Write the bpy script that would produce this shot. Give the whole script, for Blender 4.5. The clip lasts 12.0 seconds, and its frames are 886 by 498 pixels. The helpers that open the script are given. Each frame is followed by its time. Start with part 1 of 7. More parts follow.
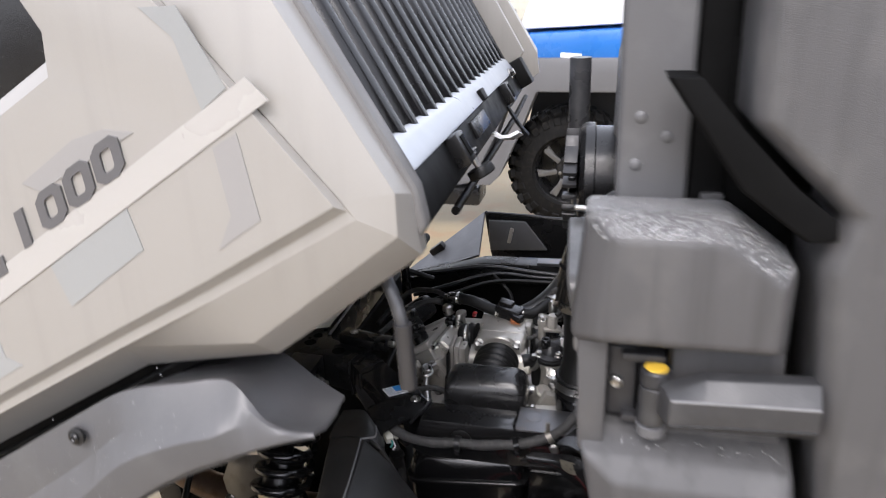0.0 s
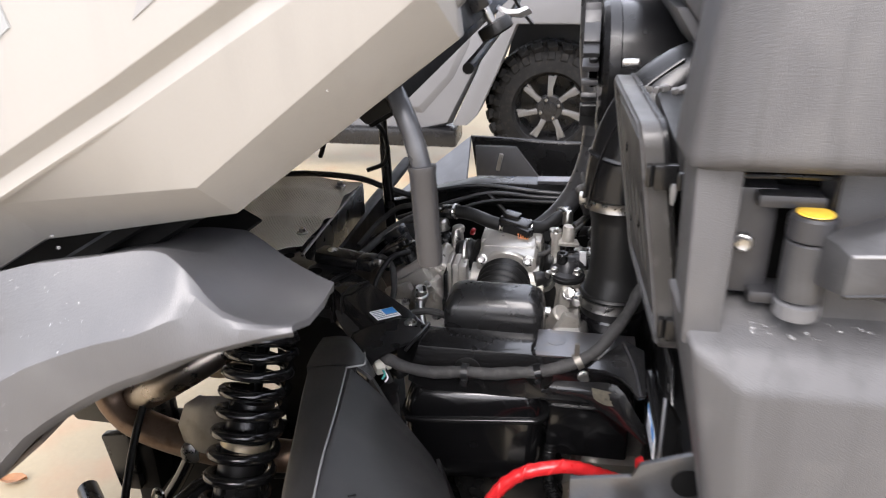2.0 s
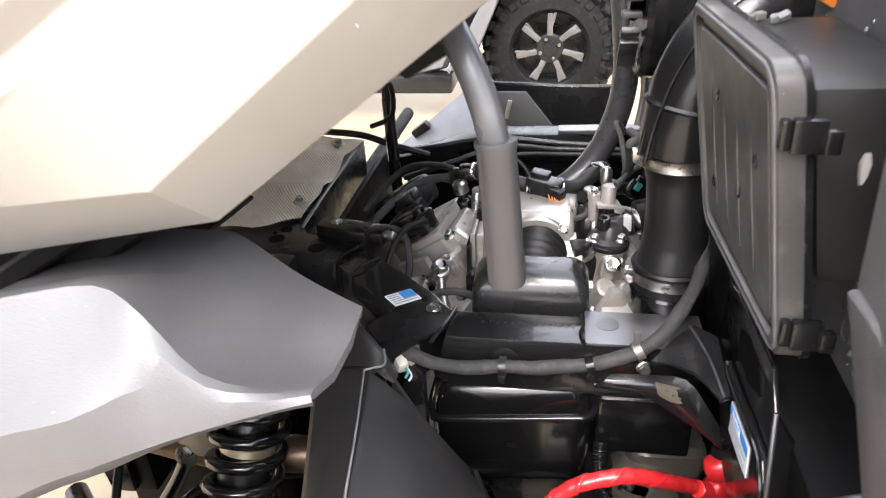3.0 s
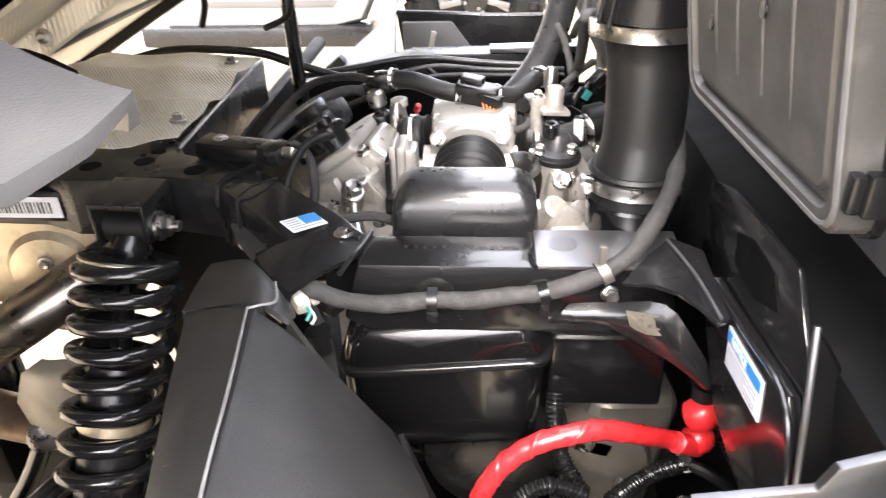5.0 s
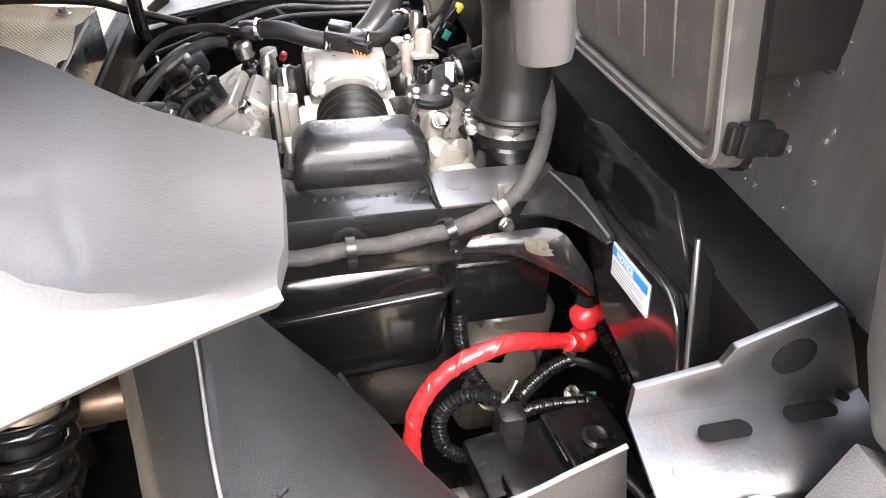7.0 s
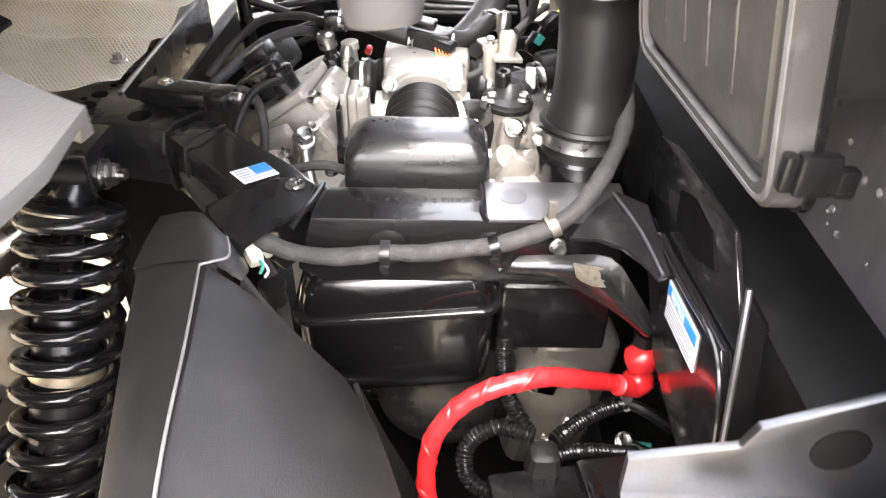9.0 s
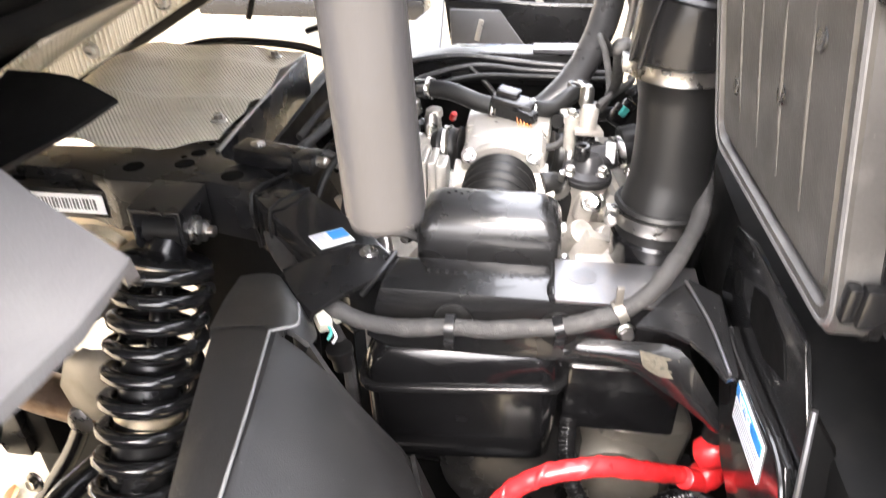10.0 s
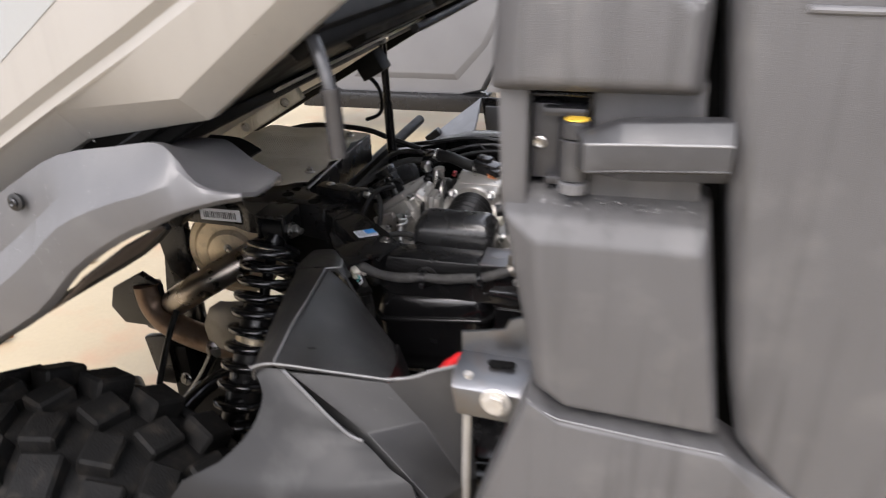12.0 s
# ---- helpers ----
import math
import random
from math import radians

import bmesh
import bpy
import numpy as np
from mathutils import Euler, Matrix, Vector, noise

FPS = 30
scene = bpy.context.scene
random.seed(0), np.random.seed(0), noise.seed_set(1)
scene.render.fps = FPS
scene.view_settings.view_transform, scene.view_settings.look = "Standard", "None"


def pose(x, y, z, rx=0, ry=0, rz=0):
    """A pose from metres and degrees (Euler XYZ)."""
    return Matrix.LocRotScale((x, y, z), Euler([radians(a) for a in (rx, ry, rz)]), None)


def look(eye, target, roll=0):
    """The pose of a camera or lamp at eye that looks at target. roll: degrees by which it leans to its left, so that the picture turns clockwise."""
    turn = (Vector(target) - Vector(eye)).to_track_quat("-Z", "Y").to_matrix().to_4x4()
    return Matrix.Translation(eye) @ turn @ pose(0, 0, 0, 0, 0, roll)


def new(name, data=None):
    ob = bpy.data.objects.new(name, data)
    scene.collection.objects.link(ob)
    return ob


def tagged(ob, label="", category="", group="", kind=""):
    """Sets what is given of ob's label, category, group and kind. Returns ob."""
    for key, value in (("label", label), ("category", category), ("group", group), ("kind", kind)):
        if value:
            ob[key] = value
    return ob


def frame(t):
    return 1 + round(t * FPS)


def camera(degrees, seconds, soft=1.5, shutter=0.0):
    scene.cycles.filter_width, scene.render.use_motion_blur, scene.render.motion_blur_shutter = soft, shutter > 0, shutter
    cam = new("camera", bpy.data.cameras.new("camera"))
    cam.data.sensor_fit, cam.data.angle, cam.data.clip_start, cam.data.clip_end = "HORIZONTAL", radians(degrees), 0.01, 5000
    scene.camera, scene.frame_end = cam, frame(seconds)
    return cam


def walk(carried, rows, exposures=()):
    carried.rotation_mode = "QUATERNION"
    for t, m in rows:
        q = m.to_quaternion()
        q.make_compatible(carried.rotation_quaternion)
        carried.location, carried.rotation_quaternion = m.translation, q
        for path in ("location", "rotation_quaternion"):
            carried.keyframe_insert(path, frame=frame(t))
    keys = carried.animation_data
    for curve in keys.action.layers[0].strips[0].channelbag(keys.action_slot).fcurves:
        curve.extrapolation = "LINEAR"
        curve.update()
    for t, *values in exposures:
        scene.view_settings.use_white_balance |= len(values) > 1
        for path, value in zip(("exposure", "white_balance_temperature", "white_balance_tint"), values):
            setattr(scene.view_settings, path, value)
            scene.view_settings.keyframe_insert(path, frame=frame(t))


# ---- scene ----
cam = camera(62.9, 12.0, soft=1.0, shutter=0.5)
PATH = [
    (0, (0.063, -0.026, 1.409), (-0.382, 1.791, 0.699), -1.7),
    (0.2, (0.097, -0.089, 1.388), (-0.367, 1.735, 0.712), -1.6),
    (0.4, (0.064, -0.182, 1.361), (-0.330, 1.648, 0.661), -0.8),
    (0.5, (0.070, -0.212, 1.339), (-0.345, 1.609, 0.622), -0.6),
    (0.7, (0.063, -0.230, 1.317), (-0.338, 1.593, 0.597), -0.2),
    (1, (0.072, -0.217, 1.318), (-0.338, 1.605, 0.603), -0.2),
    (1.5, (0.041, -0.059, 1.293), (-0.34, 1.758, 0.551), -0.6),
    (2, (-0.021, 0.122, 1.248), (-0.371, 1.917, 0.439), -1.1),
    (2.5, (-0.066, 0.200, 1.246), (-0.405, 1.946, 0.335), -2.6),
    (4.5, (-0.099, 0.382, 1.073), (-0.329, 2.114, 0.098), -1.8),
    (5, (-0.096, 0.383, 1.081), (-0.225, 2.104, 0.07), -1.5),
    (5.5, (-0.124, 0.374, 1.092), (-0.06, 2.053, 0.006), -0.2),
    (6, (-0.168, 0.351, 1.121), (0.081, 1.966, -0.031), 1.1),
    (6.5, (-0.17, 0.355, 1.127), (0.169, 1.926, -0.063), 1.2),
    (8.5, (-0.133, 0.344, 1.13), (0.041, 1.939, -0.063), 1.7),
    (9, (-0.096, 0.387, 1.102), (-0.091, 2.005, -0.073), 0.9),
    (9.5, (-0.081, 0.397, 1.103), (-0.204, 2.034, -0.04), 0.6),
    (10, (-0.078, 0.401, 1.13), (-0.324, 2.063, 0.044), -0.7),
    (10.5, (-0.054, 0.4, 1.189), (-0.402, 2.091, 0.179), -2.0),
    (11, (-0.035, 0.367, 1.248), (-0.48, 2.077, 0.313), -2.7),
    (11.2, (-0.032, 0.307, 1.261), (-0.495, 2.031, 0.358), -2.0),
    (11.5, (0.021, 0.148, 1.271), (-0.494, 1.863, 0.38), -2.7),
    (11.7, (0.055, 0.029, 1.264), (-0.416, 1.761, 0.382), -1.3),
    (12, (0.155, -0.062, 1.268), (-0.336, 1.670, 0.395), -1.7),
]
EXPOSURE = [(0.0, 0.22, 6050, 15), (0.5, 0.42, 6080, 15), (1.5, 0.68, 6120, 15), (2.5, 1.18, 6220, 15), (4.5, 2.50, 6450, 15), (6.5, 2.50, 6450, 15), (8.5, 2.56, 6500, 14), (9.5, 2.78, 6500, 14), (10.5, 2.40, 6400, 15), (11.0, 1.64, 6300, 15), (11.5, 1.04, 6250, 15), (12.0, 0.52, 6250, 15)]
walk(cam, [(t, look(eye, target, roll)) for t, eye, target, roll in PATH], EXPOSURE)


# ---- daylight: bright overcast dome, soft high sun from the camera's side ----
world = bpy.data.worlds.new("overcast")
scene.world = world
world.use_nodes = True
wn, wl = world.node_tree.nodes, world.node_tree.links
sky = wn.new("ShaderNodeTexSky")
sky.sky_type = "NISHITA"
sky.sun_disc = False
sky.sun_elevation, sky.sun_rotation = radians(47), radians(183)
sky.dust_density, sky.ozone_density = 4.0, 0.6
clear = wn.new("ShaderNodeVectorMath")
clear.operation = "MULTIPLY_ADD"
clear.inputs[1].default_value = (0.05, 0.05, 0.05)
clear.inputs[2].default_value = (0.96, 0.965, 0.98)  # white cloud cover over the whole sky
wl.new(sky.outputs[0], clear.inputs[0])
wl.new(clear.outputs[0], wn["Background"].inputs[0])
wn["Background"].inputs["Strength"].default_value = 1.5
sun = new("sun", bpy.data.lights.new("sun", "SUN"))
sun.data.energy, sun.data.angle, sun.data.color = 2.4, radians(36), (1.0, 0.95, 0.88)
sun.matrix_world = look((-0.04, -0.68, 0.73), (0, 0, 0))


# ---- materials ----
def material(name, base, rough=0.5, metal=0.0, var=0.12, scale=6.0, fine=250.0, bump=0.05, spec=0.5, coat=0.0, grime=None, grime_amount=0.0, random_tint=0.0, rough_var=0.08, streak=0.0, emboss=0.0, specks=0.0):
    """Principled surface with broad stains, fine grain, uneven gloss and relief; sizes in metres."""
    m = bpy.data.materials.new(name)
    m.use_nodes = True
    nt, n = m.node_tree, m.node_tree.nodes
    b = n["Principled BSDF"]
    b.inputs["Metallic"].default_value = metal
    b.inputs["Specular IOR Level"].default_value = spec
    b.inputs["Coat Weight"].default_value = coat
    b.inputs["Coat Roughness"].default_value = 0.08
    tc = n.new("ShaderNodeTexCoord")

    def noise_at(s, detail=4.0):
        t = n.new("ShaderNodeTexNoise")
        t.inputs["Scale"].default_value, t.inputs["Detail"].default_value = s, detail
        nt.links.new(tc.outputs["Object"], t.inputs["Vector"])
        return t.outputs["Fac"]

    broad, grain = noise_at(scale), noise_at(fine, 3.0)
    mix = n.new("ShaderNodeMix")
    mix.data_type = "RGBA"
    mix.inputs[6].default_value = (*[c * (1 - var) for c in base], 1)
    mix.inputs[7].default_value = (*[min(1.0, c * (1 + var)) for c in base], 1)
    add = n.new("ShaderNodeMath")
    add.operation = "MULTIPLY_ADD"
    nt.links.new(grain, add.inputs[0])
    add.inputs[1].default_value = 0.4
    sub = n.new("ShaderNodeMath")
    sub.operation = "MULTIPLY_ADD"
    nt.links.new(broad, sub.inputs[0])
    sub.inputs[1].default_value, sub.inputs[2].default_value = 1.6, -0.5
    nt.links.new(sub.outputs[0], add.inputs[2])
    nt.links.new(add.outputs[0], mix.inputs[0])
    col = mix.outputs[2]
    if grime is not None:
        g = noise_at(scale * 3.3, 8.0)
        ramp = n.new("ShaderNodeMapRange")
        ramp.inputs[1].default_value, ramp.inputs[2].default_value = 0.52, 0.72
        ramp.inputs[3].default_value, ramp.inputs[4].default_value = 0.0, grime_amount
        nt.links.new(g, ramp.inputs[0])
        gm = n.new("ShaderNodeMix")
        gm.data_type = "RGBA"
        nt.links.new(ramp.outputs[0], gm.inputs[0])
        nt.links.new(col, gm.inputs[6])
        gm.inputs[7].default_value = (*grime, 1)
        col = gm.outputs[2]
    if specks:
        # dust specks a millimetre across
        vo = n.new("ShaderNodeTexVoronoi")
        vo.inputs["Scale"].default_value = 140.0
        nt.links.new(tc.outputs["Object"], vo.inputs["Vector"])
        lt = n.new("ShaderNodeMapRange")
        lt.inputs[1].default_value, lt.inputs[2].default_value = 0.085, 0.04
        nt.links.new(vo.outputs["Distance"], lt.inputs[0])
        few = n.new("ShaderNodeMapRange")
        few.inputs[1].default_value, few.inputs[2].default_value = 0.50, 0.62
        few.inputs[4].default_value = specks
        nt.links.new(noise_at(34.0, 5.0), few.inputs[0])
        ml = n.new("ShaderNodeMath")
        ml.operation = "MULTIPLY"
        nt.links.new(lt.outputs[0], ml.inputs[0])
        nt.links.new(few.outputs[0], ml.inputs[1])
        dm = n.new("ShaderNodeMix")
        dm.data_type = "RGBA"
        nt.links.new(ml.outputs[0], dm.inputs[0])
        nt.links.new(col, dm.inputs[6])
        dm.inputs[7].default_value = (0.30, 0.29, 0.27, 1)
        col = dm.outputs[2]
    if streak:
        # run-off streaks: noise stretched along z
        mp = n.new("ShaderNodeMapping")
        mp.inputs["Scale"].default_value = (1.0, 1.0, 0.05)
        nt.links.new(tc.outputs["Object"], mp.inputs[0])
        sn = n.new("ShaderNodeTexNoise")
        sn.inputs["Scale"].default_value, sn.inputs["Detail"].default_value = 55.0, 5.0
        nt.links.new(mp.outputs[0], sn.inputs["Vector"])
        sr = n.new("ShaderNodeMapRange")
        sr.inputs[1].default_value, sr.inputs[2].default_value = 0.50, 0.72
        sr.inputs[3].default_value, sr.inputs[4].default_value = 0.0, streak
        nt.links.new(sn.outputs["Fac"], sr.inputs[0])
        sm = n.new("ShaderNodeMix")
        sm.data_type = "RGBA"
        nt.links.new(sr.outputs[0], sm.inputs[0])
        nt.links.new(col, sm.inputs[6])
        sm.inputs[7].default_value = (*[c * 0.45 for c in base], 1)
        col = sm.outputs[2]
    if random_tint:
        oi = n.new("ShaderNodeObjectInfo")
        hv = n.new("ShaderNodeHueSaturation")
        mr = n.new("ShaderNodeMapRange")
        mr.inputs[3].default_value, mr.inputs[4].default_value = 1 - random_tint, 1 + random_tint
        nt.links.new(oi.outputs["Random"], mr.inputs[0])
        nt.links.new(mr.outputs[0], hv.inputs["Value"])
        nt.links.new(col, hv.inputs["Color"])
        col = hv.outputs[0]
    nt.links.new(col, b.inputs["Base Color"])
    rr = n.new("ShaderNodeMapRange")
    rr.inputs[1].default_value, rr.inputs[2].default_value = 0.3, 0.7
    rr.inputs[3].default_value, rr.inputs[4].default_value = max(0.02, rough - rough_var), min(1.0, rough + rough_var)
    nt.links.new(noise_at(scale * 2.1, 6.0), rr.inputs[0])
    nt.links.new(rr.outputs[0], b.inputs["Roughness"])
    if bump:
        bp = n.new("ShaderNodeBump")
        bp.inputs["Strength"].default_value, bp.inputs["Distance"].default_value = bump, 0.002
        nt.links.new(grain, bp.inputs["Height"])
        if emboss:
            # pressed diamond pattern, about 4 mm
            waves = []
            for turn in (32, -38):
                mp = n.new("ShaderNodeMapping")
                mp.inputs["Rotation"].default_value = (0, 0, radians(turn))
                nt.links.new(tc.outputs["Object"], mp.inputs[0])
                wv = n.new("ShaderNodeTexWave")
                wv.inputs["Scale"].default_value = 75.0
                nt.links.new(mp.outputs[0], wv.inputs["Vector"])
                waves.append(wv.outputs["Fac"])
            mul = n.new("ShaderNodeMath")
            mul.operation = "MULTIPLY"
            nt.links.new(waves[0], mul.inputs[0])
            nt.links.new(waves[1], mul.inputs[1])
            nt.links.new(mul.outputs[0], bp.inputs["Height"])
            bp.inputs["Strength"].default_value = emboss
        nt.links.new(bp.outputs[0], b.inputs["Normal"])
    return m


GREY_PLASTIC = material("grained_grey_plastic", (0.072, 0.0705, 0.0715), 0.46, var=0.12, scale=5, fine=1000, bump=0.3, grime=(0.15, 0.145, 0.14), grime_amount=0.3, streak=0.6)
GREY_SMOOTH = material("smooth_grey_plastic", (0.10, 0.10, 0.103), 0.40, var=0.08, scale=7, fine=500, bump=0.08, grime=(0.24, 0.24, 0.24), grime_amount=0.2)
BEIGE = material("beige_paint", (0.284, 0.271, 0.248), 0.36, var=0.04, scale=3, fine=600, bump=0.03, coat=0.3, grime=(0.25, 0.235, 0.205), grime_amount=0.12, streak=0.1)
DECAL_LIGHT = material("pale_decal", (0.375, 0.362, 0.34), 0.3, var=0.03, scale=4, coat=0.3)
DECAL_GREY = material("grey_decal", (0.262, 0.268, 0.262), 0.35, var=0.04, scale=4, coat=0.3)
DECAL_SOFT = material("soft_grey_decal", (0.255, 0.248, 0.240), 0.35, var=0.03, scale=4, coat=0.3)
DECAL_DARK = material("charcoal_decal", (0.095, 0.093, 0.096), 0.35, var=0.1, scale=8)
BLACK_PAINT = material("black_gloss_paint", (0.011, 0.011, 0.0115), 0.22, var=0.3, scale=9, fine=300, bump=0.04, coat=0.5, grime=(0.020, 0.019, 0.018), grime_amount=0.35, specks=0.7)
BLACK_SATIN = material("black_satin_metal", (0.010, 0.010, 0.0105), 0.29, var=0.25, scale=9, fine=400, bump=0.06, grime=(0.015, 0.0145, 0.014), grime_amount=0.35, specks=0.6, coat=0.1, spec=0.4)
BLACK_PLASTIC = material("black_plastic", (0.008, 0.008, 0.0085), 0.25, var=0.2, scale=8, fine=500, bump=0.06, grime=(0.024, 0.024, 0.024), grime_amount=0.2, specks=0.5)
TANK_PLASTIC = material("black_moulded_tank", (0.005, 0.005, 0.0055), 0.20, var=0.2, scale=8, fine=500, bump=0.03, coat=0.6)
HOSE = material("satin_rubber_hose", (0.010, 0.010, 0.010), 0.36, var=0.15, scale=10, fine=500, bump=0.08, specks=0.3)
RUST_PIPE = material("rust_tinted_pipe", (0.20, 0.14, 0.10), 0.45, metal=0.8, var=0.3, scale=14, grime=(0.09, 0.05, 0.03), grime_amount=0.6)
LID_PLASTIC = material("scuffed_black_lid", (0.058, 0.056, 0.054), 0.36, var=0.35, scale=14, fine=500, bump=0.12, grime=(0.13, 0.125, 0.12), grime_amount=0.45, streak=0.0, specks=0.5)
COVER_PLASTIC = material("satin_black_cover", (0.015, 0.015, 0.0155), 0.27, var=0.12, scale=9, fine=700, bump=0.05, coat=0.3, specks=0.4)
BRACKET_STEEL = material("pressed_steel", (0.17, 0.175, 0.185), 0.42, metal=1.0, var=0.2, scale=11, fine=400, bump=0.08, grime=(0.20, 0.15, 0.11), grime_amount=0.3)
WHEEL_ALLOY = material("machined_wheel_alloy", (0.19, 0.19, 0.19), 0.38, metal=0.8, var=0.2, scale=14)
CORNER_SHADE = material("taupe_corner_shade", (0.15, 0.145, 0.14), 0.4, var=0.08, scale=6)
BROWN_LINER = material("dusty_brown_liner", (0.10, 0.08, 0.065), 0.6, var=0.25, scale=9, fine=300, bump=0.3, grime=(0.03, 0.028, 0.025), grime_amount=0.6)
RUBBER = material("black_rubber", (0.008, 0.008, 0.008), 0.42, var=0.2, scale=20, fine=500, bump=0.15, grime=(0.022, 0.021, 0.020), grime_amount=0.3, spec=0.4)
TYRE = material("tyre_rubber", (0.0036, 0.0035, 0.0033), 0.75, var=0.3, scale=14, fine=350, bump=0.5, grime=(0.055, 0.046, 0.036), grime_amount=0.25, spec=0.2)
HARNESS = material("cloth_tape", (0.036, 0.035, 0.034), 0.7, var=0.25, scale=30, fine=700, bump=0.5, grime=(0.085, 0.080, 0.075), grime_amount=0.6)
FENDER = material("wet_grey_plastic", (0.080, 0.079, 0.081), 0.47, var=0.10, scale=5, fine=900, bump=0.12, grime=(0.13, 0.13, 0.128), grime_amount=0.3, rough_var=0.14, streak=0.1, coat=0.2, specks=0.5)
PALE_EDGE = material("pale_edge_grey", (0.20, 0.20, 0.20), 0.4, var=0.2, scale=30)
LINER = material("matt_black_liner", (0.015, 0.0147, 0.0147), 0.44, var=0.12, scale=6, fine=900, bump=0.25, grime=(0.040, 0.038, 0.036), grime_amount=0.35, specks=0.7)
ALUMINIUM = material("cast_aluminium", (0.50, 0.475, 0.432), 0.38, metal=0.55, var=0.15, scale=25, fine=500, bump=0.25, grime=(0.25, 0.23, 0.2), grime_amount=0.4)
ALU_PALE = material("machined_aluminium", (0.50, 0.478, 0.440), 0.34, metal=0.6, var=0.1, scale=25, fine=500, bump=0.15)
STEEL = material("zinc_steel", (0.50, 0.49, 0.47), 0.30, metal=1.0, var=0.15, scale=40, fine=700, bump=0.08, grime=(0.35, 0.31, 0.25), grime_amount=0.3)
SILL_RAIL = material("bright_sill_rail", (0.46, 0.485, 0.52), 0.34, metal=0.25, var=0.06, scale=9, fine=400, bump=0.04)
GALVANISED = material("zinc_plated_plate", (0.21, 0.21, 0.22), 0.38, metal=0.85, var=0.15, scale=11, fine=400, bump=0.08, grime=(0.30, 0.23, 0.17), grime_amount=0.35)
BRASS = material("yellow_zinc", (0.66, 0.56, 0.40), 0.35, metal=0.7, var=0.2, scale=20, fine=400, bump=0.08, grime=(0.3, 0.24, 0.16), grime_amount=0.4)
PIPE_STEEL = material("exhaust_steel", (0.36, 0.32, 0.28), 0.30, metal=1.0, var=0.25, scale=12, fine=400, bump=0.1, grime=(0.12, 0.08, 0.05), grime_amount=0.25)
# seal rubber; also paints the dark inside holes, slots and the hinge recess
SEAL = material("black_seal_and_hole_dark", (0.006, 0.006, 0.006), 0.7, var=0.2, scale=30, bump=0.05, spec=0.05)
DEEP_BLACK = material("matt_black_steel", (0.005, 0.005, 0.005), 0.5, var=0.3, scale=12, spec=0.12, grime=(0.014, 0.013, 0.012), grime_amount=0.4)
ARCH = material("dark_arch_plastic", (0.014, 0.014, 0.0145), 0.44, var=0.12, scale=6, fine=900, bump=0.2, grime=(0.07, 0.07, 0.068), grime_amount=0.3, spec=0.3)
DULL_METAL = material("dull_formed_steel", (0.24, 0.225, 0.20), 0.42, metal=0.7, var=0.12, scale=10, fine=300, bump=0.06, grime=(0.14, 0.11, 0.08), grime_amount=0.4)
SHIELD = material("heat_shield_foil", (0.74, 0.70, 0.60), 0.42, metal=0.15, var=0.08, scale=8, fine=300, bump=0.05, emboss=0.9, grime=(0.45, 0.40, 0.32), grime_amount=0.3)
HINGE_COAT = material("cast_grey_coat", (0.036, 0.036, 0.0375), 0.38, var=0.12, scale=14, fine=600, bump=0.12, grime=(0.10, 0.10, 0.10), grime_amount=0.25)
GREY_TUBE = material("dark_grey_tube_coat", (0.026, 0.026, 0.028), 0.36, var=0.12, scale=12, fine=500, bump=0.05, grime=(0.09, 0.09, 0.09), grime_amount=0.2)
HANDLE_COAT = material("grey_handle_coat", (0.060, 0.061, 0.065), 0.30, metal=0.3, var=0.12, scale=12, fine=500, bump=0.05, grime=(0.16, 0.16, 0.16), grime_amount=0.25)
GRIP = material("grey_rubber_grip", (0.034, 0.033, 0.034), 0.36, var=0.12, scale=30, fine=500, bump=0.1)
RED = material("red_cable_sleeve", (0.62, 0.022, 0.025), 0.33, var=0.15, scale=30, fine=300, bump=0.06, coat=0.2)
PAPER = material("white_label", (0.78, 0.78, 0.79), 0.45, var=0.02)
BLUE_INK = material("blue_label_ink", (0.035, 0.27, 0.68), 0.4, var=0.05)
GREY_INK = material("grey_label_print", (0.32, 0.34, 0.38), 0.5, var=0.1)
YELLOW = material("yellow_sticker", (0.78, 0.50, 0.05), 0.5, var=0.15, scale=60)
ORANGE = material("orange_plastic", (0.75, 0.25, 0.03), 0.4, var=0.15)
CREAM_PLASTIC = material("cream_plastic", (0.62, 0.60, 0.52), 0.45, var=0.1)
COPPER = material("orange_wire", (0.62, 0.22, 0.08), 0.45, var=0.1)
TEAL = material("teal_wire", (0.05, 0.34, 0.30), 0.45, var=0.1)
BLUE_PAINT = material("blue_body_paint", (0.03, 0.16, 0.50), 0.3, var=0.08, coat=0.5)
FAR_GREY = material("far_grey_plastic", (0.13, 0.13, 0.133), 0.5, var=0.1, scale=4, fine=200)
CLIP_GREY = material("pale_grey_plastic", (0.16, 0.155, 0.15), 0.4, var=0.1)
WHITE_PLASTIC = material("white_plastic", (0.75, 0.75, 0.75), 0.4, var=0.05)
# drops keep some white body colour, which paints in their glints
WET = material("whitened_water_drop", (0.85, 0.85, 0.85), 0.04, var=0.05, spec=0.8)
wet_b = WET.node_tree.nodes["Principled BSDF"]
wet_b.inputs["Transmission Weight"].default_value = 0.80
wet_b.inputs["IOR"].default_value = 1.33
CONCRETE = material("pale_concrete", (0.270, 0.220, 0.137), 0.65, var=0.2, scale=1.4, fine=60, bump=0.3, grime=(0.30, 0.15, 0.08), grime_amount=0.45)
RENDER_GREY = material("grey_render", (0.11, 0.10, 0.09), 0.85, var=0.15, scale=1.2, fine=40, bump=0.3, grime=(0.07, 0.065, 0.06), grime_amount=0.4)
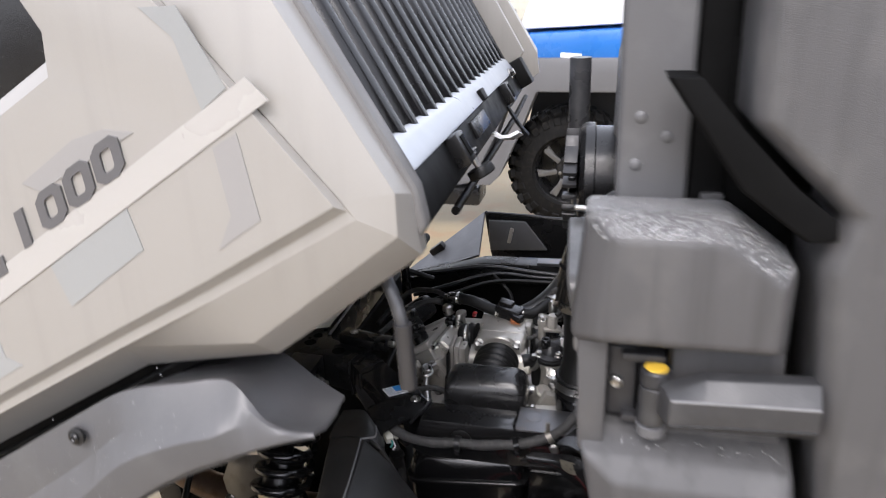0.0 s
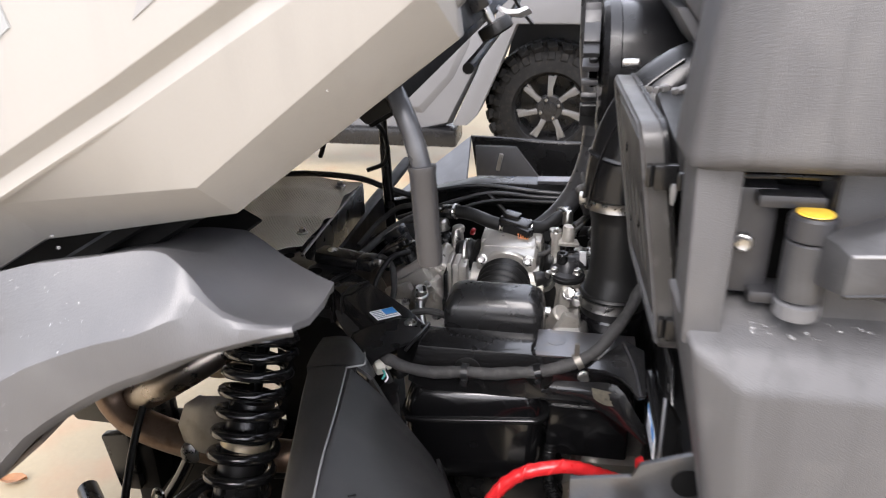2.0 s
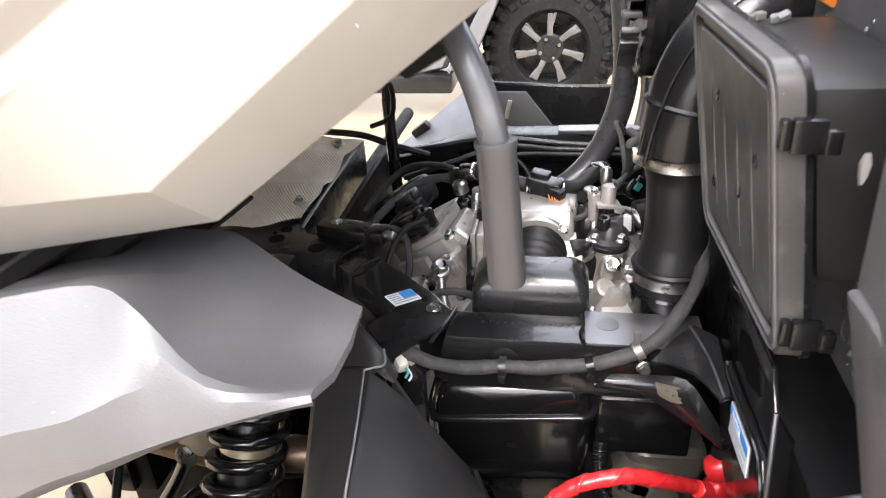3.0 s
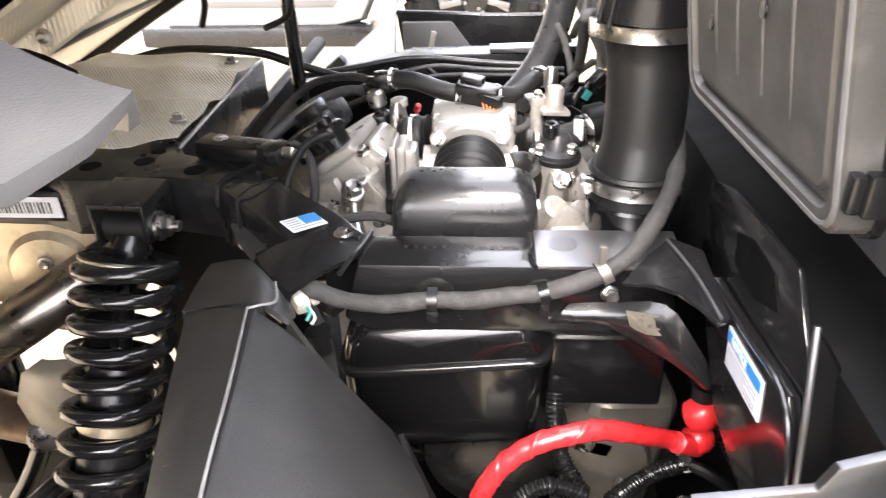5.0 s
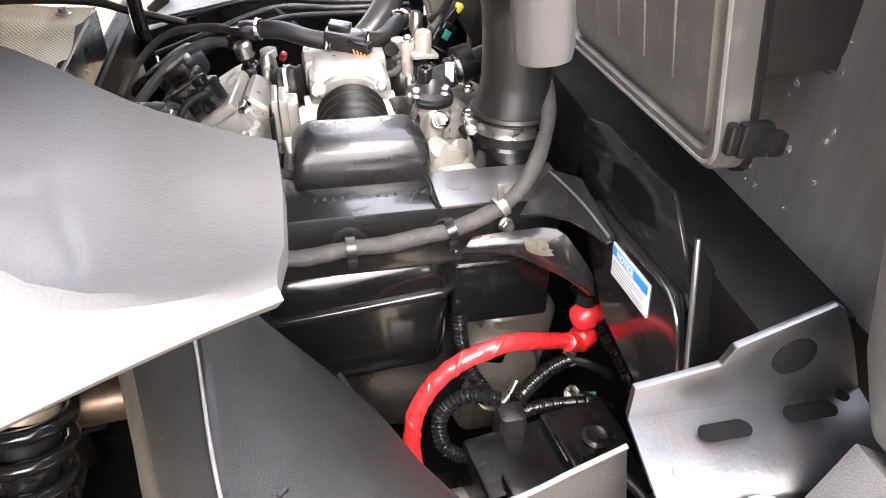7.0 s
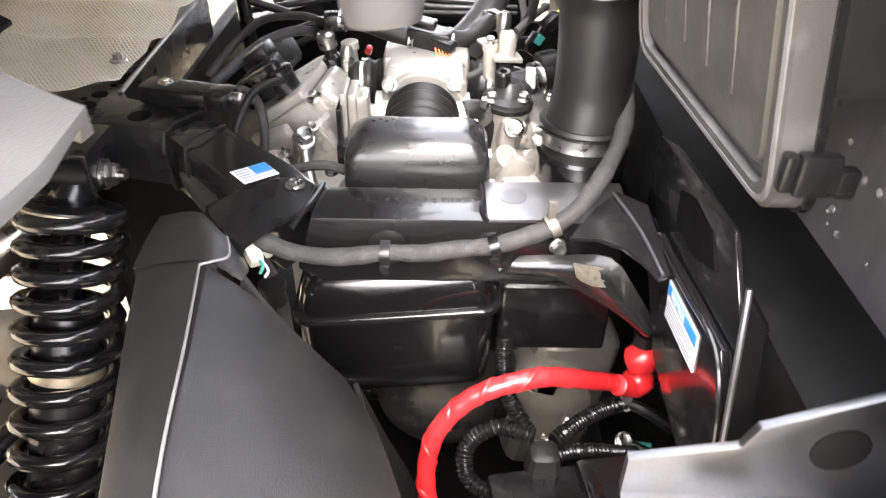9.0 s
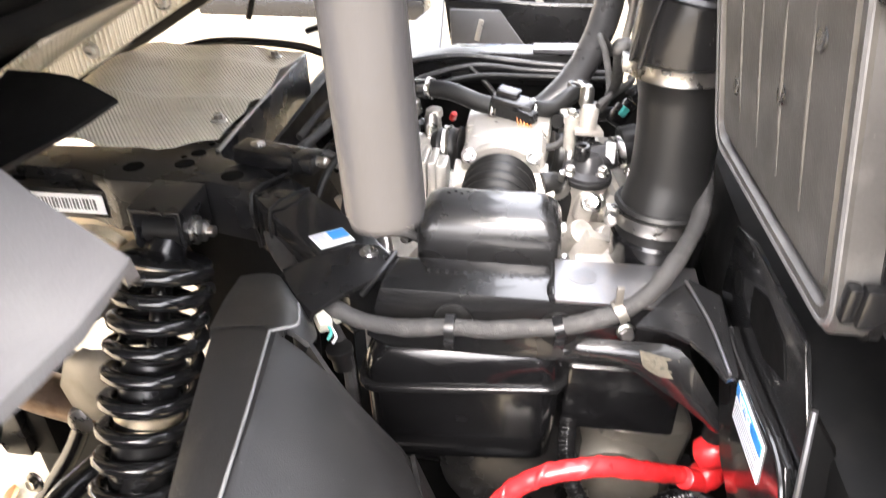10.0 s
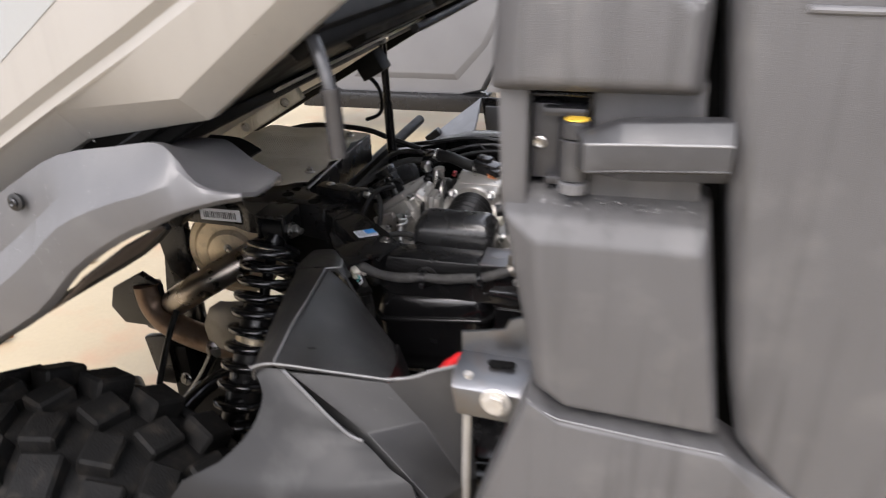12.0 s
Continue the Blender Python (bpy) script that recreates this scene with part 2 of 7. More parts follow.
MUD = material("dried_mud", (0.085, 0.075, 0.055), 0.75, var=0.5, scale=60, fine=400, bump=0.5, grime=(0.02, 0.019, 0.017), grime_amount=0.9)
BARK = material("bark", (0.12, 0.10, 0.08), 0.8, var=0.3, scale=8)
LEAF = material("leaf", (0.06, 0.10, 0.03), 0.5, var=0.3, scale=4)
LEAF_DRY = material("dry_leaf", (0.35, 0.16, 0.06), 0.6, var=0.3, scale=40, random_tint=0.3)


# ---- mesh tools ----
def part(name, bm, mat, parent=None, label="", smooth=35.0):
    """Links a bmesh, given in world metres, as one mesh object under a thing or a part."""
    bmesh.ops.recalc_face_normals(bm, faces=bm.faces)
    me = bpy.data.meshes.new(name)
    bm.to_mesh(me)
    bm.free()
    me.materials.append(mat)
    if smooth:
        me.polygons.foreach_set("use_smooth", [True] * len(me.polygons))
        me.set_sharp_from_angle(angle=radians(smooth))
    ob = new(name, me)
    if parent is not None:
        ob.parent = parent
        ob.matrix_parent_inverse = Matrix.Translation(-Vector(parent.get("base", (0, 0, 0))))
    if label:
        tagged(ob, label)
    return ob


def thing(name, label, category, base=(0, 0, 0), group="", kind=""):
    ob = new(name)
    ob.empty_display_size = 0.05
    ob.location = base
    ob["base"] = base
    return tagged(ob, label, category, group, kind)


def join(*bms):
    out = bmesh.new()
    for b in bms:
        me = bpy.data.meshes.new("tmp")
        b.to_mesh(me)
        b.free()
        out.from_mesh(me)
        bpy.data.meshes.remove(me)
    return out


def bevelled(bm, width, segments=2, angle=20.0):
    if width > 0:
        bm.normal_update()
        edges = [e for e in bm.edges if len(e.link_faces) == 2 and e.calc_face_angle(0) > radians(angle)]
        bmesh.ops.bevel(bm, geom=edges, offset=width, segments=segments, profile=0.6, affect="EDGES", clamp_overlap=True)
    return bm


def box(centre, size, bevel=0.003, turn=(0, 0, 0), segments=2):
    bm = bmesh.new()
    bmesh.ops.create_cube(bm, size=1.0)
    bmesh.ops.scale(bm, vec=size, verts=bm.verts)
    bevelled(bm, bevel, segments)
    bmesh.ops.transform(bm, matrix=pose(*centre, *turn), verts=bm.verts)
    return bm


def rings(loops, close=False, cap=True):
    """Skin over loops of equal length, each a list of points."""
    bm = bmesh.new()
    vs = [[bm.verts.new(p) for p in loop] for loop in loops]
    n = len(loops[0])
    pairs = list(zip(vs, vs[1:])) + ([(vs[-1], vs[0])] if close else [])
    for a, b in pairs:
        for i in range(n):
            bm.faces.new((a[i], a[(i + 1) % n], b[(i + 1) % n], b[i]))
    if cap and not close:
        bm.faces.new(vs[0][::-1])
        bm.faces.new(vs[-1])
    return bm


def prism(poly, lo, hi, axis="y", bevel=0.003, segments=2):
    """A polygon pushed along an axis; poly in the two other axes, in x, y, z order."""
    def at(p, h):
        return {"x": (h, p[0], p[1]), "y": (p[0], h, p[1]), "z": (p[0], p[1], h)}[axis]
    bm = rings([[at(p, lo) for p in poly], [at(p, hi) for p in poly]])
    bmesh.ops.recalc_face_normals(bm, faces=bm.faces)
    return bevelled(bm, bevel, segments)


def sheet(rows, thick, bevel=0.0):
    """A plate of some thickness over a grid of points."""
    bm = bmesh.new()
    vs = [[bm.verts.new(p) for p in r] for r in rows]
    for a, b in zip(vs, vs[1:]):
        for i in range(len(a) - 1):
            bm.faces.new((a[i], a[i + 1], b[i + 1], b[i]))
    bmesh.ops.recalc_face_normals(bm, faces=bm.faces)
    bm.normal_update()
    bmesh.ops.solidify(bm, geom=bm.faces[:], thickness=thick)
    return bevelled(bm, bevel, 2, 30)


def smooth_path(pts, per=6, closed=False):
    """Points along a smooth curve through pts."""
    p = [Vector(q) for q in pts]
    if len(p) < 3 and not closed:
        return p
    out = []
    n = len(p)
    for i in range(n if closed else n - 1):
        a, b, c, d = (p[(i + k) % n] if closed else p[min(max(i + k, 0), n - 1)] for k in (-1, 0, 1, 2))
        for k in range(per):
            t = k / per
            out.append(0.5 * (2 * b + (c - a) * t + (2 * a - 5 * b + 4 * c - d) * t * t + (3 * b - a - 3 * c + d) * t ** 3))
    if not closed:
        out.append(p[-1])
    return out


def tube(pts, r, sides=12, per=6, closed=False, profile=None, cap=True):
    """A round tube along a smooth curve; profile(s) scales its radius, s in metres along it."""
    path = smooth_path(pts, per, closed)
    if profile is not None:
        step, fine = profile[1], [path[0]]
        for a, b in zip(path, path[1:]):
            k = max(1, int((b - a).length / step))
            fine += [a.lerp(b, (j + 1) / k) for j in range(k)]
        path = fine
    loops, side, s = [], None, 0.0
    n = len(path)
    for i, p in enumerate(path):
        d = (path[(i + 1) % n] - path[i - 1]) if closed else (path[min(i + 1, n - 1)] - path[max(i - 1, 0)])
        d.normalize()
        if side is None:
            side = d.cross(Vector((0, 0, 1)) if abs(d.z) < 0.9 else Vector((1, 0, 0))).normalized()
        side = (side - d * side.dot(d)).normalized()
        up = d.cross(side)
        if i:
            s += (p - path[i - 1]).length
        q = r * (profile[0](s) if profile else 1.0)
        loops.append([p + side * q * math.cos(a) + up * q * math.sin(a) for a in (2 * math.pi * k / sides for k in range(sides))])
    return rings(loops, closed, cap)


def lathe(profile, at, axis=(0, 0, 1), sides=24, cap=True):
    """Turns a profile of (radius, height) about an axis through the point at."""
    z = Vector(axis).normalized()
    x = z.orthogonal().normalized()
    y = z.cross(x)
    at = Vector(at)
    return rings([[at + z * h + (x * math.cos(a) + y * math.sin(a)) * r for a in (2 * math.pi * k / sides for k in range(sides))] for r, h in profile], False, cap)


def bolt_mesh(at, axis, r=0.006, flange=0.009, h=0.006):
    return join(lathe([(flange * 0.98, 0), (flange, 0.001), (flange * 0.9, 0.0022), (r, 0.0026)], at, axis, 20),
                lathe([(r, 0.002), (r, h - 0.001), (r * 0.8, h), (r * 0.3, h - 0.0006)], at, axis, 6))


def bolt(at, axis, parent, r=0.006, flange=0.009, h=0.006, mat=None, label=""):
    return part("bolt", bolt_mesh(at, axis, r, flange, h), mat or STEEL, parent, label, 25)


def clamp(at, axis, r, parent, width=0.012, label="stainless worm-drive hose clamp"):
    c = part("hose_clamp", lathe([(r, -width / 2), (r + 0.0022, -width / 2), (r + 0.0018, -width * 0.3), (r + 0.0012, 0), (r + 0.0018, width * 0.3), (r + 0.0022, width / 2), (r, width / 2)], at, axis, 40), STEEL, parent, label, 30)
    return c


def conduit(pts, r, parent, name="corrugated_conduit", label="black corrugated split conduit"):
    return part(name, tube(pts, r, 12, 8, profile=(lambda s: 1.0 + 0.14 * math.sin(2 * math.pi * s / 0.0042), 0.00105)), BLACK_PLASTIC, parent, label, 60)


def lettering(text, size, m, mat, parent, name="lettering", shear=0.0, depth=0.0004, width=1.0):
    cu = bpy.data.curves.new("text", "FONT")
    cu.body, cu.size, cu.shear, cu.extrude = text, size, shear, depth
    cu.resolution_u = 3
    ob = bpy.data.objects.new("text", cu)
    scene.collection.objects.link(ob)
    me = bpy.data.meshes.new_from_object(ob.evaluated_get(bpy.context.evaluated_depsgraph_get()))
    bpy.data.objects.remove(ob)
    bm = bmesh.new()
    bm.from_mesh(me)
    bmesh.ops.scale(bm, vec=(width, 1, 1), verts=bm.verts)
    bmesh.ops.transform(bm, matrix=m, verts=bm.verts)
    return part(name, bm, mat, parent, smooth=0)


def dense(grid, per=3):
    """A finer, smooth grid through a coarse one."""
    rows = [smooth_path(r, per) for r in grid]
    return [list(c) for c in zip(*[smooth_path(list(c), per) for c in zip(*rows)])]



# ---- setting ----
ground = bmesh.new()
gv = [[ground.verts.new((x, y, 0)) for y in [-60, -20, -6, -2] + [k * 0.5 for k in range(0, 11)] + [7, 10, 18, 40, 160]] for x in [-160, -50, -15, -6, -4] + [k * 0.5 for k in range(-6, 7)] + [4, 6, 15, 50, 160]]
for a, b in zip(gv, gv[1:]):
    for i in range(len(a) - 1):
        ground.faces.new((a[i], a[i + 1], b[i + 1], b[i]))
tagged(part("ground", ground, CONCRETE, smooth=0), "pale cream concrete yard with rusty stains", "ground", kind="structure")


# ---- tilted cargo bed ----
def B(u, y, v):
    """Bed coordinates: u back along the bed, v up from its floor; the bed is tipped up 30 degrees."""
    return Vector((-0.085 - 0.866 * u - 0.5 * v - 0.0435 * (y - 0.5), y, 1.193 - 0.5 * u + 0.866 * v - 0.032 * (y - 0.5)))


bed = thing("cargo_bed", "tipped-up beige cargo bed with black ribbed front wall", "cargo bed", tuple(B(1.2, 1.3, 0)))
ring0 = [(0.012, 0.058), (0.16, 0.057), (0.27, 0.059), (1.24, 0.066), (1.24, 0.27), (0.165, 0.268), (0.146, 0.295), (0.146, 0.40), (0.076, 0.40), (0.014, 0.075)]
ring1 = [(-0.006, 0.030), (0.161, 0.007), (0.282, 0.058), (1.25, 0.056), (1.25, 0.283), (0.158, 0.283), (0.131, 0.31), (0.131, 0.41), (-0.016, 0.41), (-0.023, 0.060)]
ring2 = [(-0.002, 0.002), (0.170, -0.019), (0.303, 0.028), (1.255, 0.028), (1.255, 0.284), (0.157, 0.284), (0.130, 0.311), (0.130, 0.412), (-0.018, 0.412), (-0.022, 0.05)]
ring_face = [(u + (0.006 if i == 0 else 0), v + 0.017) if i < 4 else ((0.022, 0.098) if i == 9 else (u, v)) for i, (u, v) in enumerate(ring0)]
ring_groove = [(u + (0.003 if i == 0 else 0), v + 0.0085) if i < 4 else ((0.018, 0.087) if i == 9 else (u, v)) for i, (u, v) in enumerate(ring0)]


def side_panel(y0, s):
    loops = [[B(u, y0 + s * d, v) for u, v in ring] for ring, d in ((ring_face, 0.0), (ring_groove, 0.0095), (ring0, 0.0080), (ring1, 0.017), (ring2, 0.052), (ring2, 0.072))]
    bm = rings(loops)
    bmesh.ops.recalc_face_normals(bm, faces=bm.faces)
    return bevelled(bm, 0.0032, 3, 8)


SIDE = 0.452
panel = part("side_panel", side_panel(SIDE, 1), BEIGE, bed, "beige faceted side panel with grey decals")
part("side_panel", side_panel(2.10, -1), BEIGE, bed, "beige far side panel")


def decal(poly, mat, name="decal", lift=0.0008):
    bm = rings([[B(u, SIDE - lift, v) for u, v in poly], [B(u, SIDE + 0.0004, v) for u, v in poly]])
    return part(name, bm, mat, panel, smooth=0)


# stripes and blocks printed on the panel
decal([(0.064, 0.266), (0.038, 0.252), (0.040, 0.187), (0.067, 0.184), (0.054, 0.236)][::-1], DECAL_GREY)
decal([(0.077, 0.158), (0.053, 0.157), (0.077, 0.094), (0.124, 0.090), (0.097, 0.108)][::-1], DECAL_SOFT)
decal([(0.276, 0.150), (0.175, 0.155), (0.185, 0.121), (0.284, 0.112)], DECAL_GREY)
decal([(0.449, 0.141), (0.372, 0.146), (0.387, 0.104), (0.376, 0.090), (0.470, 0.090), (0.538, 0.112), (0.456, 0.119)], DECAL_GREY)
decal([(0.248, 0.217), (0.180, 0.221), (0.150, 0.214), (0.128, 0.199), (0.237, 0.204)], DECAL_SOFT)
decal([(0.372, 0.249), (0.309, 0.254), (0.330, 0.234), (0.378, 0.229)], DECAL_GREY)
decal([(0.62, 0.134), (0.62, 0.158), (0.022, 0.186), (0.016, 0.164)], DECAL_LIGHT, lift=0.0014)


def strokes(shapes, u0, v0, w, h, slant):
    """Block letters from bars, in letter units, on the panel."""
    for poly in shapes:
        decal([(u0 - w * x - slant * h * y, v0 + h * y) for x, y in poly], DECAL_DARK, "letter", 0.0022)


# block letters C and E, then the number
C_SHAPE = [[(0, 0), (0.95, 0), (0.95, 0.22), (0.22, 0.22)], [(0, 0.0), (0.22, 0.22), (0.22, 0.78), (0, 1.0)], [(0, 1.0), (0.22, 0.78), (0.95, 0.78), (0.95, 1.0)]]
E_SHAPE = [[(0, 0), (0.30, 0), (0.30, 1), (0, 1)], [(0.30, 0), (1, 0), (1, 0.24), (0.30, 0.24)], [(0.30, 0.40), (0.9, 0.40), (0.9, 0.62), (0.30, 0.62)], [(0.30, 0.76), (1, 0.76), (1, 1), (0.30, 1)]]
O_OUT = [(0.25, 0), (0.75, 0), (1, 0.18), (1, 0.82), (0.75, 1), (0.25, 1), (0, 0.82), (0, 0.18)]
O_IN = [(0.36, 0.24), (0.64, 0.24), (0.70, 0.31), (0.70, 0.69), (0.64, 0.76), (0.36, 0.76), (0.30, 0.69), (0.30, 0.31)]
O_SHAPE = [[O_OUT[i], O_OUT[(i + 1) % 8], O_IN[(i + 1) % 8], O_IN[i]] for i in range(8)]
strokes(C_SHAPE, 0.520, 0.162, 0.100, 0.060, 0.36)
strokes(E_SHAPE, 0.410, 0.165, 0.092, 0.060, 0.36)
strokes([[(0, 0), (1, 0), (1, 1), (0, 1)]], 0.2865, 0.173, 0.0105, 0.029, 0.45)
for k in range(3):
    strokes(O_SHAPE, 0.2585 - 0.0367 * k, 0.1745 + 0.0022 * k, 0.032, 0.029, 0.45)

part("rivet", lathe([(0.0017, 0.0), (0.0017, 0.0003), (0.0012, 0.0006), (0.0003, 0.0005)], B(0.006, SIDE + 0.0185, 0.030), (-0.2, -1, -0.4), 14), BEIGE, panel)

# rounded front corner fold; the taupe paints its shaded side
bm = rings([[B(u, y, v) for u, v in ((-0.027, 0.052), (-0.016, 0.018), (0.004, 0.012), (0.012, 0.05), (0.012, 0.41), (-0.024, 0.41))] for y in (0.506, 0.532)])
part("corner_cap", bevelled(bm, 0.006, 3), CORNER_SHADE, bed, "bed's front corner fold, its shade painted in taupe")

# ribbed front wall and its rails
wall_v = (0.070, 0.41)
front = part("front_wall", prism([(0.53, wall_v[0]), (1.84, wall_v[0]), (1.84, wall_v[1]), (0.53, wall_v[1])], 0.052, 0.064, "x", 0), BLACK_PLASTIC, bed)
for v in front.data.vertices:
    v.co = B(v.co.x, v.co.y, v.co.z)
for k in range(21):
    y = 0.575 + k * 0.0615
    poly = [(0.052, -0.019), (0.036, -0.012), (0.033, 0.0), (0.036, 0.012), (0.052, 0.019)]
    bm = rings([[B(u, y + w, 0.075) for u, w in poly], [B(u, y + w, 0.40) for u, w in poly]])
    part("rib", bevelled(bm, 0.002, 1), BLACK_PLASTIC, front)
bm = rings([[B(u, y, v) for u, v in ((0.026, 0.048), (0.058, 0.048), (0.060, 0.092), (0.040, 0.092), (0.030, 0.082))] for y in (0.536, 1.80)])
part("bottom_rail", bevelled(bm, 0.004, 2), SILL_RAIL, bed, "silvery front sill rail of the bed")
bm = rings([[B(u, y, v) for u, v in ((0.034, -0.004), (0.058, -0.004), (0.058, 0.047), (0.032, 0.047))] for y in (0.536, 1.82)])
beam = part("front_beam", bevelled(bm, 0.003, 2), DEEP_BLACK, bed, "black front beam with bolted brackets")


def on_beam(u0, u1, y0, y1, v0, v1, r=0.002):
    """A block on the bed's front beam, square to the tipped bed."""
    return bevelled(rings([[B(u, y, v) for u, v in ((u0, v0), (u1, v0), (u1, v1), (u0, v1))] for y in (y0, y1)]), r, 2)


part("rail_notch", on_beam(0.020, 0.031, 1.225, 1.262, 0.050, 0.070), DEEP_BLACK, beam, "black notch tab on the sill rail")
part("cover_plate", on_beam(0.027, 0.034, 1.06, 1.20, 0.012, 0.040), BLACK_SATIN, beam, "satin black cover plate")
for y in (0.90, 1.50):
    br = part("beam_bracket", on_beam(0.014, 0.034, y - 0.022, y + 0.022, 0.004, 0.048, 0.003), BLACK_SATIN, beam)
    part("bracket_slot", on_beam(0.012, 0.0145, y - 0.010, y + 0.010, 0.012, 0.042, 0.001), SEAL, br)
down = B(0, 0, -1) - B(0, 0, 0)
stop = part("bumper_bolt", lathe([(0.005, 0), (0.005, 0.040), (0.004, 0.041)], B(0.030, 0.965, 0.020), down, 14), STEEL, bed, "bright threaded bolt with a rubber bumper")
part("nut", bolt_mesh(B(0.030, 0.965, 0.012), down, 0.009, 0.012, 0.008), STEEL, stop, smooth=25)
part("bumper", lathe([(0.010, 0), (0.019, 0.001), (0.020, 0.004), (0.020, 0.013), (0.018, 0.015), (0.002, 0.015)], B(0.030, 0.965, -0.014), down, 24), RUBBER, stop, "black rubber bumper puck")
part("far_bolt", bolt_mesh(B(0.026, 1.70, 0.052), B(-1, 0, 0) - B(0, 0, 0), 0.009, 0.014, 0.012), STEEL, beam, smooth=25)
part("far_cap", on_beam(0.000, 0.060, 1.80, 1.86, 0.000, 0.070, 0.006), DEEP_BLACK, bed, "black plastic end cap")
part("hanging_strap", sheet([[B(0.030, 1.46, 0.004), B(0.030, 1.484, 0.004)], [B(0.028, 1.462, -0.040), B(0.028, 1.486, -0.040)], [B(0.022, 1.464, -0.070), B(0.022, 1.488, -0.070)]], 0.005), DEEP_BLACK, bed, "black rubber strap hanging from the bed")
part("strap_tag", sheet([[B(0.040, 1.235, -0.006), B(0.040, 1.262, -0.010)], [B(0.032, 1.240, -0.018), B(0.032, 1.268, -0.026)], [B(0.022, 1.258, -0.026), B(0.022, 1.284, -0.036)], [B(0.008, 1.285, -0.030), B(0.008, 1.310, -0.040)]], 0.006), WHITE_PLASTIC, bed, "white plastic strap end")
bm = rings([[B(u, y, v) for u, v in ((-0.020, 0.405), (0.070, 0.405), (0.074, 0.432), (-0.022, 0.432))] for y in (0.50, 1.86)])
part("top_rail", bevelled(bm, 0.006, 2), WHITE_PLASTIC, bed, "pale top rail of the front wall")
bm = rings([[B(u, y, v) for u, v in ((-0.012, 0.075), (0.055, 0.045), (0.20, 0.02), (0.20, 0.40), (-0.012, 0.40))] for y in (1.842, 1.862)])
part("far_side", bevelled(bm, 0.005, 2), BEIGE, bed, "pale edge of the bed's far side panel")

# floor pan, black under-frame
bm = rings([[B(u, y, v) for u, v in ((0.035, 0.0), (1.25, 0.0), (1.25, 0.012), (0.035, 0.012))] for y in (0.534, 1.84)])
part("floor_pan", bevelled(bm, 0.002, 1), DEEP_BLACK, bed)
# skirt in flat black, put in for the shadow gap above the fender
bm = rings([[B(u, y, v) for u, v in ((0.10, 0.004), (0.30, 0.046), (1.24, 0.058), (1.24, -0.016), (0.34, -0.016), (0.17, -0.014))] for y in (0.546, 0.558)])
part("under_skirt", bevelled(bm, 0.003, 1), DEEP_BLACK, bed, "black skirt filling the shadow gap under the bed side")
# black liner rim above the panel with a tie-down knob
bm = rings([[B(u, y, v) for u, v in ((0.16, 0.27), (1.24, 0.27), (1.24, 0.46), (0.30, 0.46), (0.155, 0.40))] for y in (0.520, 0.536)])
rim = part("liner_rim", bevelled(bm, 0.003, 2), BLACK_PLASTIC, bed, "black plastic liner rim")
part("tie_knob", lathe([(0.017, 0), (0.018, 0.003), (0.014, 0.007), (0.009, 0.007), (0.008, 0.013), (0.002, 0.013)], B(0.37, 0.520, 0.345), (0, -1, 0), 24), BLACK_SATIN, rim)
for y in (1.80,):
    bm = rings([[B(u, y + w, v) for w, v in ((-0.018, -0.030), (0.018, -0.030), (0.018, -0.001), (-0.018, -0.001))] for u in (0.10, 1.24)])
    part("under_rail", bevelled(bm, 0.004, 2), DEEP_BLACK, bed)
for u in (0.07, 0.33, 0.62, 0.92):
    bm = rings([[B(u + w, y, v) for w, v in ((-0.014, -0.016), (0.014, -0.016), (0.018, -0.001), (-0.018, -0.001))] for y in (0.55, 1.83)])
    part("cross_channel", bevelled(bm, 0.003, 2), DEEP_BLACK, bed)
bm = rings([[B(u, y, v) for u, v in ((0.10, -0.001), (0.135, -0.001), (0.128, -0.022), (0.107, -0.022))] for y in (0.80, 1.6)])
part("latch_rod_guide", bevelled(bm, 0.002, 1), DEEP_BLACK, bed)
part("latch_rod", tube([B(0.062, 0.86, -0.038), B(0.065, 1.0, -0.04), B(0.06, 1.6, -0.04), B(0.06, 2.0, -0.035)], 0.006, 10), DEEP_BLACK, bed)

bm = rings([[B(u, y, v) for u, v in ((0.30, -0.006), (1.1, -0.006), (1.1, -0.010), (0.30, -0.010))] for y in (0.90, 1.90)])
part("under_foil", bm, SHIELD, bed, "silvery heat foil under the bed")
flap = [[(-0.378, 0.854, 0.942), (-0.415, 0.862, 0.955), (-0.47, 0.87, 0.955)], [(-0.400, 0.820, 0.930), (-0.44, 0.815, 0.930), (-0.49, 0.81, 0.925)], [(-0.440, 0.765, 0.915), (-0.48, 0.755, 0.91), (-0.53, 0.74, 0.90)]]
part("rubber_flap", sheet(dense(flap, 3), 0.004), RUBBER, bed, "black rubber flap under the bed")
bm = rings([[B(u, y, v) for u, v in ((0.33, -0.015), (0.56, -0.016), (0.56, -0.040), (0.33, -0.036))] for y in (0.995, 1.012)])
strip = part("foil_strip", bevelled(bm, 0.002, 1), SHIELD, bed, "silvery foil-wrapped strip under the bed")
for u in (0.36, 0.45, 0.54):
    part("strip_bolt", bolt_mesh(B(u, 0.995, -0.026), (0, -1, 0), 0.005, 0.008, 0.006), STEEL, strip, smooth=25)
part("sensor_block", box(B(0.27, 1.20, -0.045), (0.045, 0.05, 0.04), 0.004, (0, -30, 0)), DEEP_BLACK, bed)
part("sensor_cable", tube([B(0.30, 1.22, -0.05), B(0.30, 1.24, -0.09), B(0.33, 1.26, -0.13), B(0.37, 1.27, -0.13)], 0.004, 8, 6), RUBBER, bed)
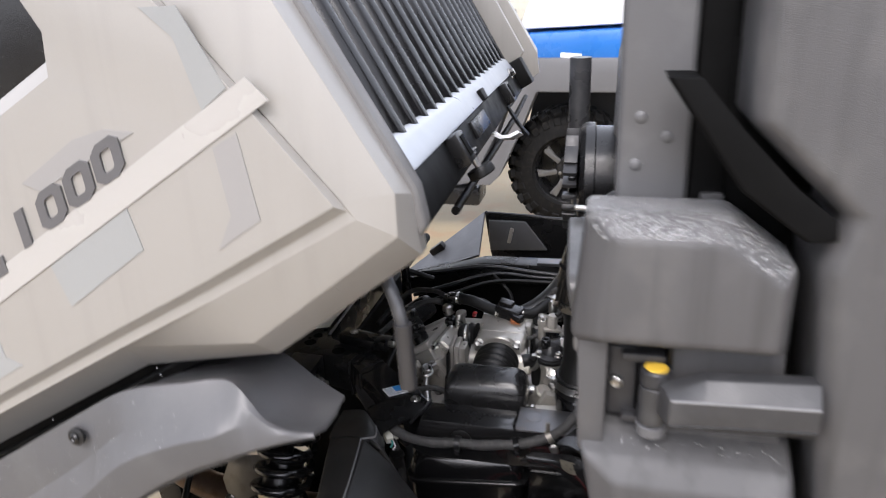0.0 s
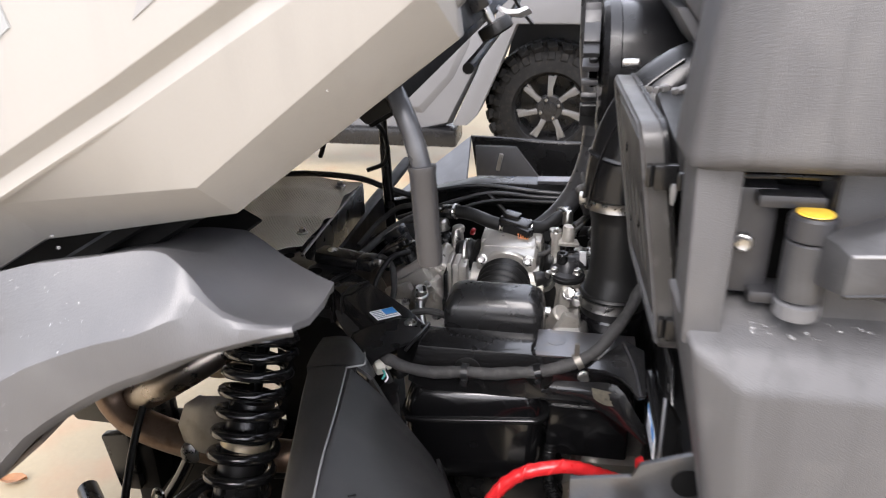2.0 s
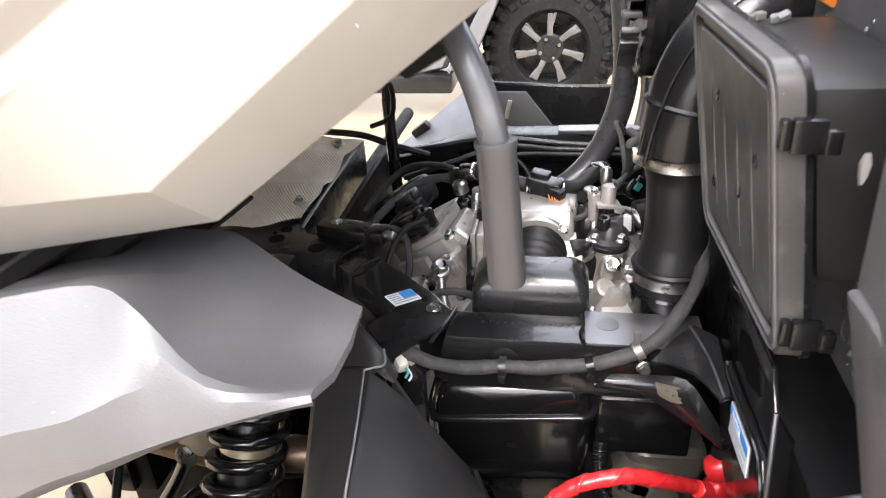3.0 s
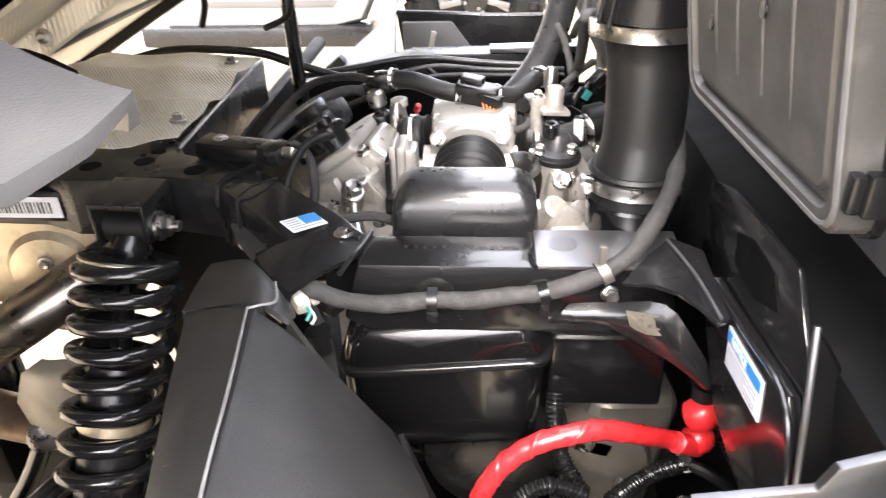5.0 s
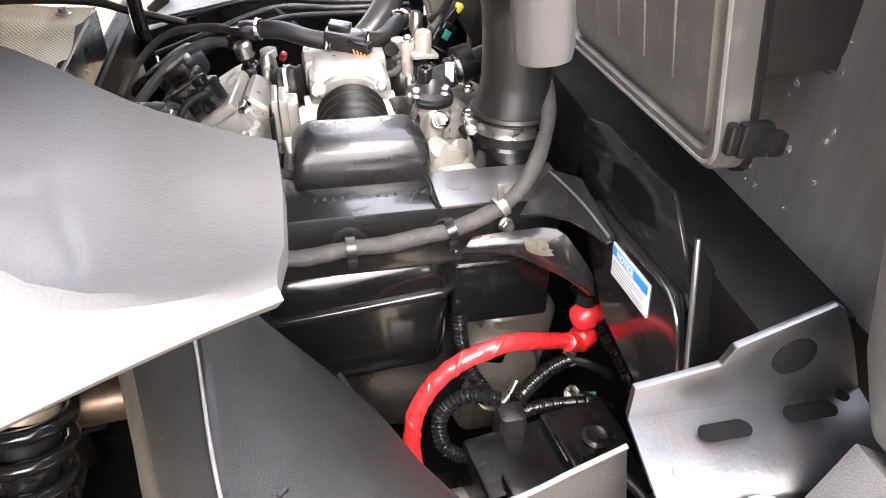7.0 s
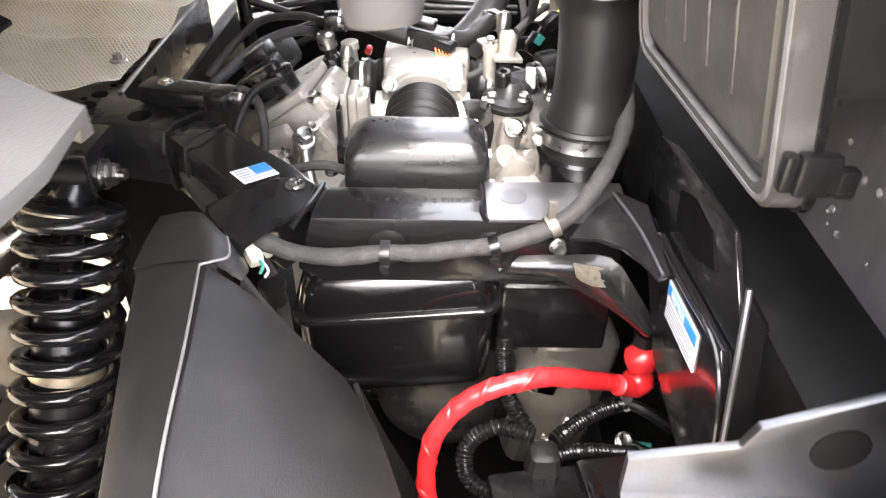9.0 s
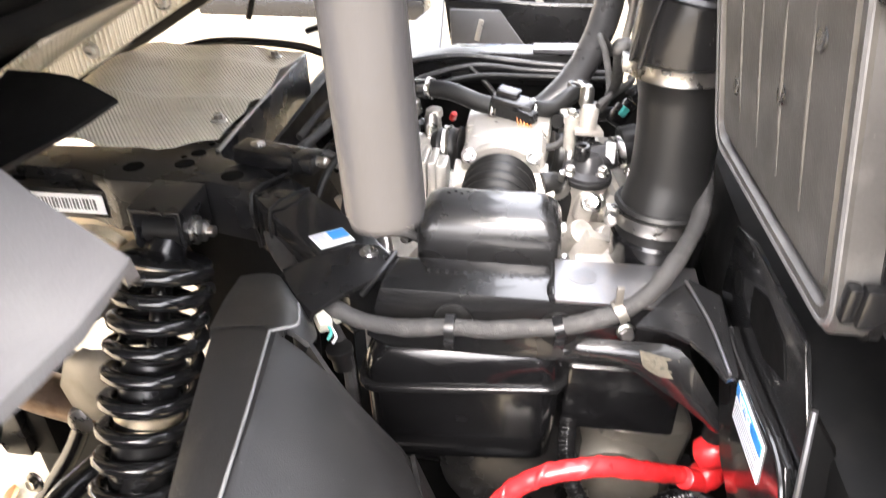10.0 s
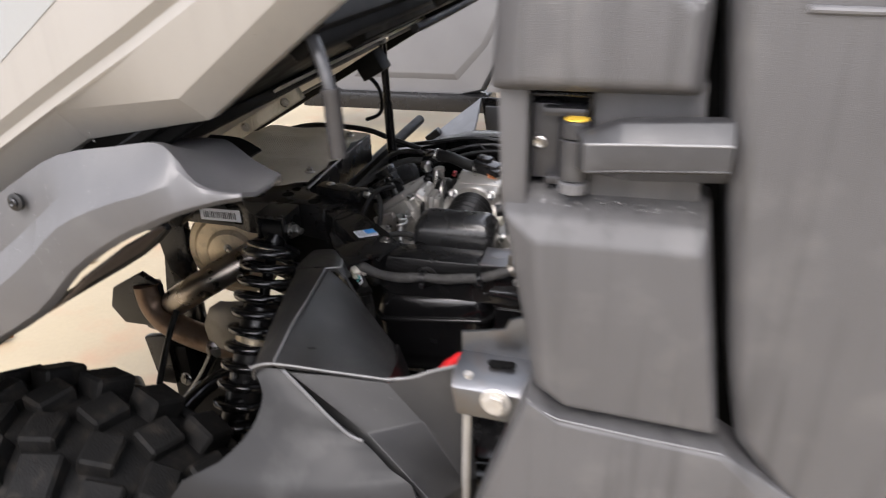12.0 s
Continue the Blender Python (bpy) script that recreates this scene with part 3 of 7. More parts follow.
# latch handle: grey bent pipe with a rubber grip
handle = part("latch_handle", tube([(-0.168, 0.640, 1.170), (-0.158, 0.600, 1.176), (-0.144, 0.560, 1.172), (-0.128, 0.540, 1.155), (-0.117, 0.532, 1.132), (-0.111, 0.529, 1.105), (-0.109, 0.526, 1.075)], 0.0063, 20, 8), HANDLE_COAT, bed, "grey bent steel latch lever")
g0, g1 = Vector((-0.1125, 0.5300, 1.118)), Vector((-0.1075, 0.5240, 1.056))
part("grip", lathe([(0.0063, 0), (0.0086, 0.0), (0.0088, 0.002), (0.0081, 0.004), (0.0081, (g1 - g0).length - 0.003), (0.0074, (g1 - g0).length), (0.003, (g1 - g0).length + 0.0005)], g0, g1 - g0, 28), GRIP, handle, "grey rubber sleeve grip")


# ---- rear fender under the bed side ----
fender = thing("rear_fender", "grey moulded plastic rear fender with a wet scooped edge", "fender", (-0.5, 0.5, 0.9))
# rows run from the upper inner lip to the lower outer edge, columns from back to front
cols = []
for x, zi, yi, zc, yc, zb, yb in [
    (-1.05, 0.600, 0.575, 0.640, 0.455, 0.500, 0.452),
    (-0.85, 0.730, 0.575, 0.770, 0.450, 0.625, 0.447),
    (-0.66, 0.850, 0.575, 0.886, 0.446, 0.752, 0.444),
    (-0.52, 0.935, 0.575, 0.968, 0.444, 0.838, 0.441),
    (-0.41, 1.005, 0.575, 1.036, 0.447, 0.905, 0.439),
    (-0.355, 1.035, 0.575, 1.066, 0.455, 0.958, 0.440),
    (-0.300, 1.048, 0.577, 1.074, 0.466, 0.995, 0.441),
    (-0.264, 1.050, 0.575, 1.077, 0.474, 1.012, 0.443),
]:
    ridge = min(0.46, 0.34 + max(0.0, -0.36 - x) * 0.6)
    flare = min(1.0, max(0.0, -0.30 - x) * 6)
    cols.append([(x, yi + 0.012, zi - 0.016), (x, yi, zi), (x, (yi + yc) / 2, (zi + zc) / 2 - 0.010), (x, yc + 0.012, zc - 0.003), (x, yc, zc), (x, (yc + yb) / 2 + 0.001 * flare, zc * (1 - ridge) + zb * ridge), (x, yb - 0.004 - 0.012 * flare, zc * (0.76 - ridge) + zb * (0.24 + ridge)), (x, yb - 0.010 * flare, zb), (x, yb + 0.006, zb - 0.008)])
# the nose: the crest swings outward and sinks into the lip round a smooth scoop
cols.append([(-0.252, 0.585, 1.034), (-0.249, 0.573, 1.048), (-0.246, 0.524, 1.052), (-0.243, 0.482, 1.062), (-0.242, 0.467, 1.070), (-0.240, 0.459, 1.061), (-0.238, 0.453, 1.046), (-0.235, 0.448, 1.023), (-0.236, 0.454, 1.017)])
cols.append([(-0.224, 0.574, 1.022), (-0.219, 0.562, 1.035), (-0.216, 0.520, 1.031), (-0.217, 0.476, 1.039), (-0.219, 0.461, 1.048), (-0.216, 0.457, 1.045), (-0.213, 0.455, 1.040), (-0.210, 0.454, 1.030), (-0.211, 0.460, 1.024)])
cols.append([(-0.197, 0.558, 1.018), (-0.194, 0.550, 1.030), (-0.193, 0.516, 1.027), (-0.194, 0.481, 1.031), (-0.195, 0.467, 1.038), (-0.194, 0.463, 1.039), (-0.193, 0.460, 1.038), (-0.191, 0.459, 1.034), (-0.192, 0.465, 1.028)])
cols.append([(-0.181, 0.546, 1.020), (-0.178, 0.540, 1.030), (-0.177, 0.514, 1.029), (-0.177, 0.488, 1.031), (-0.178, 0.474, 1.036), (-0.178, 0.468, 1.038), (-0.178, 0.465, 1.038), (-0.177, 0.463, 1.036), (-0.179, 0.468, 1.030)])
lines = [smooth_path(list(r), 3) for r in zip(*cols)]
fender_shell = part("shell", sheet([list(c) for c in zip(*lines)], 0.004, 0.0028), FENDER, fender, smooth=26)
for at in ((-0.402, 0.440, 1.022), (-0.645, 0.442, 0.872)):
    wsh = part("washer", lathe([(0.0085, -0.002), (0.0085, 0.001), (0.006, 0.0020), (0.003, 0.0020)], at, (0, -1, 0.12), 20), RUBBER, fender)
    part("screw", lathe([(0.0045, 0.0), (0.0045, 0.0035), (0.003, 0.005), (0.0015, 0.0035)], at, (0, -1, 0.12), 8), BLACK_SATIN, wsh)


# ---- rear wheel ----
def tyre_lugs(c, r, y0, y1, n=26):
    """Blocky off-road tread: alternating shoulder and centre blocks."""
    out = []
    w = y1 - y0
    for k in range(n):
        a = 2 * math.pi * k / n
        for dy, ry, da, wa, depth in ((0.14, 0.24, 0.0, 0.62, 0.017), (0.38, 0.22, 0.5, 0.55, 0.016), (0.62, 0.22, 0.0, 0.55, 0.016), (0.86, 0.24, 0.5, 0.62, 0.017)):
            ang = a + da * 2 * math.pi / n
            edge = abs(dy - 0.5) * 2
            rr = r - 0.020 * edge ** 3
            b = box((0, 0, 0), (2 * math.pi * r / n * wa, w * ry, depth * 2), 0.004, segments=1)
            bmesh.ops.rotate(b, verts=b.verts, matrix=Matrix.Rotation(0.32 if dy < 0.5 else -0.32, 3, "Z"))
            if edge > 0.6:
                bmesh.ops.rotate(b, verts=b.verts, matrix=Matrix.Rotation(0.42 if dy > 0.5 else -0.42, 3, "X").inverted())
            m = Matrix.Translation((c[0], y0 + w * dy, c[2])) @ Matrix.Rotation(ang, 4, "Y") @ Matrix.Translation((0, 0, rr))
            bmesh.ops.transform(b, matrix=m, verts=b.verts)
            out.append(b)
        for side, yy in ((-1, y0 - 0.002), (1, y1 + 0.002)):
            b = box((0, 0, 0), (2 * math.pi * r / n * 0.5, 0.016, 0.045), 0.004, segments=1)
            m = Matrix.Translation((c[0], yy, c[2])) @ Matrix.Rotation(a, 4, "Y") @ Matrix.Translation((0, 0, r - 0.050)) @ Matrix.Rotation(side * 0.35, 4, "X")
            bmesh.ops.transform(b, matrix=m, verts=b.verts)
            out.append(b)
    return join(*out)


def wheel(c, r, y0, y1, label, spokes=8, face=-1):
    w = thing("wheel", label, "wheel", (c[0], (y0 + y1) / 2, c[2] - r))
    rc = r - 0.012
    d = y1 - y0
    half = [(0.19, 0.02 * d), (0.205, -0.02), (0.26, -0.012), (rc - 0.045, -0.004), (rc - 0.012, 0.14 * d), (rc, 0.32 * d)]
    prof = half + [(q, d - h) for q, h in half[::-1]]
    t = part("tyre", lathe([(q, h) for q, h in prof], (c[0], y0, c[2]), (0, 1, 0), 72, False), TYRE, w, "black off-road tyre with blocky lugs", 50)
    part("tread", tyre_lugs(c, rc + 0.004, y0, y1), TYRE, t, smooth=20)
    yf = y0 if face < 0 else y1
    s = -face
    rim = part("rim", lathe([(0.192, 0.010), (0.200, 0.002), (0.190, 0.008), (0.178, 0.05), (0.165, 0.12), (0.165, 0.16), (0.02, 0.165)], (c[0], yf, c[2]), (0, s, 0), 48, False), BLACK_SATIN, w, "dark alloy rim")
    for k in range(spokes):
        a = 2 * math.pi * k / spokes
        b = join(box((0, 0, 0.115), (0.030, 0.022, 0.125), 0.006), box((0.018, 0, 0.150), (0.014, 0.018, 0.06), 0.004, (0, 14, 0)))
        bmesh.ops.transform(b, matrix=Matrix.Translation((c[0], yf + s * 0.035, c[2])) @ Matrix.Rotation(a, 4, "Y"), verts=b.verts)
        part("spoke", b, WHEEL_ALLOY if face < 0 and c[1] > 2 else BLACK_SATIN, rim)
    hub = part("hub", lathe([(0.075, 0.055), (0.075, 0.03), (0.066, 0.022), (0.04, 0.02), (0.036, 0.012), (0.01, 0.01)], (c[0], yf, c[2]), (0, s, 0), 32), BLACK_SATIN, rim)
    for k in range(4):
        a = 2 * math.pi * k / 4 + 0.4
        part("lug_nut", lathe([(0.010, 0.0), (0.010, 0.014), (0.006, 0.018), (0.002, 0.018)], (c[0] + 0.052 * math.cos(a), yf + s * 0.024, c[2] + 0.052 * math.sin(a)), (0, -s, 0), 6), STEEL, hub, smooth=20)
    return w


wheel((-0.57, 0.525, 0.343), 0.343, 0.405, 0.645, "muddy black off-road rear wheel under the fender")

liner = [[(x, 0.462, z), (x, 0.53, z + 0.004), (x, 0.585, z + 0.001), (x, 0.600, z - 0.003)] for x, z in ((-1.05, 0.495), (-0.85, 0.62), (-0.66, 0.748), (-0.52, 0.834), (-0.41, 0.90), (-0.37, 0.935))]
part("inner_liner", sheet(liner, 0.004, 0.002), BROWN_LINER, fender, "dusty brown liner inside the fender")
part("liner_edge", tube([(x, 0.602, z - 0.006) for x, z in ((-1.05, 0.495), (-0.85, 0.62), (-0.66, 0.748), (-0.52, 0.834), (-0.41, 0.90), (-0.37, 0.935))], 0.006, 10, 3), RUBBER, fender, "black rubber edge of the liner")

# ---- splash guard between wheel arch and engine bay ----
guard = thing("splash_guard", "matt black moulded splash guard with a highlight painted on its ridge", "splash guard", (-0.2, 0.7, 0.6))
g_rows = [
    [(-0.250, 0.542, 0.772), (-0.247, 0.542, 0.789), (-0.224, 0.550, 0.794), (-0.217, 0.551, 0.791), (-0.16, 0.566, 0.782), (-0.100, 0.584, 0.768)],
    [(-0.283, 0.620, 0.740), (-0.270, 0.622, 0.784), (-0.240, 0.630, 0.791), (-0.233, 0.631, 0.788), (-0.180, 0.645, 0.766), (-0.118, 0.650, 0.728)],
    [(-0.312, 0.715, 0.710), (-0.296, 0.715, 0.778), (-0.255, 0.718, 0.785), (-0.247, 0.719, 0.782), (-0.200, 0.722, 0.748), (-0.140, 0.725, 0.700)],
    [(-0.340, 0.806, 0.690), (-0.321, 0.808, 0.770), (-0.272, 0.808, 0.778), (-0.264, 0.808, 0.775), (-0.226, 0.802, 0.744), (-0.172, 0.797, 0.672)],
]
part("panel", sheet(dense(g_rows, 2), 0.004), LINER, guard, smooth=50)
tab = [[(-0.326, 0.815, 0.770), (-0.290, 0.815, 0.777), (-0.262, 0.814, 0.777), (-0.243, 0.812, 0.765)],
       [(-0.333, 0.860, 0.764), (-0.300, 0.862, 0.772), (-0.270, 0.852, 0.774), (-0.246, 0.835, 0.755)],
       [(-0.338, 0.906, 0.756), (-0.312, 0.908, 0.760), (-0.292, 0.898, 0.760), (-0.262, 0.870, 0.745)]]
part("tab", sheet(dense(tab, 3), 0.004), LINER, guard, smooth=50)
part("step", sheet([[(-0.3225, 0.807, 0.770), (-0.272, 0.807, 0.778), (-0.262, 0.807, 0.776)], [(-0.324, 0.817, 0.770), (-0.276, 0.817, 0.777), (-0.262, 0.815, 0.777)]], 0.003), LINER, guard)
skirt = [[(-0.172, 0.800, 0.671), (-0.216, 0.803, 0.730), (-0.243, 0.815, 0.765)], [(-0.125, 0.800, 0.560), (-0.19, 0.803, 0.58), (-0.30, 0.83, 0.60)], [(-0.09, 0.78, 0.46), (-0.19, 0.79, 0.46), (-0.30, 0.80, 0.46)]]
part("rear_skirt", sheet(dense(skirt, 3), 0.004), LINER, guard, smooth=50)
flank = [[(-0.104, 0.586, 0.766), (-0.140, 0.725, 0.688), (-0.162, 0.797, 0.670)], [(-0.095, 0.60, 0.66), (-0.118, 0.72, 0.58), (-0.126, 0.795, 0.56)], [(-0.08, 0.61, 0.50), (-0.09, 0.70, 0.48), (-0.09, 0.775, 0.46)]]
part("inner_flank", sheet(dense(flank, 3), 0.004), LINER, guard, smooth=50)

# pale tubes paint the highlights that run along the guard's glossy edges
for pts in ([(-0.223, 0.549, 0.7965), (-0.240, 0.630, 0.7935), (-0.255, 0.718, 0.7875), (-0.272, 0.806, 0.7805)], [(-0.272, 0.806, 0.7805), (-0.264, 0.811, 0.780), (-0.255, 0.822, 0.777), (-0.262, 0.846, 0.7775)], [(-0.250, 0.541, 0.789), (-0.224, 0.546, 0.7955), (-0.16, 0.562, 0.7838), (-0.100, 0.580, 0.7700)]):
    part("worn_edge", tube(pts, 0.0012, 8, 5), PALE_EDGE, guard, "highlight painted along the edge", 60)
part("mark", tube([(-0.205, 0.600, 0.783), (-0.201, 0.606, 0.781)], 0.0022, 6, 3), BLACK_SATIN, guard)

# grey wheel-arch trim below the guard's lip
arch = thing("wheel_arch_trim", "dark moulded wheel-arch trim with faceted steps", "arch trim", (-0.2, 0.52, 0.4))
a_rows = [
    [(-0.256, 0.552, 0.784), (-0.235, 0.551, 0.785), (-0.212, 0.550, 0.786)],
    [(-0.234, 0.533, 0.760), (-0.195, 0.530, 0.762), (-0.151, 0.530, 0.745)],
    [(-0.245, 0.512, 0.722), (-0.190, 0.512, 0.728), (-0.113, 0.528, 0.720)],
    [(-0.278, 0.490, 0.688), (-0.190, 0.490, 0.695), (-0.075, 0.508, 0.705)],
    [(-0.343, 0.470, 0.632), (-0.190, 0.464, 0.645), (-0.035, 0.490, 0.672)],
    [(-0.360, 0.444, 0.440), (-0.170, 0.440, 0.440), (-0.020, 0.460, 0.440)],
]
part("flare", sheet(dense(a_rows, 3), 0.004), ARCH, arch, "grey satin flare with a folded edge", 40)
part("flare_edge", tube([(-0.212, 0.548, 0.787), (-0.180, 0.537, 0.767), (-0.151, 0.528, 0.747), (-0.128, 0.526, 0.728), (-0.112, 0.526, 0.722)], 0.0022, 8, 4), GREY_SMOOTH, arch, "pale fold of the flare")
b_rows = [
    [(-0.262, 0.556, 0.782), (-0.205, 0.552, 0.784), (-0.160, 0.563, 0.778), (-0.100, 0.583, 0.764), (-0.012, 0.588, 0.798)],
    [(-0.225, 0.560, 0.760), (-0.160, 0.556, 0.742), (-0.115, 0.550, 0.712), (-0.060, 0.583, 0.715), (0.000, 0.586, 0.720)],
    [(-0.200, 0.560, 0.700), (-0.120, 0.540, 0.690), (-0.025, 0.505, 0.670), (-0.005, 0.560, 0.650), (0.004, 0.585, 0.640)],
    [(-0.200, 0.560, 0.440), (-0.120, 0.540, 0.440), (-0.020, 0.505, 0.440), (-0.005, 0.560, 0.440), (0.004, 0.585, 0.440)],
]
part("inner_liner", sheet(b_rows, 0.003, 0.002), LINER, arch, "black recessed liner", 25)
# same painted highlight, carried on along the liner's top edge
part("liner_edge", tube([(-0.100, 0.580, 0.7695), (-0.070, 0.582, 0.776), (-0.045, 0.583, 0.788), (-0.012, 0.586, 0.800)], 0.0016, 8, 4), PALE_EDGE, arch, "highlight painted along the edge", 60)
part("edge_post", tube([(0.004, 0.556, 0.812), (0.000, 0.556, 0.70), (-0.004, 0.556, 0.50)], 0.005, 10), ALU_PALE, arch, "bright post edge")


# ---- chassis frame ----
frame_ob = thing("chassis_frame", "black welded steel chassis frame round the engine bay", "vehicle frame", (-0.1, 1.0, 0.3))
cm = prism([(-0.222, 0.712), (-0.206, 0.767), (0.060, 0.767), (0.060, 0.700), (-0.20, 0.700)], 0.890, 0.942, "y", 0.004)
part("crossmember", cm, BLACK_PAINT, frame_ob, "black box-section crossmember with stamped number")
plate = prism([(-0.0580, 0.7655), (-0.0580, 0.7692), (0.064, 0.7692), (0.064, 0.7655)], 0.8885, 0.950, "y", 0.0012)
part("weld_plate", plate, GALVANISED, frame_ob, "scuffed pale steel plate welded to the crossmember")
part("weld_bead", tube([(-0.0585, 0.888, 0.768), (-0.062, 0.905, 0.7685), (-0.0595, 0.925, 0.7682), (-0.062, 0.944, 0.768)], 0.0022, 8), BLACK_SATIN, frame_ob)
part("weld_bead", tube([(-0.222, 0.888, 0.758), (-0.212, 0.900, 0.768), (-0.206, 0.920, 0.7685), (-0.202, 0.944, 0.768)], 0.0025, 8), BLACK_SATIN, frame_ob)
part("plate_hole", lathe([(0.0125, 0.0), (0.0125, 0.0006), (0.010, 0.0008), (0.001, 0.0003)], (-0.034, 0.925, 0.769), (0, 0, 1), 20), GALVANISED, frame_ob)
for k in range(13):
    part("stamp", box((-0.168 + k * 0.0082, 0.920 + 0.0006 * math.sin(k * 2.1), 0.7675), (0.0028, 0.0050, 0.0005), 0.0001, segments=1), BLACK_SATIN, frame_ob)
for x in (-0.142, -0.052):
    part("plug", lathe([(0.017, 0), (0.017, 0.002), (0.012, 0.0035), (0.001, 0.0035)], (x, 0.890, 0.738), (0, -1, 0), 20), RUBBER, frame_ob)

# left rail: flat pierced plate, box arm running down to the bracket
beam = [(-0.68, 1.056), (-0.577, 1.052), (-0.531, 1.032), (-0.474, 1.032), (-0.424, 1.041), (-0.362, 1.026), (-0.352, 1.060), (-0.378, 1.080), (-0.430, 1.100), (-0.442, 1.120), (-0.446, 1.470), (-0.500, 1.470), (-0.500, 1.118), (-0.68, 1.105)]
part("pierced_plate", prism(beam, 0.712, 0.777, "z", 0.003), BLACK_SATIN, frame_ob)
part("rail_edge", tube([(-0.442, 1.112, 0.7775), (-0.446, 1.25, 0.7775), (-0.448, 1.42, 0.7775)], 0.0026, 8, 3), GALVANISED, frame_ob, "bright edge line of the side rail")
# black backing added behind the arm to keep the opening dark
part("side_plate", prism([(-0.500, 0.29), (-0.500, 0.715), (-0.300, 0.705), (-0.300, 0.29)], 1.100, 1.108, "y", 0.002), DEEP_BLACK, frame_ob)
part("rear_upright", prism([(-0.768, 0.735), (-0.690, 0.735), (-0.690, 0.46), (-0.722, 0.46)], 1.056, 1.076, "y", 0.004), BLACK_SATIN, frame_ob)
part("rear_leg", prism([(-0.79, 0.470), (-0.735, 0.480), (-0.735, 0.36), (-0.775, 0.36)], 0.992, 1.010, "y", 0.004), BLACK_SATIN, frame_ob)
# flat black discs paint the darkness of the holes
for x, y, r in ((-0.519, 1.064, 0.0115), (-0.466, 1.078, 0.0110), (-0.402, 1.056, 0.0120), (-0.462, 1.106, 0.0085), (-0.474, 1.094, 0.0035), (-0.456, 1.130, 0.004)):
    part("hole", lathe([(r, 0.0), (r, 0.0008), (r * 0.9, 0.001), (0.0005, -0.0005 + 0.001)], (x, y, 0.7768), (0, 0, 1), 22), SEAL, frame_ob)
arm = rings([[(-0.342, 1.066, 0.776), (-0.366, 1.020, 0.776), (-0.366, 1.020, 0.712), (-0.342, 1.066, 0.712)],
             [(-0.318, 1.046, 0.775), (-0.346, 1.000, 0.775), (-0.346, 1.000, 0.712), (-0.318, 1.046, 0.712)],
             [(-0.234, 0.978, 0.767), (-0.276, 0.934, 0.767), (-0.276, 0.934, 0.705), (-0.234, 0.978, 0.705)],
             [(-0.204, 0.948, 0.760), (-0.236, 0.900, 0.758), (-0.236, 0.900, 0.702), (-0.204, 0.948, 0.702)]])
part("box_arm", bevelled(arm, 0.004, 2), BLACK_PAINT, frame_ob)
part("arm_seam", tube([(-0.366, 1.018, 0.714), (-0.367, 1.019, 0.777), (-0.343, 1.067, 0.778)], 0.0020, 8, 3), BLACK_SATIN, frame_ob, "weld seam where the arm meets the rail")
part("arm_seam", tube([(-0.338, 0.993, 0.714), (-0.338, 0.993, 0.776), (-0.312, 1.040, 0.776)], 0.0014, 8, 3), BLACK_SATIN, frame_ob)
LABEL_TURN = pose(-0.266, 0.9575, 0.7692, 0, 5.0, 44) @ Matrix.Rotation(radians(3.0), 4, "X")


def on_label(u, v, w, d, lift, thick):
    bm = box((0, 0, 0), (w, d, thick), 0.0001, segments=1)
    bmesh.ops.transform(bm, matrix=LABEL_TURN @ Matrix.Translation((u, v, lift)), verts=bm.verts)
    return bm


lab = part("warning_label", on_label(0, 0, 0.036, 0.025, 0.0008, 0.0008), PAPER, frame_ob, "white label with a blue block")
part("print", on_label(0.0085, 0.004, 0.0175, 0.0145, 0.0014, 0.0006), BLUE_INK, lab)
for k in range(5):
    part("print", on_label(-0.0095 if k < 3 else 0.0, 0.0085 - 0.0043 * k, 0.0135 if k < 3 else 0.031, 0.0014, 0.0014, 0.0006), GREY_INK, lab)

# shock tower: open box bracket
tower = join(prism([(-0.478, 0.736), (-0.478, 0.779), (-0.424, 0.777), (-0.424, 0.736), (-0.429, 0.732), (-0.429, 0.771), (-0.473, 0.773), (-0.473, 0.732)], 0.972, 1.036, "y", 0.0015),
             box((-0.451, 1.030, 0.752), (0.050, 0.010, 0.045), 0.001))
part("shock_tower", tower, BLACK_SATIN, frame_ob)
part("barcode_label", box((-0.590, 1.0365, 0.742), (0.085, 0.0012, 0.024), 0.0003, segments=1), PAPER, frame_ob, "white barcode label")
for k in range(17):
    part("bar", box((-0.624 + k * 0.0041, 1.0356, 0.742), (0.0012 + 0.0012 * ((k * 7) % 3 > 0), 0.0008, 0.013), 0, segments=1), DECAL_DARK, frame_ob)
part("rear_bracket", bevelled(rings([[(x, y, z) for x, z in ((-0.72, 0.775), (-0.642, 0.773), (-0.634, 0.752), (-0.645, 0.735), (-0.68, 0.722), (-0.73, 0.72))] for y in (0.985, 1.030)]), 0.004, 2), BLACK_SATIN, frame_ob)
part("rail_skirt", box((-0.60, 1.06, 0.742), (0.16, 0.045, 0.036), 0.003), BLACK_SATIN, frame_ob)
part("tower_brace", sheet([[(-0.815, 1.20, 0.74), (-0.765, 1.20, 0.74)], [(-0.848, 1.20, 0.60), (-0.795, 1.20, 0.60)], [(-0.88, 1.20, 0.40), (-0.83, 1.20, 0.40)]], 0.012), BLACK_SATIN, frame_ob)
part("lower_tube", tube([(-0.85, 1.10, 0.44), (-0.5, 1.06, 0.42), (-0.2, 1.05, 0.40), (0.2, 1.05, 0.40)], 0.02, 14), BLACK_SATIN, frame_ob)
part("upright_tube", tube([(-0.33, 1.03, 0.72), (-0.335, 1.03, 0.55), (-0.34, 1.04, 0.40)], 0.016, 12), BLACK_SATIN, frame_ob)
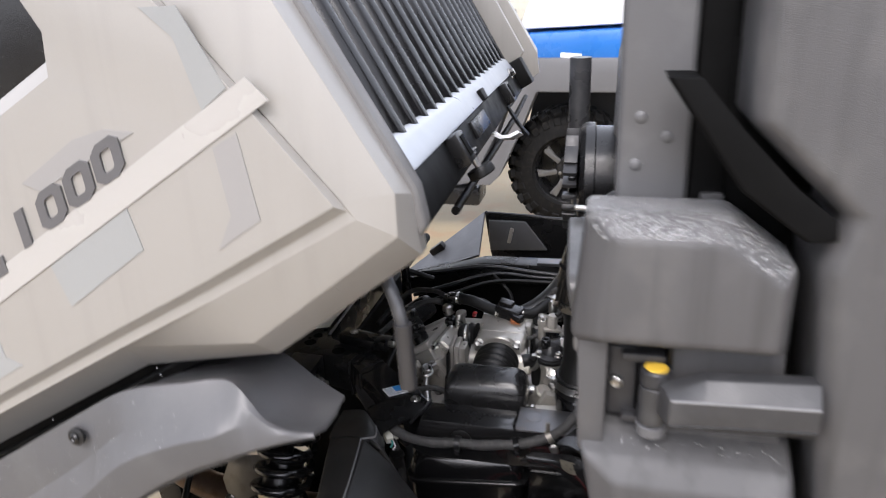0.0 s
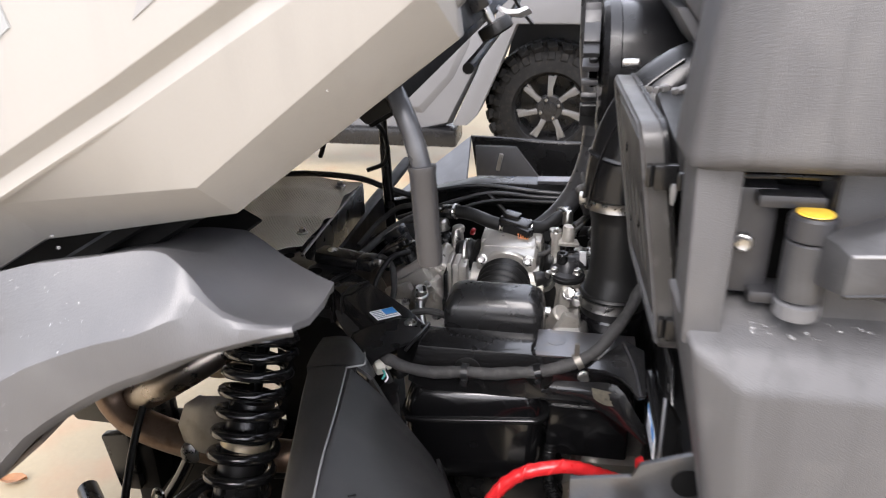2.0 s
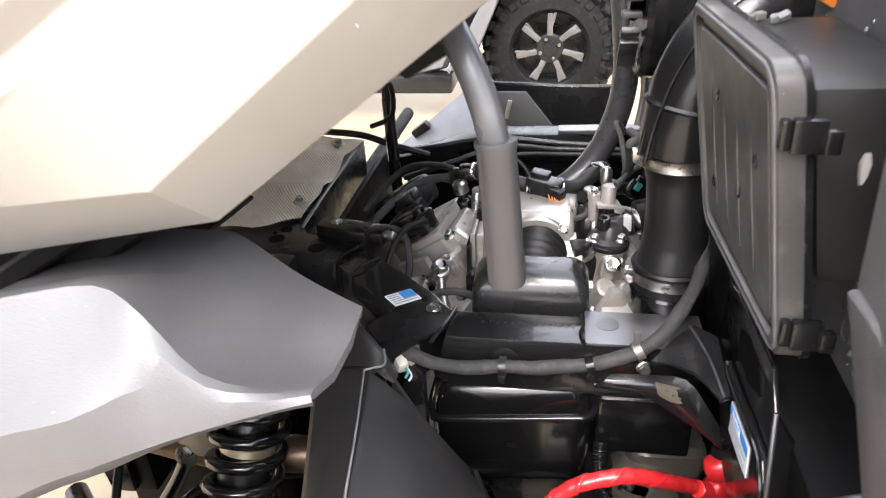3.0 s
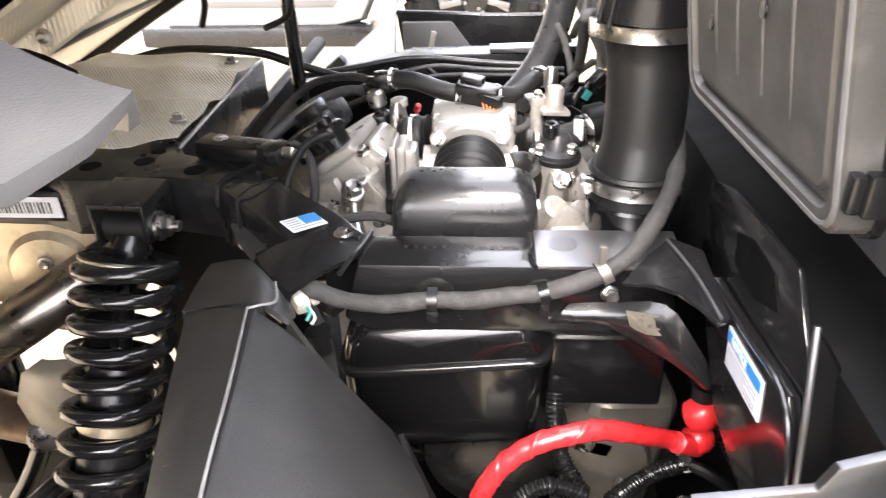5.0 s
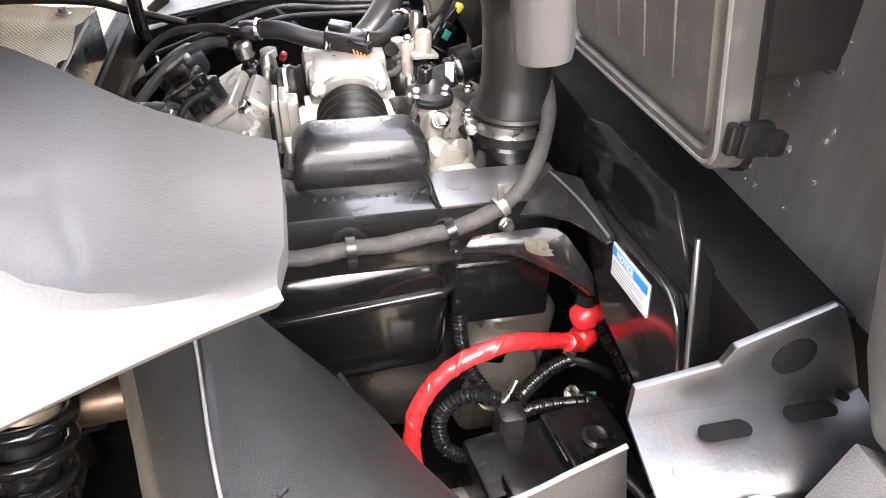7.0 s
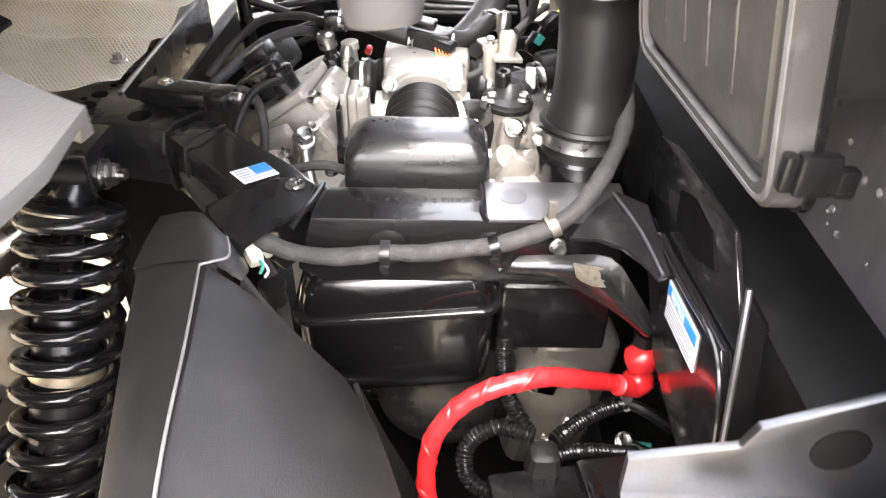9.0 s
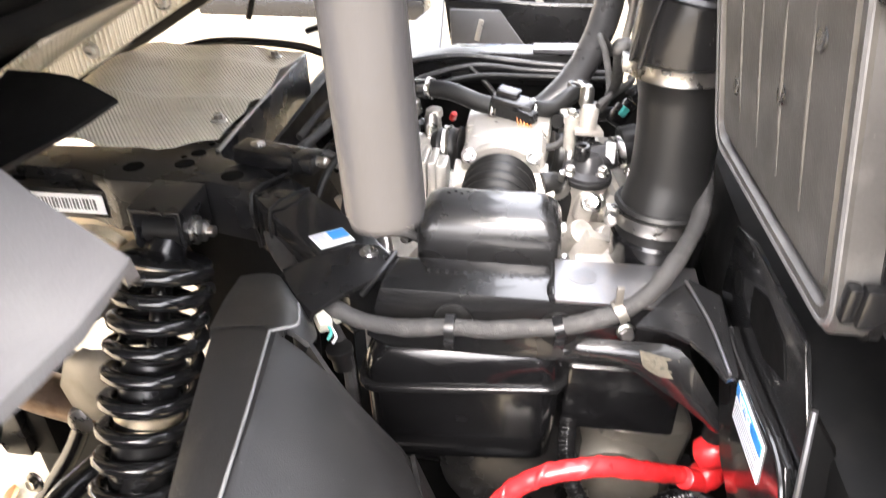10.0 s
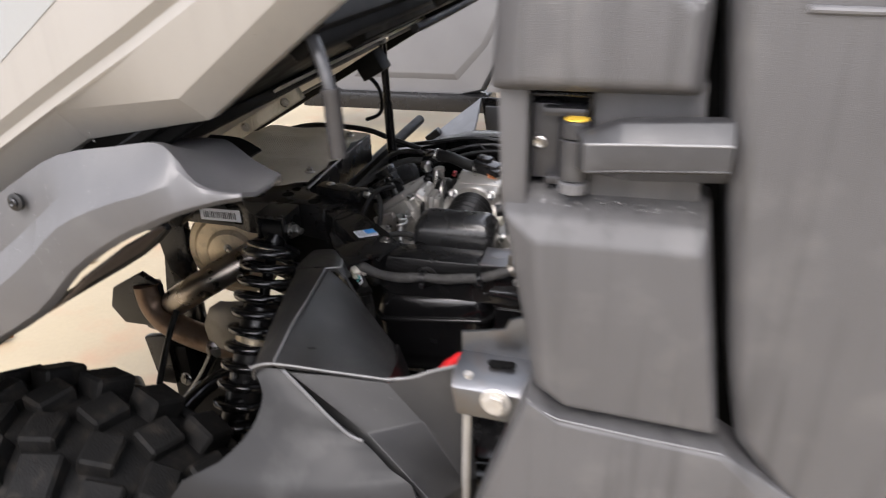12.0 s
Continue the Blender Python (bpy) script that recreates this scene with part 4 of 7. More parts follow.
part("lower_rail", box((-0.1, 0.86, 0.36), (1.2, 0.05, 0.05), 0.005), BLACK_SATIN, frame_ob)
part("skid_plate", box((0.0, 1.25, 0.285), (1.02, 1.3, 0.008), 0.002), DEEP_BLACK, frame_ob)
part("front_bulkhead", box((0.137, 1.32, 0.57), (0.008, 1.36, 0.56), 0.002), DEEP_BLACK, frame_ob)
part("side_closer", box((0.08, 0.60, 0.46), (0.12, 0.008, 0.34), 0.002), DEEP_BLACK, frame_ob)
part("rear_bulkhead", sheet([[(-0.43, 1.15, 0.73), (-0.43, 1.60, 0.73)], [(-0.44, 1.15, 0.30), (-0.44, 1.60, 0.30)]], 0.006), DEEP_BLACK, frame_ob)

# firewall side: gussets, label plate, box sill
gus = [(0.004, 0.850), (0.028, 0.884), (0.050, 0.906), (0.070, 0.880), (0.066, 0.790), (0.057, 0.786), (0.050, 0.808), (0.040, 0.828), (0.024, 0.843)]
bm = rings([[(x, y, 0.7745 + 0.18 * x + d) for x, y in gus] for d in (0.0, 0.004)])
part("upper_gusset", bevelled(bm, 0.0008, 1), BLACK_PAINT, frame_ob)
part("gusset_edge", tube([(0.046, 0.900, 0.789), (0.056, 0.845, 0.7900), (0.060, 0.790, 0.7905)], 0.0014, 8, 4), GALVANISED, frame_ob, "bright gusset edge line")
arch_top = [(-0.030, 0.874, 0.741), (0.005, 0.868, 0.748), (0.040, 0.850, 0.760), (0.060, 0.838, 0.736), (0.080, 0.838, 0.698)]
arch_low = [(-0.047, 0.872, 0.729), (0.000, 0.864, 0.730), (0.028, 0.850, 0.722), (0.052, 0.840, 0.712), (0.078, 0.840, 0.689)]
part("lower_gusset", sheet(dense([arch_top, [tuple((p + q) / 2 - (0.004 if i == 1 else 0) for i, (p, q) in enumerate(zip(a, b))) for a, b in zip(arch_top, arch_low)], arch_low], 3), 0.004), BLACK_PAINT, frame_ob, "black gusset with chipped muddy paint", 50)
part("gusset_edge", tube(arch_low, 0.0013, 8, 4), GALVANISED, frame_ob)
part("mud_patch", sheet(dense([[(0.012, 0.8580, 0.748), (0.026, 0.8500, 0.751), (0.040, 0.8440, 0.753)], [(0.014, 0.8535, 0.741), (0.028, 0.8455, 0.742), (0.041, 0.8405, 0.742)], [(0.016, 0.8530, 0.736), (0.027, 0.8450, 0.735), (0.037, 0.8410, 0.737)]], 2), 0.0012), MUD, frame_ob, "dried mud on chipped paint")
lp = prism([(0.862, 0.752), (0.852, 0.784), (0.815, 0.7865), (0.760, 0.794), (0.702, 0.801), (0.672, 0.765), (0.655, 0.700), (0.716, 0.690), (0.800, 0.700)], 0.0715, 0.0785, "x", 0.0015)
lplate = part("label_plate", lp, BLACK_PAINT, frame_ob)
up_plate = part("upper_plate", prism([(0.915, 0.770), (0.915, 0.835), (0.870, 0.848), (0.820, 0.852), (0.745, 0.858), (0.690, 0.805), (0.700, 0.770)], 0.0795, 0.0835, "x", 0.0015), BLACK_PAINT, frame_ob)
part("plate_hole", lathe([(0.0095, 0), (0.0095, 0.0008), (0.008, 0.001), (0.0005, 0.0006)], (0.0794, 0.878, 0.806), (-1, 0, 0), 20), SEAL, up_plate)
part("plate_slot", prism([(0.835, 0.806), (0.842, 0.828), (0.815, 0.838), (0.770, 0.838), (0.752, 0.822), (0.790, 0.806)], 0.0782, 0.0794, "x", 0.0), SEAL, up_plate)
part("folded_edge", tube([(0.0700, 0.846, 0.7845), (0.0695, 0.815, 0.7875), (0.0690, 0.760, 0.7950), (0.0690, 0.704, 0.8010), (0.0685, 0.676, 0.772), (0.068, 0.658, 0.705)], 0.0020, 8, 4), BLACK_PAINT, frame_ob)
# notice label
nl = part("notice_label", prism([(0.799, 0.778), (0.732, 0.785), (0.727, 0.757), (0.793, 0.749)], 0.0700, 0.0712, "x", 0), PAPER, lplate, "white notice label with a blue band")
part("band", prism([(0.798, 0.776), (0.733, 0.783), (0.7315, 0.7755), (0.7965, 0.7685)], 0.0694, 0.0700, "x", 0), BLUE_INK, nl)
for k in range(6):
    z0 = 0.7660 - k * 0.0027
    e = 0.735 if k % 3 != 2 else 0.755
    part("print_line", prism([(0.794, z0 - 0.002), (e, z0 + 0.0045 - (0.002 if e > 0.74 else 0)), (e, z0 + 0.0035 - (0.002 if e > 0.74 else 0)), (0.794, z0 - 0.003)], 0.0697, 0.0701, "x", 0), GREY_INK, nl)
nm = Matrix(((0, 0, -1, 0.0692), (-0.995, 0.10, 0, 0.788), (0.10, 0.995, 0, 0.7706), (0, 0, 0, 1)))
lettering("NOTICE", 0.0085, nm, PAPER, nl, depth=0.0002)
# box sill and triangular web under the cab wall
part("sill_box", prism([(0.082, 0.738), (0.082, 0.835), (0.125, 0.850), (0.30, 0.850), (0.30, 0.640), (0.15, 0.640)], 0.612, 2.0, "y", 0.004), DEEP_BLACK, frame_ob)
web = rings([[(0.070, 0.690, 0.856), (0.066, 0.655, 0.760), (0.120, 0.655, 0.760), (0.108, 0.668, 0.800)], [(0.072, 0.696, 0.856), (0.068, 0.661, 0.760), (0.122, 0.661, 0.760), (0.110, 0.674, 0.800)]])
part("web", bevelled(web, 0.001, 1), DEEP_BLACK, frame_ob)
part("web_edge", tube([(0.070, 0.690, 0.858), (0.066, 0.656, 0.764), (0.064, 0.645, 0.72)], 0.002, 8), GALVANISED, frame_ob)
part("far_rail", prism([(-0.47, 0.690), (-0.40, 0.705), (-0.23, 0.752), (0.05, 0.757), (0.05, 0.70), (-0.22, 0.70), (-0.40, 0.66), (-0.47, 0.65)], 1.575, 1.63, "y", 0.004), BLACK_SATIN, frame_ob)
part("far_rail_cap", prism([(-0.10, 0.758), (-0.10, 0.765), (0.05, 0.769), (0.05, 0.757)], 1.566, 1.60, "y", 0.002), GALVANISED, frame_ob, "bright edge of the far rail")
part("far_inner_plate", prism([(-0.40, 0.30), (-0.40, 0.655), (-0.225, 0.70), (0.13, 0.70), (0.13, 0.30)], 1.585, 1.60, "y", 0.003), DEEP_BLACK, frame_ob)
part("rear_cross_tube", tube([(-0.46, 1.12, 0.690), (-0.46, 1.3, 0.695), (-0.46, 1.9, 0.69)], 0.014, 12), DEEP_BLACK, frame_ob)

# bolted strap bracket at the arm's end
strap = thing("support_bracket", "black folded strap bracket with a zinc flange bolt", "bracket", (-0.25, 0.89, 0.76))
sb = [[(-0.303, 0.895, 0.742), (-0.287, 0.868, 0.740), (-0.262, 0.845, 0.738)], [(-0.296, 0.905, 0.766), (-0.280, 0.878, 0.766), (-0.254, 0.852, 0.764)],
      [(-0.262, 0.938, 0.768), (-0.246, 0.915, 0.768), (-0.224, 0.890, 0.767)], [(-0.240, 0.962, 0.765), (-0.216, 0.942, 0.764), (-0.205, 0.915, 0.763)], [(-0.226, 0.962, 0.764), (-0.206, 0.945, 0.763), (-0.200, 0.925, 0.762)]]
part("plate", sheet(dense(sb, 2), 0.004), BLACK_SATIN, strap, smooth=30)
part("flange", sheet([[(-0.297, 0.906, 0.767), (-0.262, 0.939, 0.769)], [(-0.299, 0.909, 0.742), (-0.264, 0.942, 0.744)]], 0.003), BLACK_SATIN, strap)
bolt((-0.227, 0.942, 0.767), (0, 0, 1), strap, 0.0055, 0.0088, 0.006)


# ---- rear shock absorber ----
shock = thing("shock_absorber", "black coil-over rear shock absorber", "shock absorber", (-0.52, 0.95, 0.26))
sp0, sp1 = Vector((-0.453, 0.975, 0.714)), Vector((-0.515, 0.795, 0.300))
ax = (sp1 - sp0).normalized()
sx = ax.cross(Vector((0, 1, 0))).normalized()
sy = ax.cross(sx)
turns, pts = 13.5, []
L0 = (sp1 - sp0).length
for k in range(int(turns * 16) + 1):
    q = k / (turns * 16)
    h = L0 * (0.72 * q + 0.28 * q ** 2) if q < 1 else L0
    a = 2 * math.pi * turns * q
    pts.append(sp0 + ax * h + (sx * math.cos(a) + sy * math.sin(a)) * 0.0445)
part("coil_spring", tube(pts, 0.0086, 10, 1), BLACK_PAINT, shock, "glossy black coil spring", 60)
part("damper_body", lathe([(0.010, -0.02), (0.010, 0.10), (0.031, 0.102), (0.033, 0.11), (0.033, L0 - 0.01), (0.02, L0)], sp0, ax, 28), BLACK_SATIN, shock)
part("spring_seat", lathe([(0.018, -0.010), (0.036, -0.009), (0.0455, -0.006), (0.0455, -0.0035), (0.020, -0.002)], sp0, ax, 36), BLACK_SATIN, shock)
part("seat_ring", lathe([(0.0455, -0.0042), (0.0466, -0.0035), (0.0466, -0.0015), (0.040, -0.001)], sp0, ax, 36), BRASS, shock, "thin yellow zinc ring")
part("spacer_ring", lathe([(0.030, 0.0), (0.0355, 0.002), (0.0355, 0.012), (0.030, 0.014)], sp0 + ax * 0.158, ax, 28), BRASS, shock, "yellow zinc ring")
part("upper_eye", lathe([(0.010, -0.021), (0.018, -0.021), (0.018, 0.021), (0.010, 0.021)], (-0.451, 0.996, 0.745), (1, 0, 0), 24), RUBBER, shock)
part("eye_neck", lathe([(0.016, 0), (0.02, 0.02), (0.016, 0.03)], (-0.451, 0.990, 0.738), ax, 18), BLACK_SATIN, shock)
nut = join(lathe([(0.015, 0), (0.015, 0.003), (0.012, 0.0035)], (-0.4235, 0.996, 0.744), (1, 0, 0), 24), lathe([(0.0105, 0.003), (0.0115, 0.005), (0.0115, 0.012), (0.009, 0.014), (0.004, 0.014)], (-0.4235, 0.996, 0.744), (1, 0, 0), 6),
           lathe([(0.006, 0.012), (0.006, 0.021), (0.004, 0.022)], (-0.4235, 0.996, 0.744), (1, 0, 0), 14))
part("nut", nut, STEEL, shock, "bright zinc nut and washer", 25)


# ---- exhaust ----
exhaust = thing("exhaust", "heat-tinted exhaust pipe and round silencer end", "exhaust", (-0.7, 1.05, 0.45))
part("silencer_end", lathe([(0.02, 0.0), (0.045, 0.004), (0.052, 0.012), (0.075, 0.014), (0.082, 0.02), (0.092, 0.02), (0.096, 0.026), (0.096, 0.40), (0.05, 0.41)], (-0.592, 1.046, 0.650), (-0.10, 1.0, 0.0), 48), BRASS, exhaust, "straw-coloured silencer end cap")
part("end_bolt", bolt_mesh((-0.591, 1.044, 0.668), (0, -1, 0), 0.006, 0.009), STEEL, exhaust)
part("end_bolt", bolt_mesh((-0.640, 1.062, 0.605), (0, -1, 0), 0.006, 0.009), STEEL, exhaust)
part("pipe", tube([(-0.48, 1.06, 0.690), (-0.540, 1.00, 0.665), (-0.585, 0.975, 0.640), (-0.640, 0.97, 0.605), (-0.70, 1.00, 0.560), (-0.72, 1.05, 0.54)], 0.0275, 22, 6), PIPE_STEEL, exhaust, "bare steel exhaust pipe")
part("lower_pipe", tube([(-0.75, 0.99, 0.60), (-0.74, 0.985, 0.555), (-0.70, 0.975, 0.525), (-0.63, 0.97, 0.505), (-0.52, 0.97, 0.49), (-0.3, 1.02, 0.46)], 0.0265, 20, 6), RUST_PIPE, exhaust, "rust-tinted lower exhaust pipe")
guard_cover = sheet([[(-0.563, 0.955, 0.606), (-0.552, 0.950, 0.608), (-0.492, 0.945, 0.620)], [(-0.588, 0.950, 0.590), (-0.556, 0.938, 0.586), (-0.490, 0.936, 0.596)], [(-0.606, 0.950, 0.550), (-0.566, 0.936, 0.545), (-0.500, 0.934, 0.550)], [(-0.602, 0.952, 0.512), (-0.568, 0.938, 0.512), (-0.505, 0.936, 0.512)], [(-0.596, 0.965, 0.500), (-0.566, 0.955, 0.498), (-0.505, 0.950, 0.498)]], 0.003, 0.002)
part("pipe_cover", guard_cover, DULL_METAL, exhaust, "dull formed heat cover over the pipe", 40)
bolt((-0.520, 0.933, 0.545), (0, -1, 0.1), exhaust)
part("bracket", prism([(-0.845, 0.540), (-0.83, 0.585), (-0.76, 0.625), (-0.72, 0.60), (-0.72, 0.52), (-0.76, 0.505), (-0.82, 0.505)], 0.985, 1.0, "y", 0.004), BLACK_SATIN, exhaust)

heat = thing("heat_shield", "embossed silvery heat shield sheet", "heat shield", (-0.6, 1.3, 0.76))
h_rows = []
for i in range(21):
    row = []
    for j in range(17):
        x = -0.447 - 0.335 * j / 16
        front_y = 1.088 + 0.045 * math.exp(-j * 0.45) + 0.006 * math.sin(j * 1.9)
        y = front_y + (1.455 - front_y) * i / 20
        fold = 0.010 * math.exp(-((y - 1.235 - 0.10 * (x + 0.45)) / 0.014) ** 2) + 0.007 * math.exp(-((y - 1.36 + 0.05 * (x + 0.45)) / 0.02) ** 2)
        z = 0.7835 + fold + 0.0035 * math.sin(x * 38 + y * 11) * min(1, j / 4) + 0.008 * min(1, j / 8) - 0.05 * max(0, (j - 11) / 5) ** 1.5
        row.append((x + 0.004 * math.sin(y * 31), y, z))
    h_rows.append(row)
part("sheet", sheet(h_rows, 0.0012), SHIELD, heat, smooth=60)
for at in ((-0.466, 1.178, 0.786), (-0.478, 1.418, 0.787)):
    bolt(at, (0, 0, 1), heat, 0.006, 0.010, 0.009)

# ---- rear suspension links ----
links = thing("suspension_arm", "black tubular rear suspension arm", "suspension arm", (-0.62, 0.95, 0.3))
part("link_rod", tube([(-0.590, 0.955, 0.505), (-0.63, 0.945, 0.43), (-0.70, 0.92, 0.33)], 0.011, 14, 4), BLACK_PAINT, links)
part("upper_arm", tube([(-0.43, 1.00, 0.46), (-0.56, 0.90, 0.47), (-0.60, 0.74, 0.43), (-0.58, 0.66, 0.40)], 0.016, 14, 5), BLACK_PAINT, links)
part("lower_arm", tube([(-0.30, 1.00, 0.33), (-0.48, 0.88, 0.32), (-0.56, 0.72, 0.29), (-0.57, 0.66, 0.28)], 0.018, 14, 5), BLACK_SATIN, links)
part("lower_arm", tube([(-0.85, 1.00, 0.34), (-0.70, 0.86, 0.32), (-0.60, 0.72, 0.29), (-0.57, 0.66, 0.28)], 0.018, 14, 5), BLACK_SATIN, links)
part("ball_joint", lathe([(0.008, -0.02), (0.018, -0.016), (0.020, 0.0), (0.016, 0.014), (0.006, 0.018)], (-0.592, 0.952, 0.500), (0.3, -1, 0.2), 20), STEEL, links)
part("knuckle", box((-0.57, 0.68, 0.36), (0.09, 0.07, 0.20), 0.02, (0, 6, 8), 3), BLACK_SATIN, links)
part("arm_bushing", lathe([(0.012, -0.03), (0.026, -0.03), (0.026, 0.03), (0.012, 0.03)], (-0.47, 0.99, 0.46), (1, 0.2, 0), 22), RUBBER, links)
bolt((-0.505, 0.955, 0.462), (-0.2, -1, 0), links, 0.008, 0.012, 0.008)
bolt((-0.60, 0.86, 0.49), (-0.2, -1, 0.3), links, 0.008, 0.012, 0.008)
# plain black blocks filling in behind the arms
part("arm_mount", join(box((-0.64, 1.075, 0.285), (0.30, 0.050, 0.36), 0.012), box((-0.735, 1.035, 0.40), (0.06, 0.06, 0.10), 0.008)), DEEP_BLACK, links, "plain black blocks behind the suspension arms")
part("brake_hose", tube([(-0.66, 1.02, 0.62), (-0.67, 0.95, 0.56), (-0.65, 0.86, 0.50), (-0.61, 0.76, 0.45)], 0.006, 10, 6), RUBBER, links, smooth=60)


# ---- engine ----
engine = thing("engine", "pale cast-aluminium V-twin engine with black rubber boots", "engine", (-0.1, 1.15, 0.3))
part("crankcase", join(box((-0.11, 1.20, 0.58), (0.30, 0.40, 0.24), 0.03, segments=3), box((-0.10, 1.04, 0.60), (0.24, 0.10, 0.20), 0.025), box((0.0, 1.05, 0.66), (0.07, 0.10, 0.10), 0.02)), ALUMINIUM, engine, "cast crankcase")
# left cylinder, leaning back
LEAN = (0, -34, -8)
part("cylinder", join(box((-0.238, 1.145, 0.730), (0.062, 0.10, 0.085), 0.012, LEAN, 3), box((-0.262, 1.190, 0.720), (0.10, 0.10, 0.09), 0.016, (0, -34, -20), 3)), ALUMINIUM, engine, "cast left cylinder")
part("cylinder_head", join(box((-0.262, 1.135, 0.770), (0.064, 0.090, 0.013), 0.005, LEAN, 3), box((-0.250, 1.135, 0.753), (0.050, 0.078, 0.030), 0.008, LEAN, 3), box((-0.215, 1.150, 0.760), (0.030, 0.070, 0.050), 0.010, (0, -55, -8), 3)), ALU_PALE, engine)
part("coil_pack", join(box((-0.292, 1.135, 0.783), (0.038, 0.066, 0.032), 0.006, LEAN, 3), box((-0.286, 1.112, 0.797), (0.022, 0.020, 0.018), 0.004, LEAN), box((-0.300, 1.165, 0.800), (0.030, 0.030, 0.020), 0.004, LEAN)), BLACK_PLASTIC, engine, "black stepped ignition cover")
part("sensor_cap", join(lathe([(0.0155, 0.0), (0.0155, 0.024), (0.0165, 0.025), (0.0165, 0.031), (0.013, 0.033), (0.003, 0.033)], (-0.259, 1.112, 0.776), (-0.42, 0.05, 0.9), 24), lathe([(0.007, 0.03), (0.007, 0.040), (0.004, 0.041)], (-0.259, 1.112, 0.776), (-0.42, 0.05, 0.9), 12)), BLACK_PLASTIC, engine, "black cylindrical sensor cap")
bolt((-0.232, 1.100, 0.779), (-0.4, -0.3, 0.85), engine, 0.0058, 0.0085, 0.008)
part("bored_boss", join(lathe([(0.0145, -0.055), (0.0150, -0.006), (0.0125, -0.001), (0.006, 0.001), (0.001, 0.001)], (-0.231, 1.105, 0.757), (-0.05, -0.1, 1), 24), lathe([(0.006, 0.004), (0.0062, 0.014), (0.0100, 0.0145), (0.0105, 0.010), (0.0105, -0.01)], (-0.231, 1.103, 0.729), (0.75, -0.6, 0.1), 20)), ALUMINIUM, engine, "cast boss with a threaded bore")
part("casting_web", box((-0.215, 1.120, 0.728), (0.006, 0.060, 0.060), 0.002, (0, -38, 0)), ALUMINIUM, engine)
part("head_cover", box((-0.335, 1.30, 0.735), (0.06, 0.12, 0.05), 0.02, (0, -35, -20), 3), BLACK_SATIN, engine)
# right cylinder and water outlet
part("cylinder", box((0.010, 1.20, 0.665), (0.11, 0.16, 0.15), 0.016, (0, 30, 8)), ALUMINIUM, engine)
part("cylinder_head", join(box((0.018, 1.165, 0.715), (0.075, 0.10, 0.05), 0.008, (0, 22, 8)), box((-0.010, 1.075, 0.690), (0.055, 0.055, 0.07), 0.012, (0, 14, 20))), ALU_PALE, engine)
part("water_outlet", join(lathe([(0.020, -0.070), (0.021, -0.020), (0.0255, -0.008), (0.026, -0.003)], (-0.027, 1.110, 0.774), (0.06, -0.05, 1), 28), box((-0.027, 1.090, 0.748), (0.020, 0.020, 0.034), 0.006, (0, 8, 12), 3)), ALUMINIUM, engine, "cast thermostat housing")
part("outlet_gasket", lathe([(0.026, -0.005), (0.0275, -0.004), (0.0275, 0.001), (0.026, 0.002)], (-0.027, 1.110, 0.774), (0.06, -0.05, 1), 28), RUBBER, engine)
part("outlet_neck", join(lathe([(0.0255, 0.001), (0.0255, 0.006), (0.018, 0.010), (0.015, 0.020), (0.010, 0.025), (0.002, 0.026)], (-0.027, 1.110, 0.774), (0.06, -0.05, 1), 28), lathe([(0.0135, 0.0), (0.0135, 0.030), (0.015, 0.031), (0.015, 0.035)], (-0.030, 1.118, 0.787), (0.9, 0.3, 0.12), 22)), GREY_TUBE, engine, "dark coated hose neck")
for at in ((-0.045, 1.098, 0.781), (-0.012, 1.098, 0.782), (-0.022, 1.132, 0.783)):
    bolt(at, (0.05, -0.1, 1), engine, 0.0058, 0.0082, 0.008)
for at in ((-0.005, 1.158, 0.770), (0.014, 1.092, 0.757), (-0.012, 1.062, 0.722), (0.030, 1.10, 0.742)):
    bolt(at, (0.05, -0.15, 1), engine, 0.0055, 0.008, 0.008)
part("drain_plug", bolt_mesh((-0.021, 1.080, 0.757), (0.1, -0.8, 0.6), 0.009, 0.011, 0.008), STEEL, engine)
for at, r in (((-0.030, 1.035, 0.748), 0.0135), ((-0.004, 1.035, 0.745), 0.012), ((-0.012, 1.000, 0.715), 0.011)):
    part("boss", lathe([(r, -0.05), (r, 0.0), (r * 0.8, 0.003), (r * 0.3, 0.002)], at, (0.45, -0.5, 0.8), 16), ALUMINIUM, engine)
part("casting_rib", box((-0.020, 1.030, 0.705), (0.06, 0.014, 0.09), 0.004, (10, 25, 20)), ALUMINIUM, engine)
part("casting_rib", box((-0.004, 1.040, 0.705), (0.012, 0.06, 0.08), 0.004, (10, 25, -30)), ALUMINIUM, engine)
part("casting_rib", box((-0.028, 0.985, 0.715), (0.035, 0.03, 0.05), 0.006, (5, 5, 10)), ALUMINIUM, engine)
part("terminal_block", box((-0.020, 0.975, 0.735), (0.042, 0.026, 0.04), 0.008, (0, 0, 6), 3), ALUMINIUM, engine)
# throttle body, boots, bellows
tb = part("throttle_body", join(box((-0.116, 1.135, 0.768), (0.090, 0.070, 0.064), 0.012, segments=3), lathe([(0.044, 0.0), (0.046, 0.002), (0.046, 0.010), (0.040, 0.012)], (-0.118, 1.098, 0.763), (0, 1, 0), 36),
          lathe([(0.024, 0), (0.024, 0.10), (0.018, 0.101)], (-0.168, 1.11, 0.758), (1, 0, 0), 20), box((-0.116, 1.165, 0.794), (0.078, 0.055, 0.016), 0.005), box((-0.116, 1.20, 0.775), (0.10, 0.06, 0.05), 0.012)), ALU_PALE, engine, "machined throttle body")
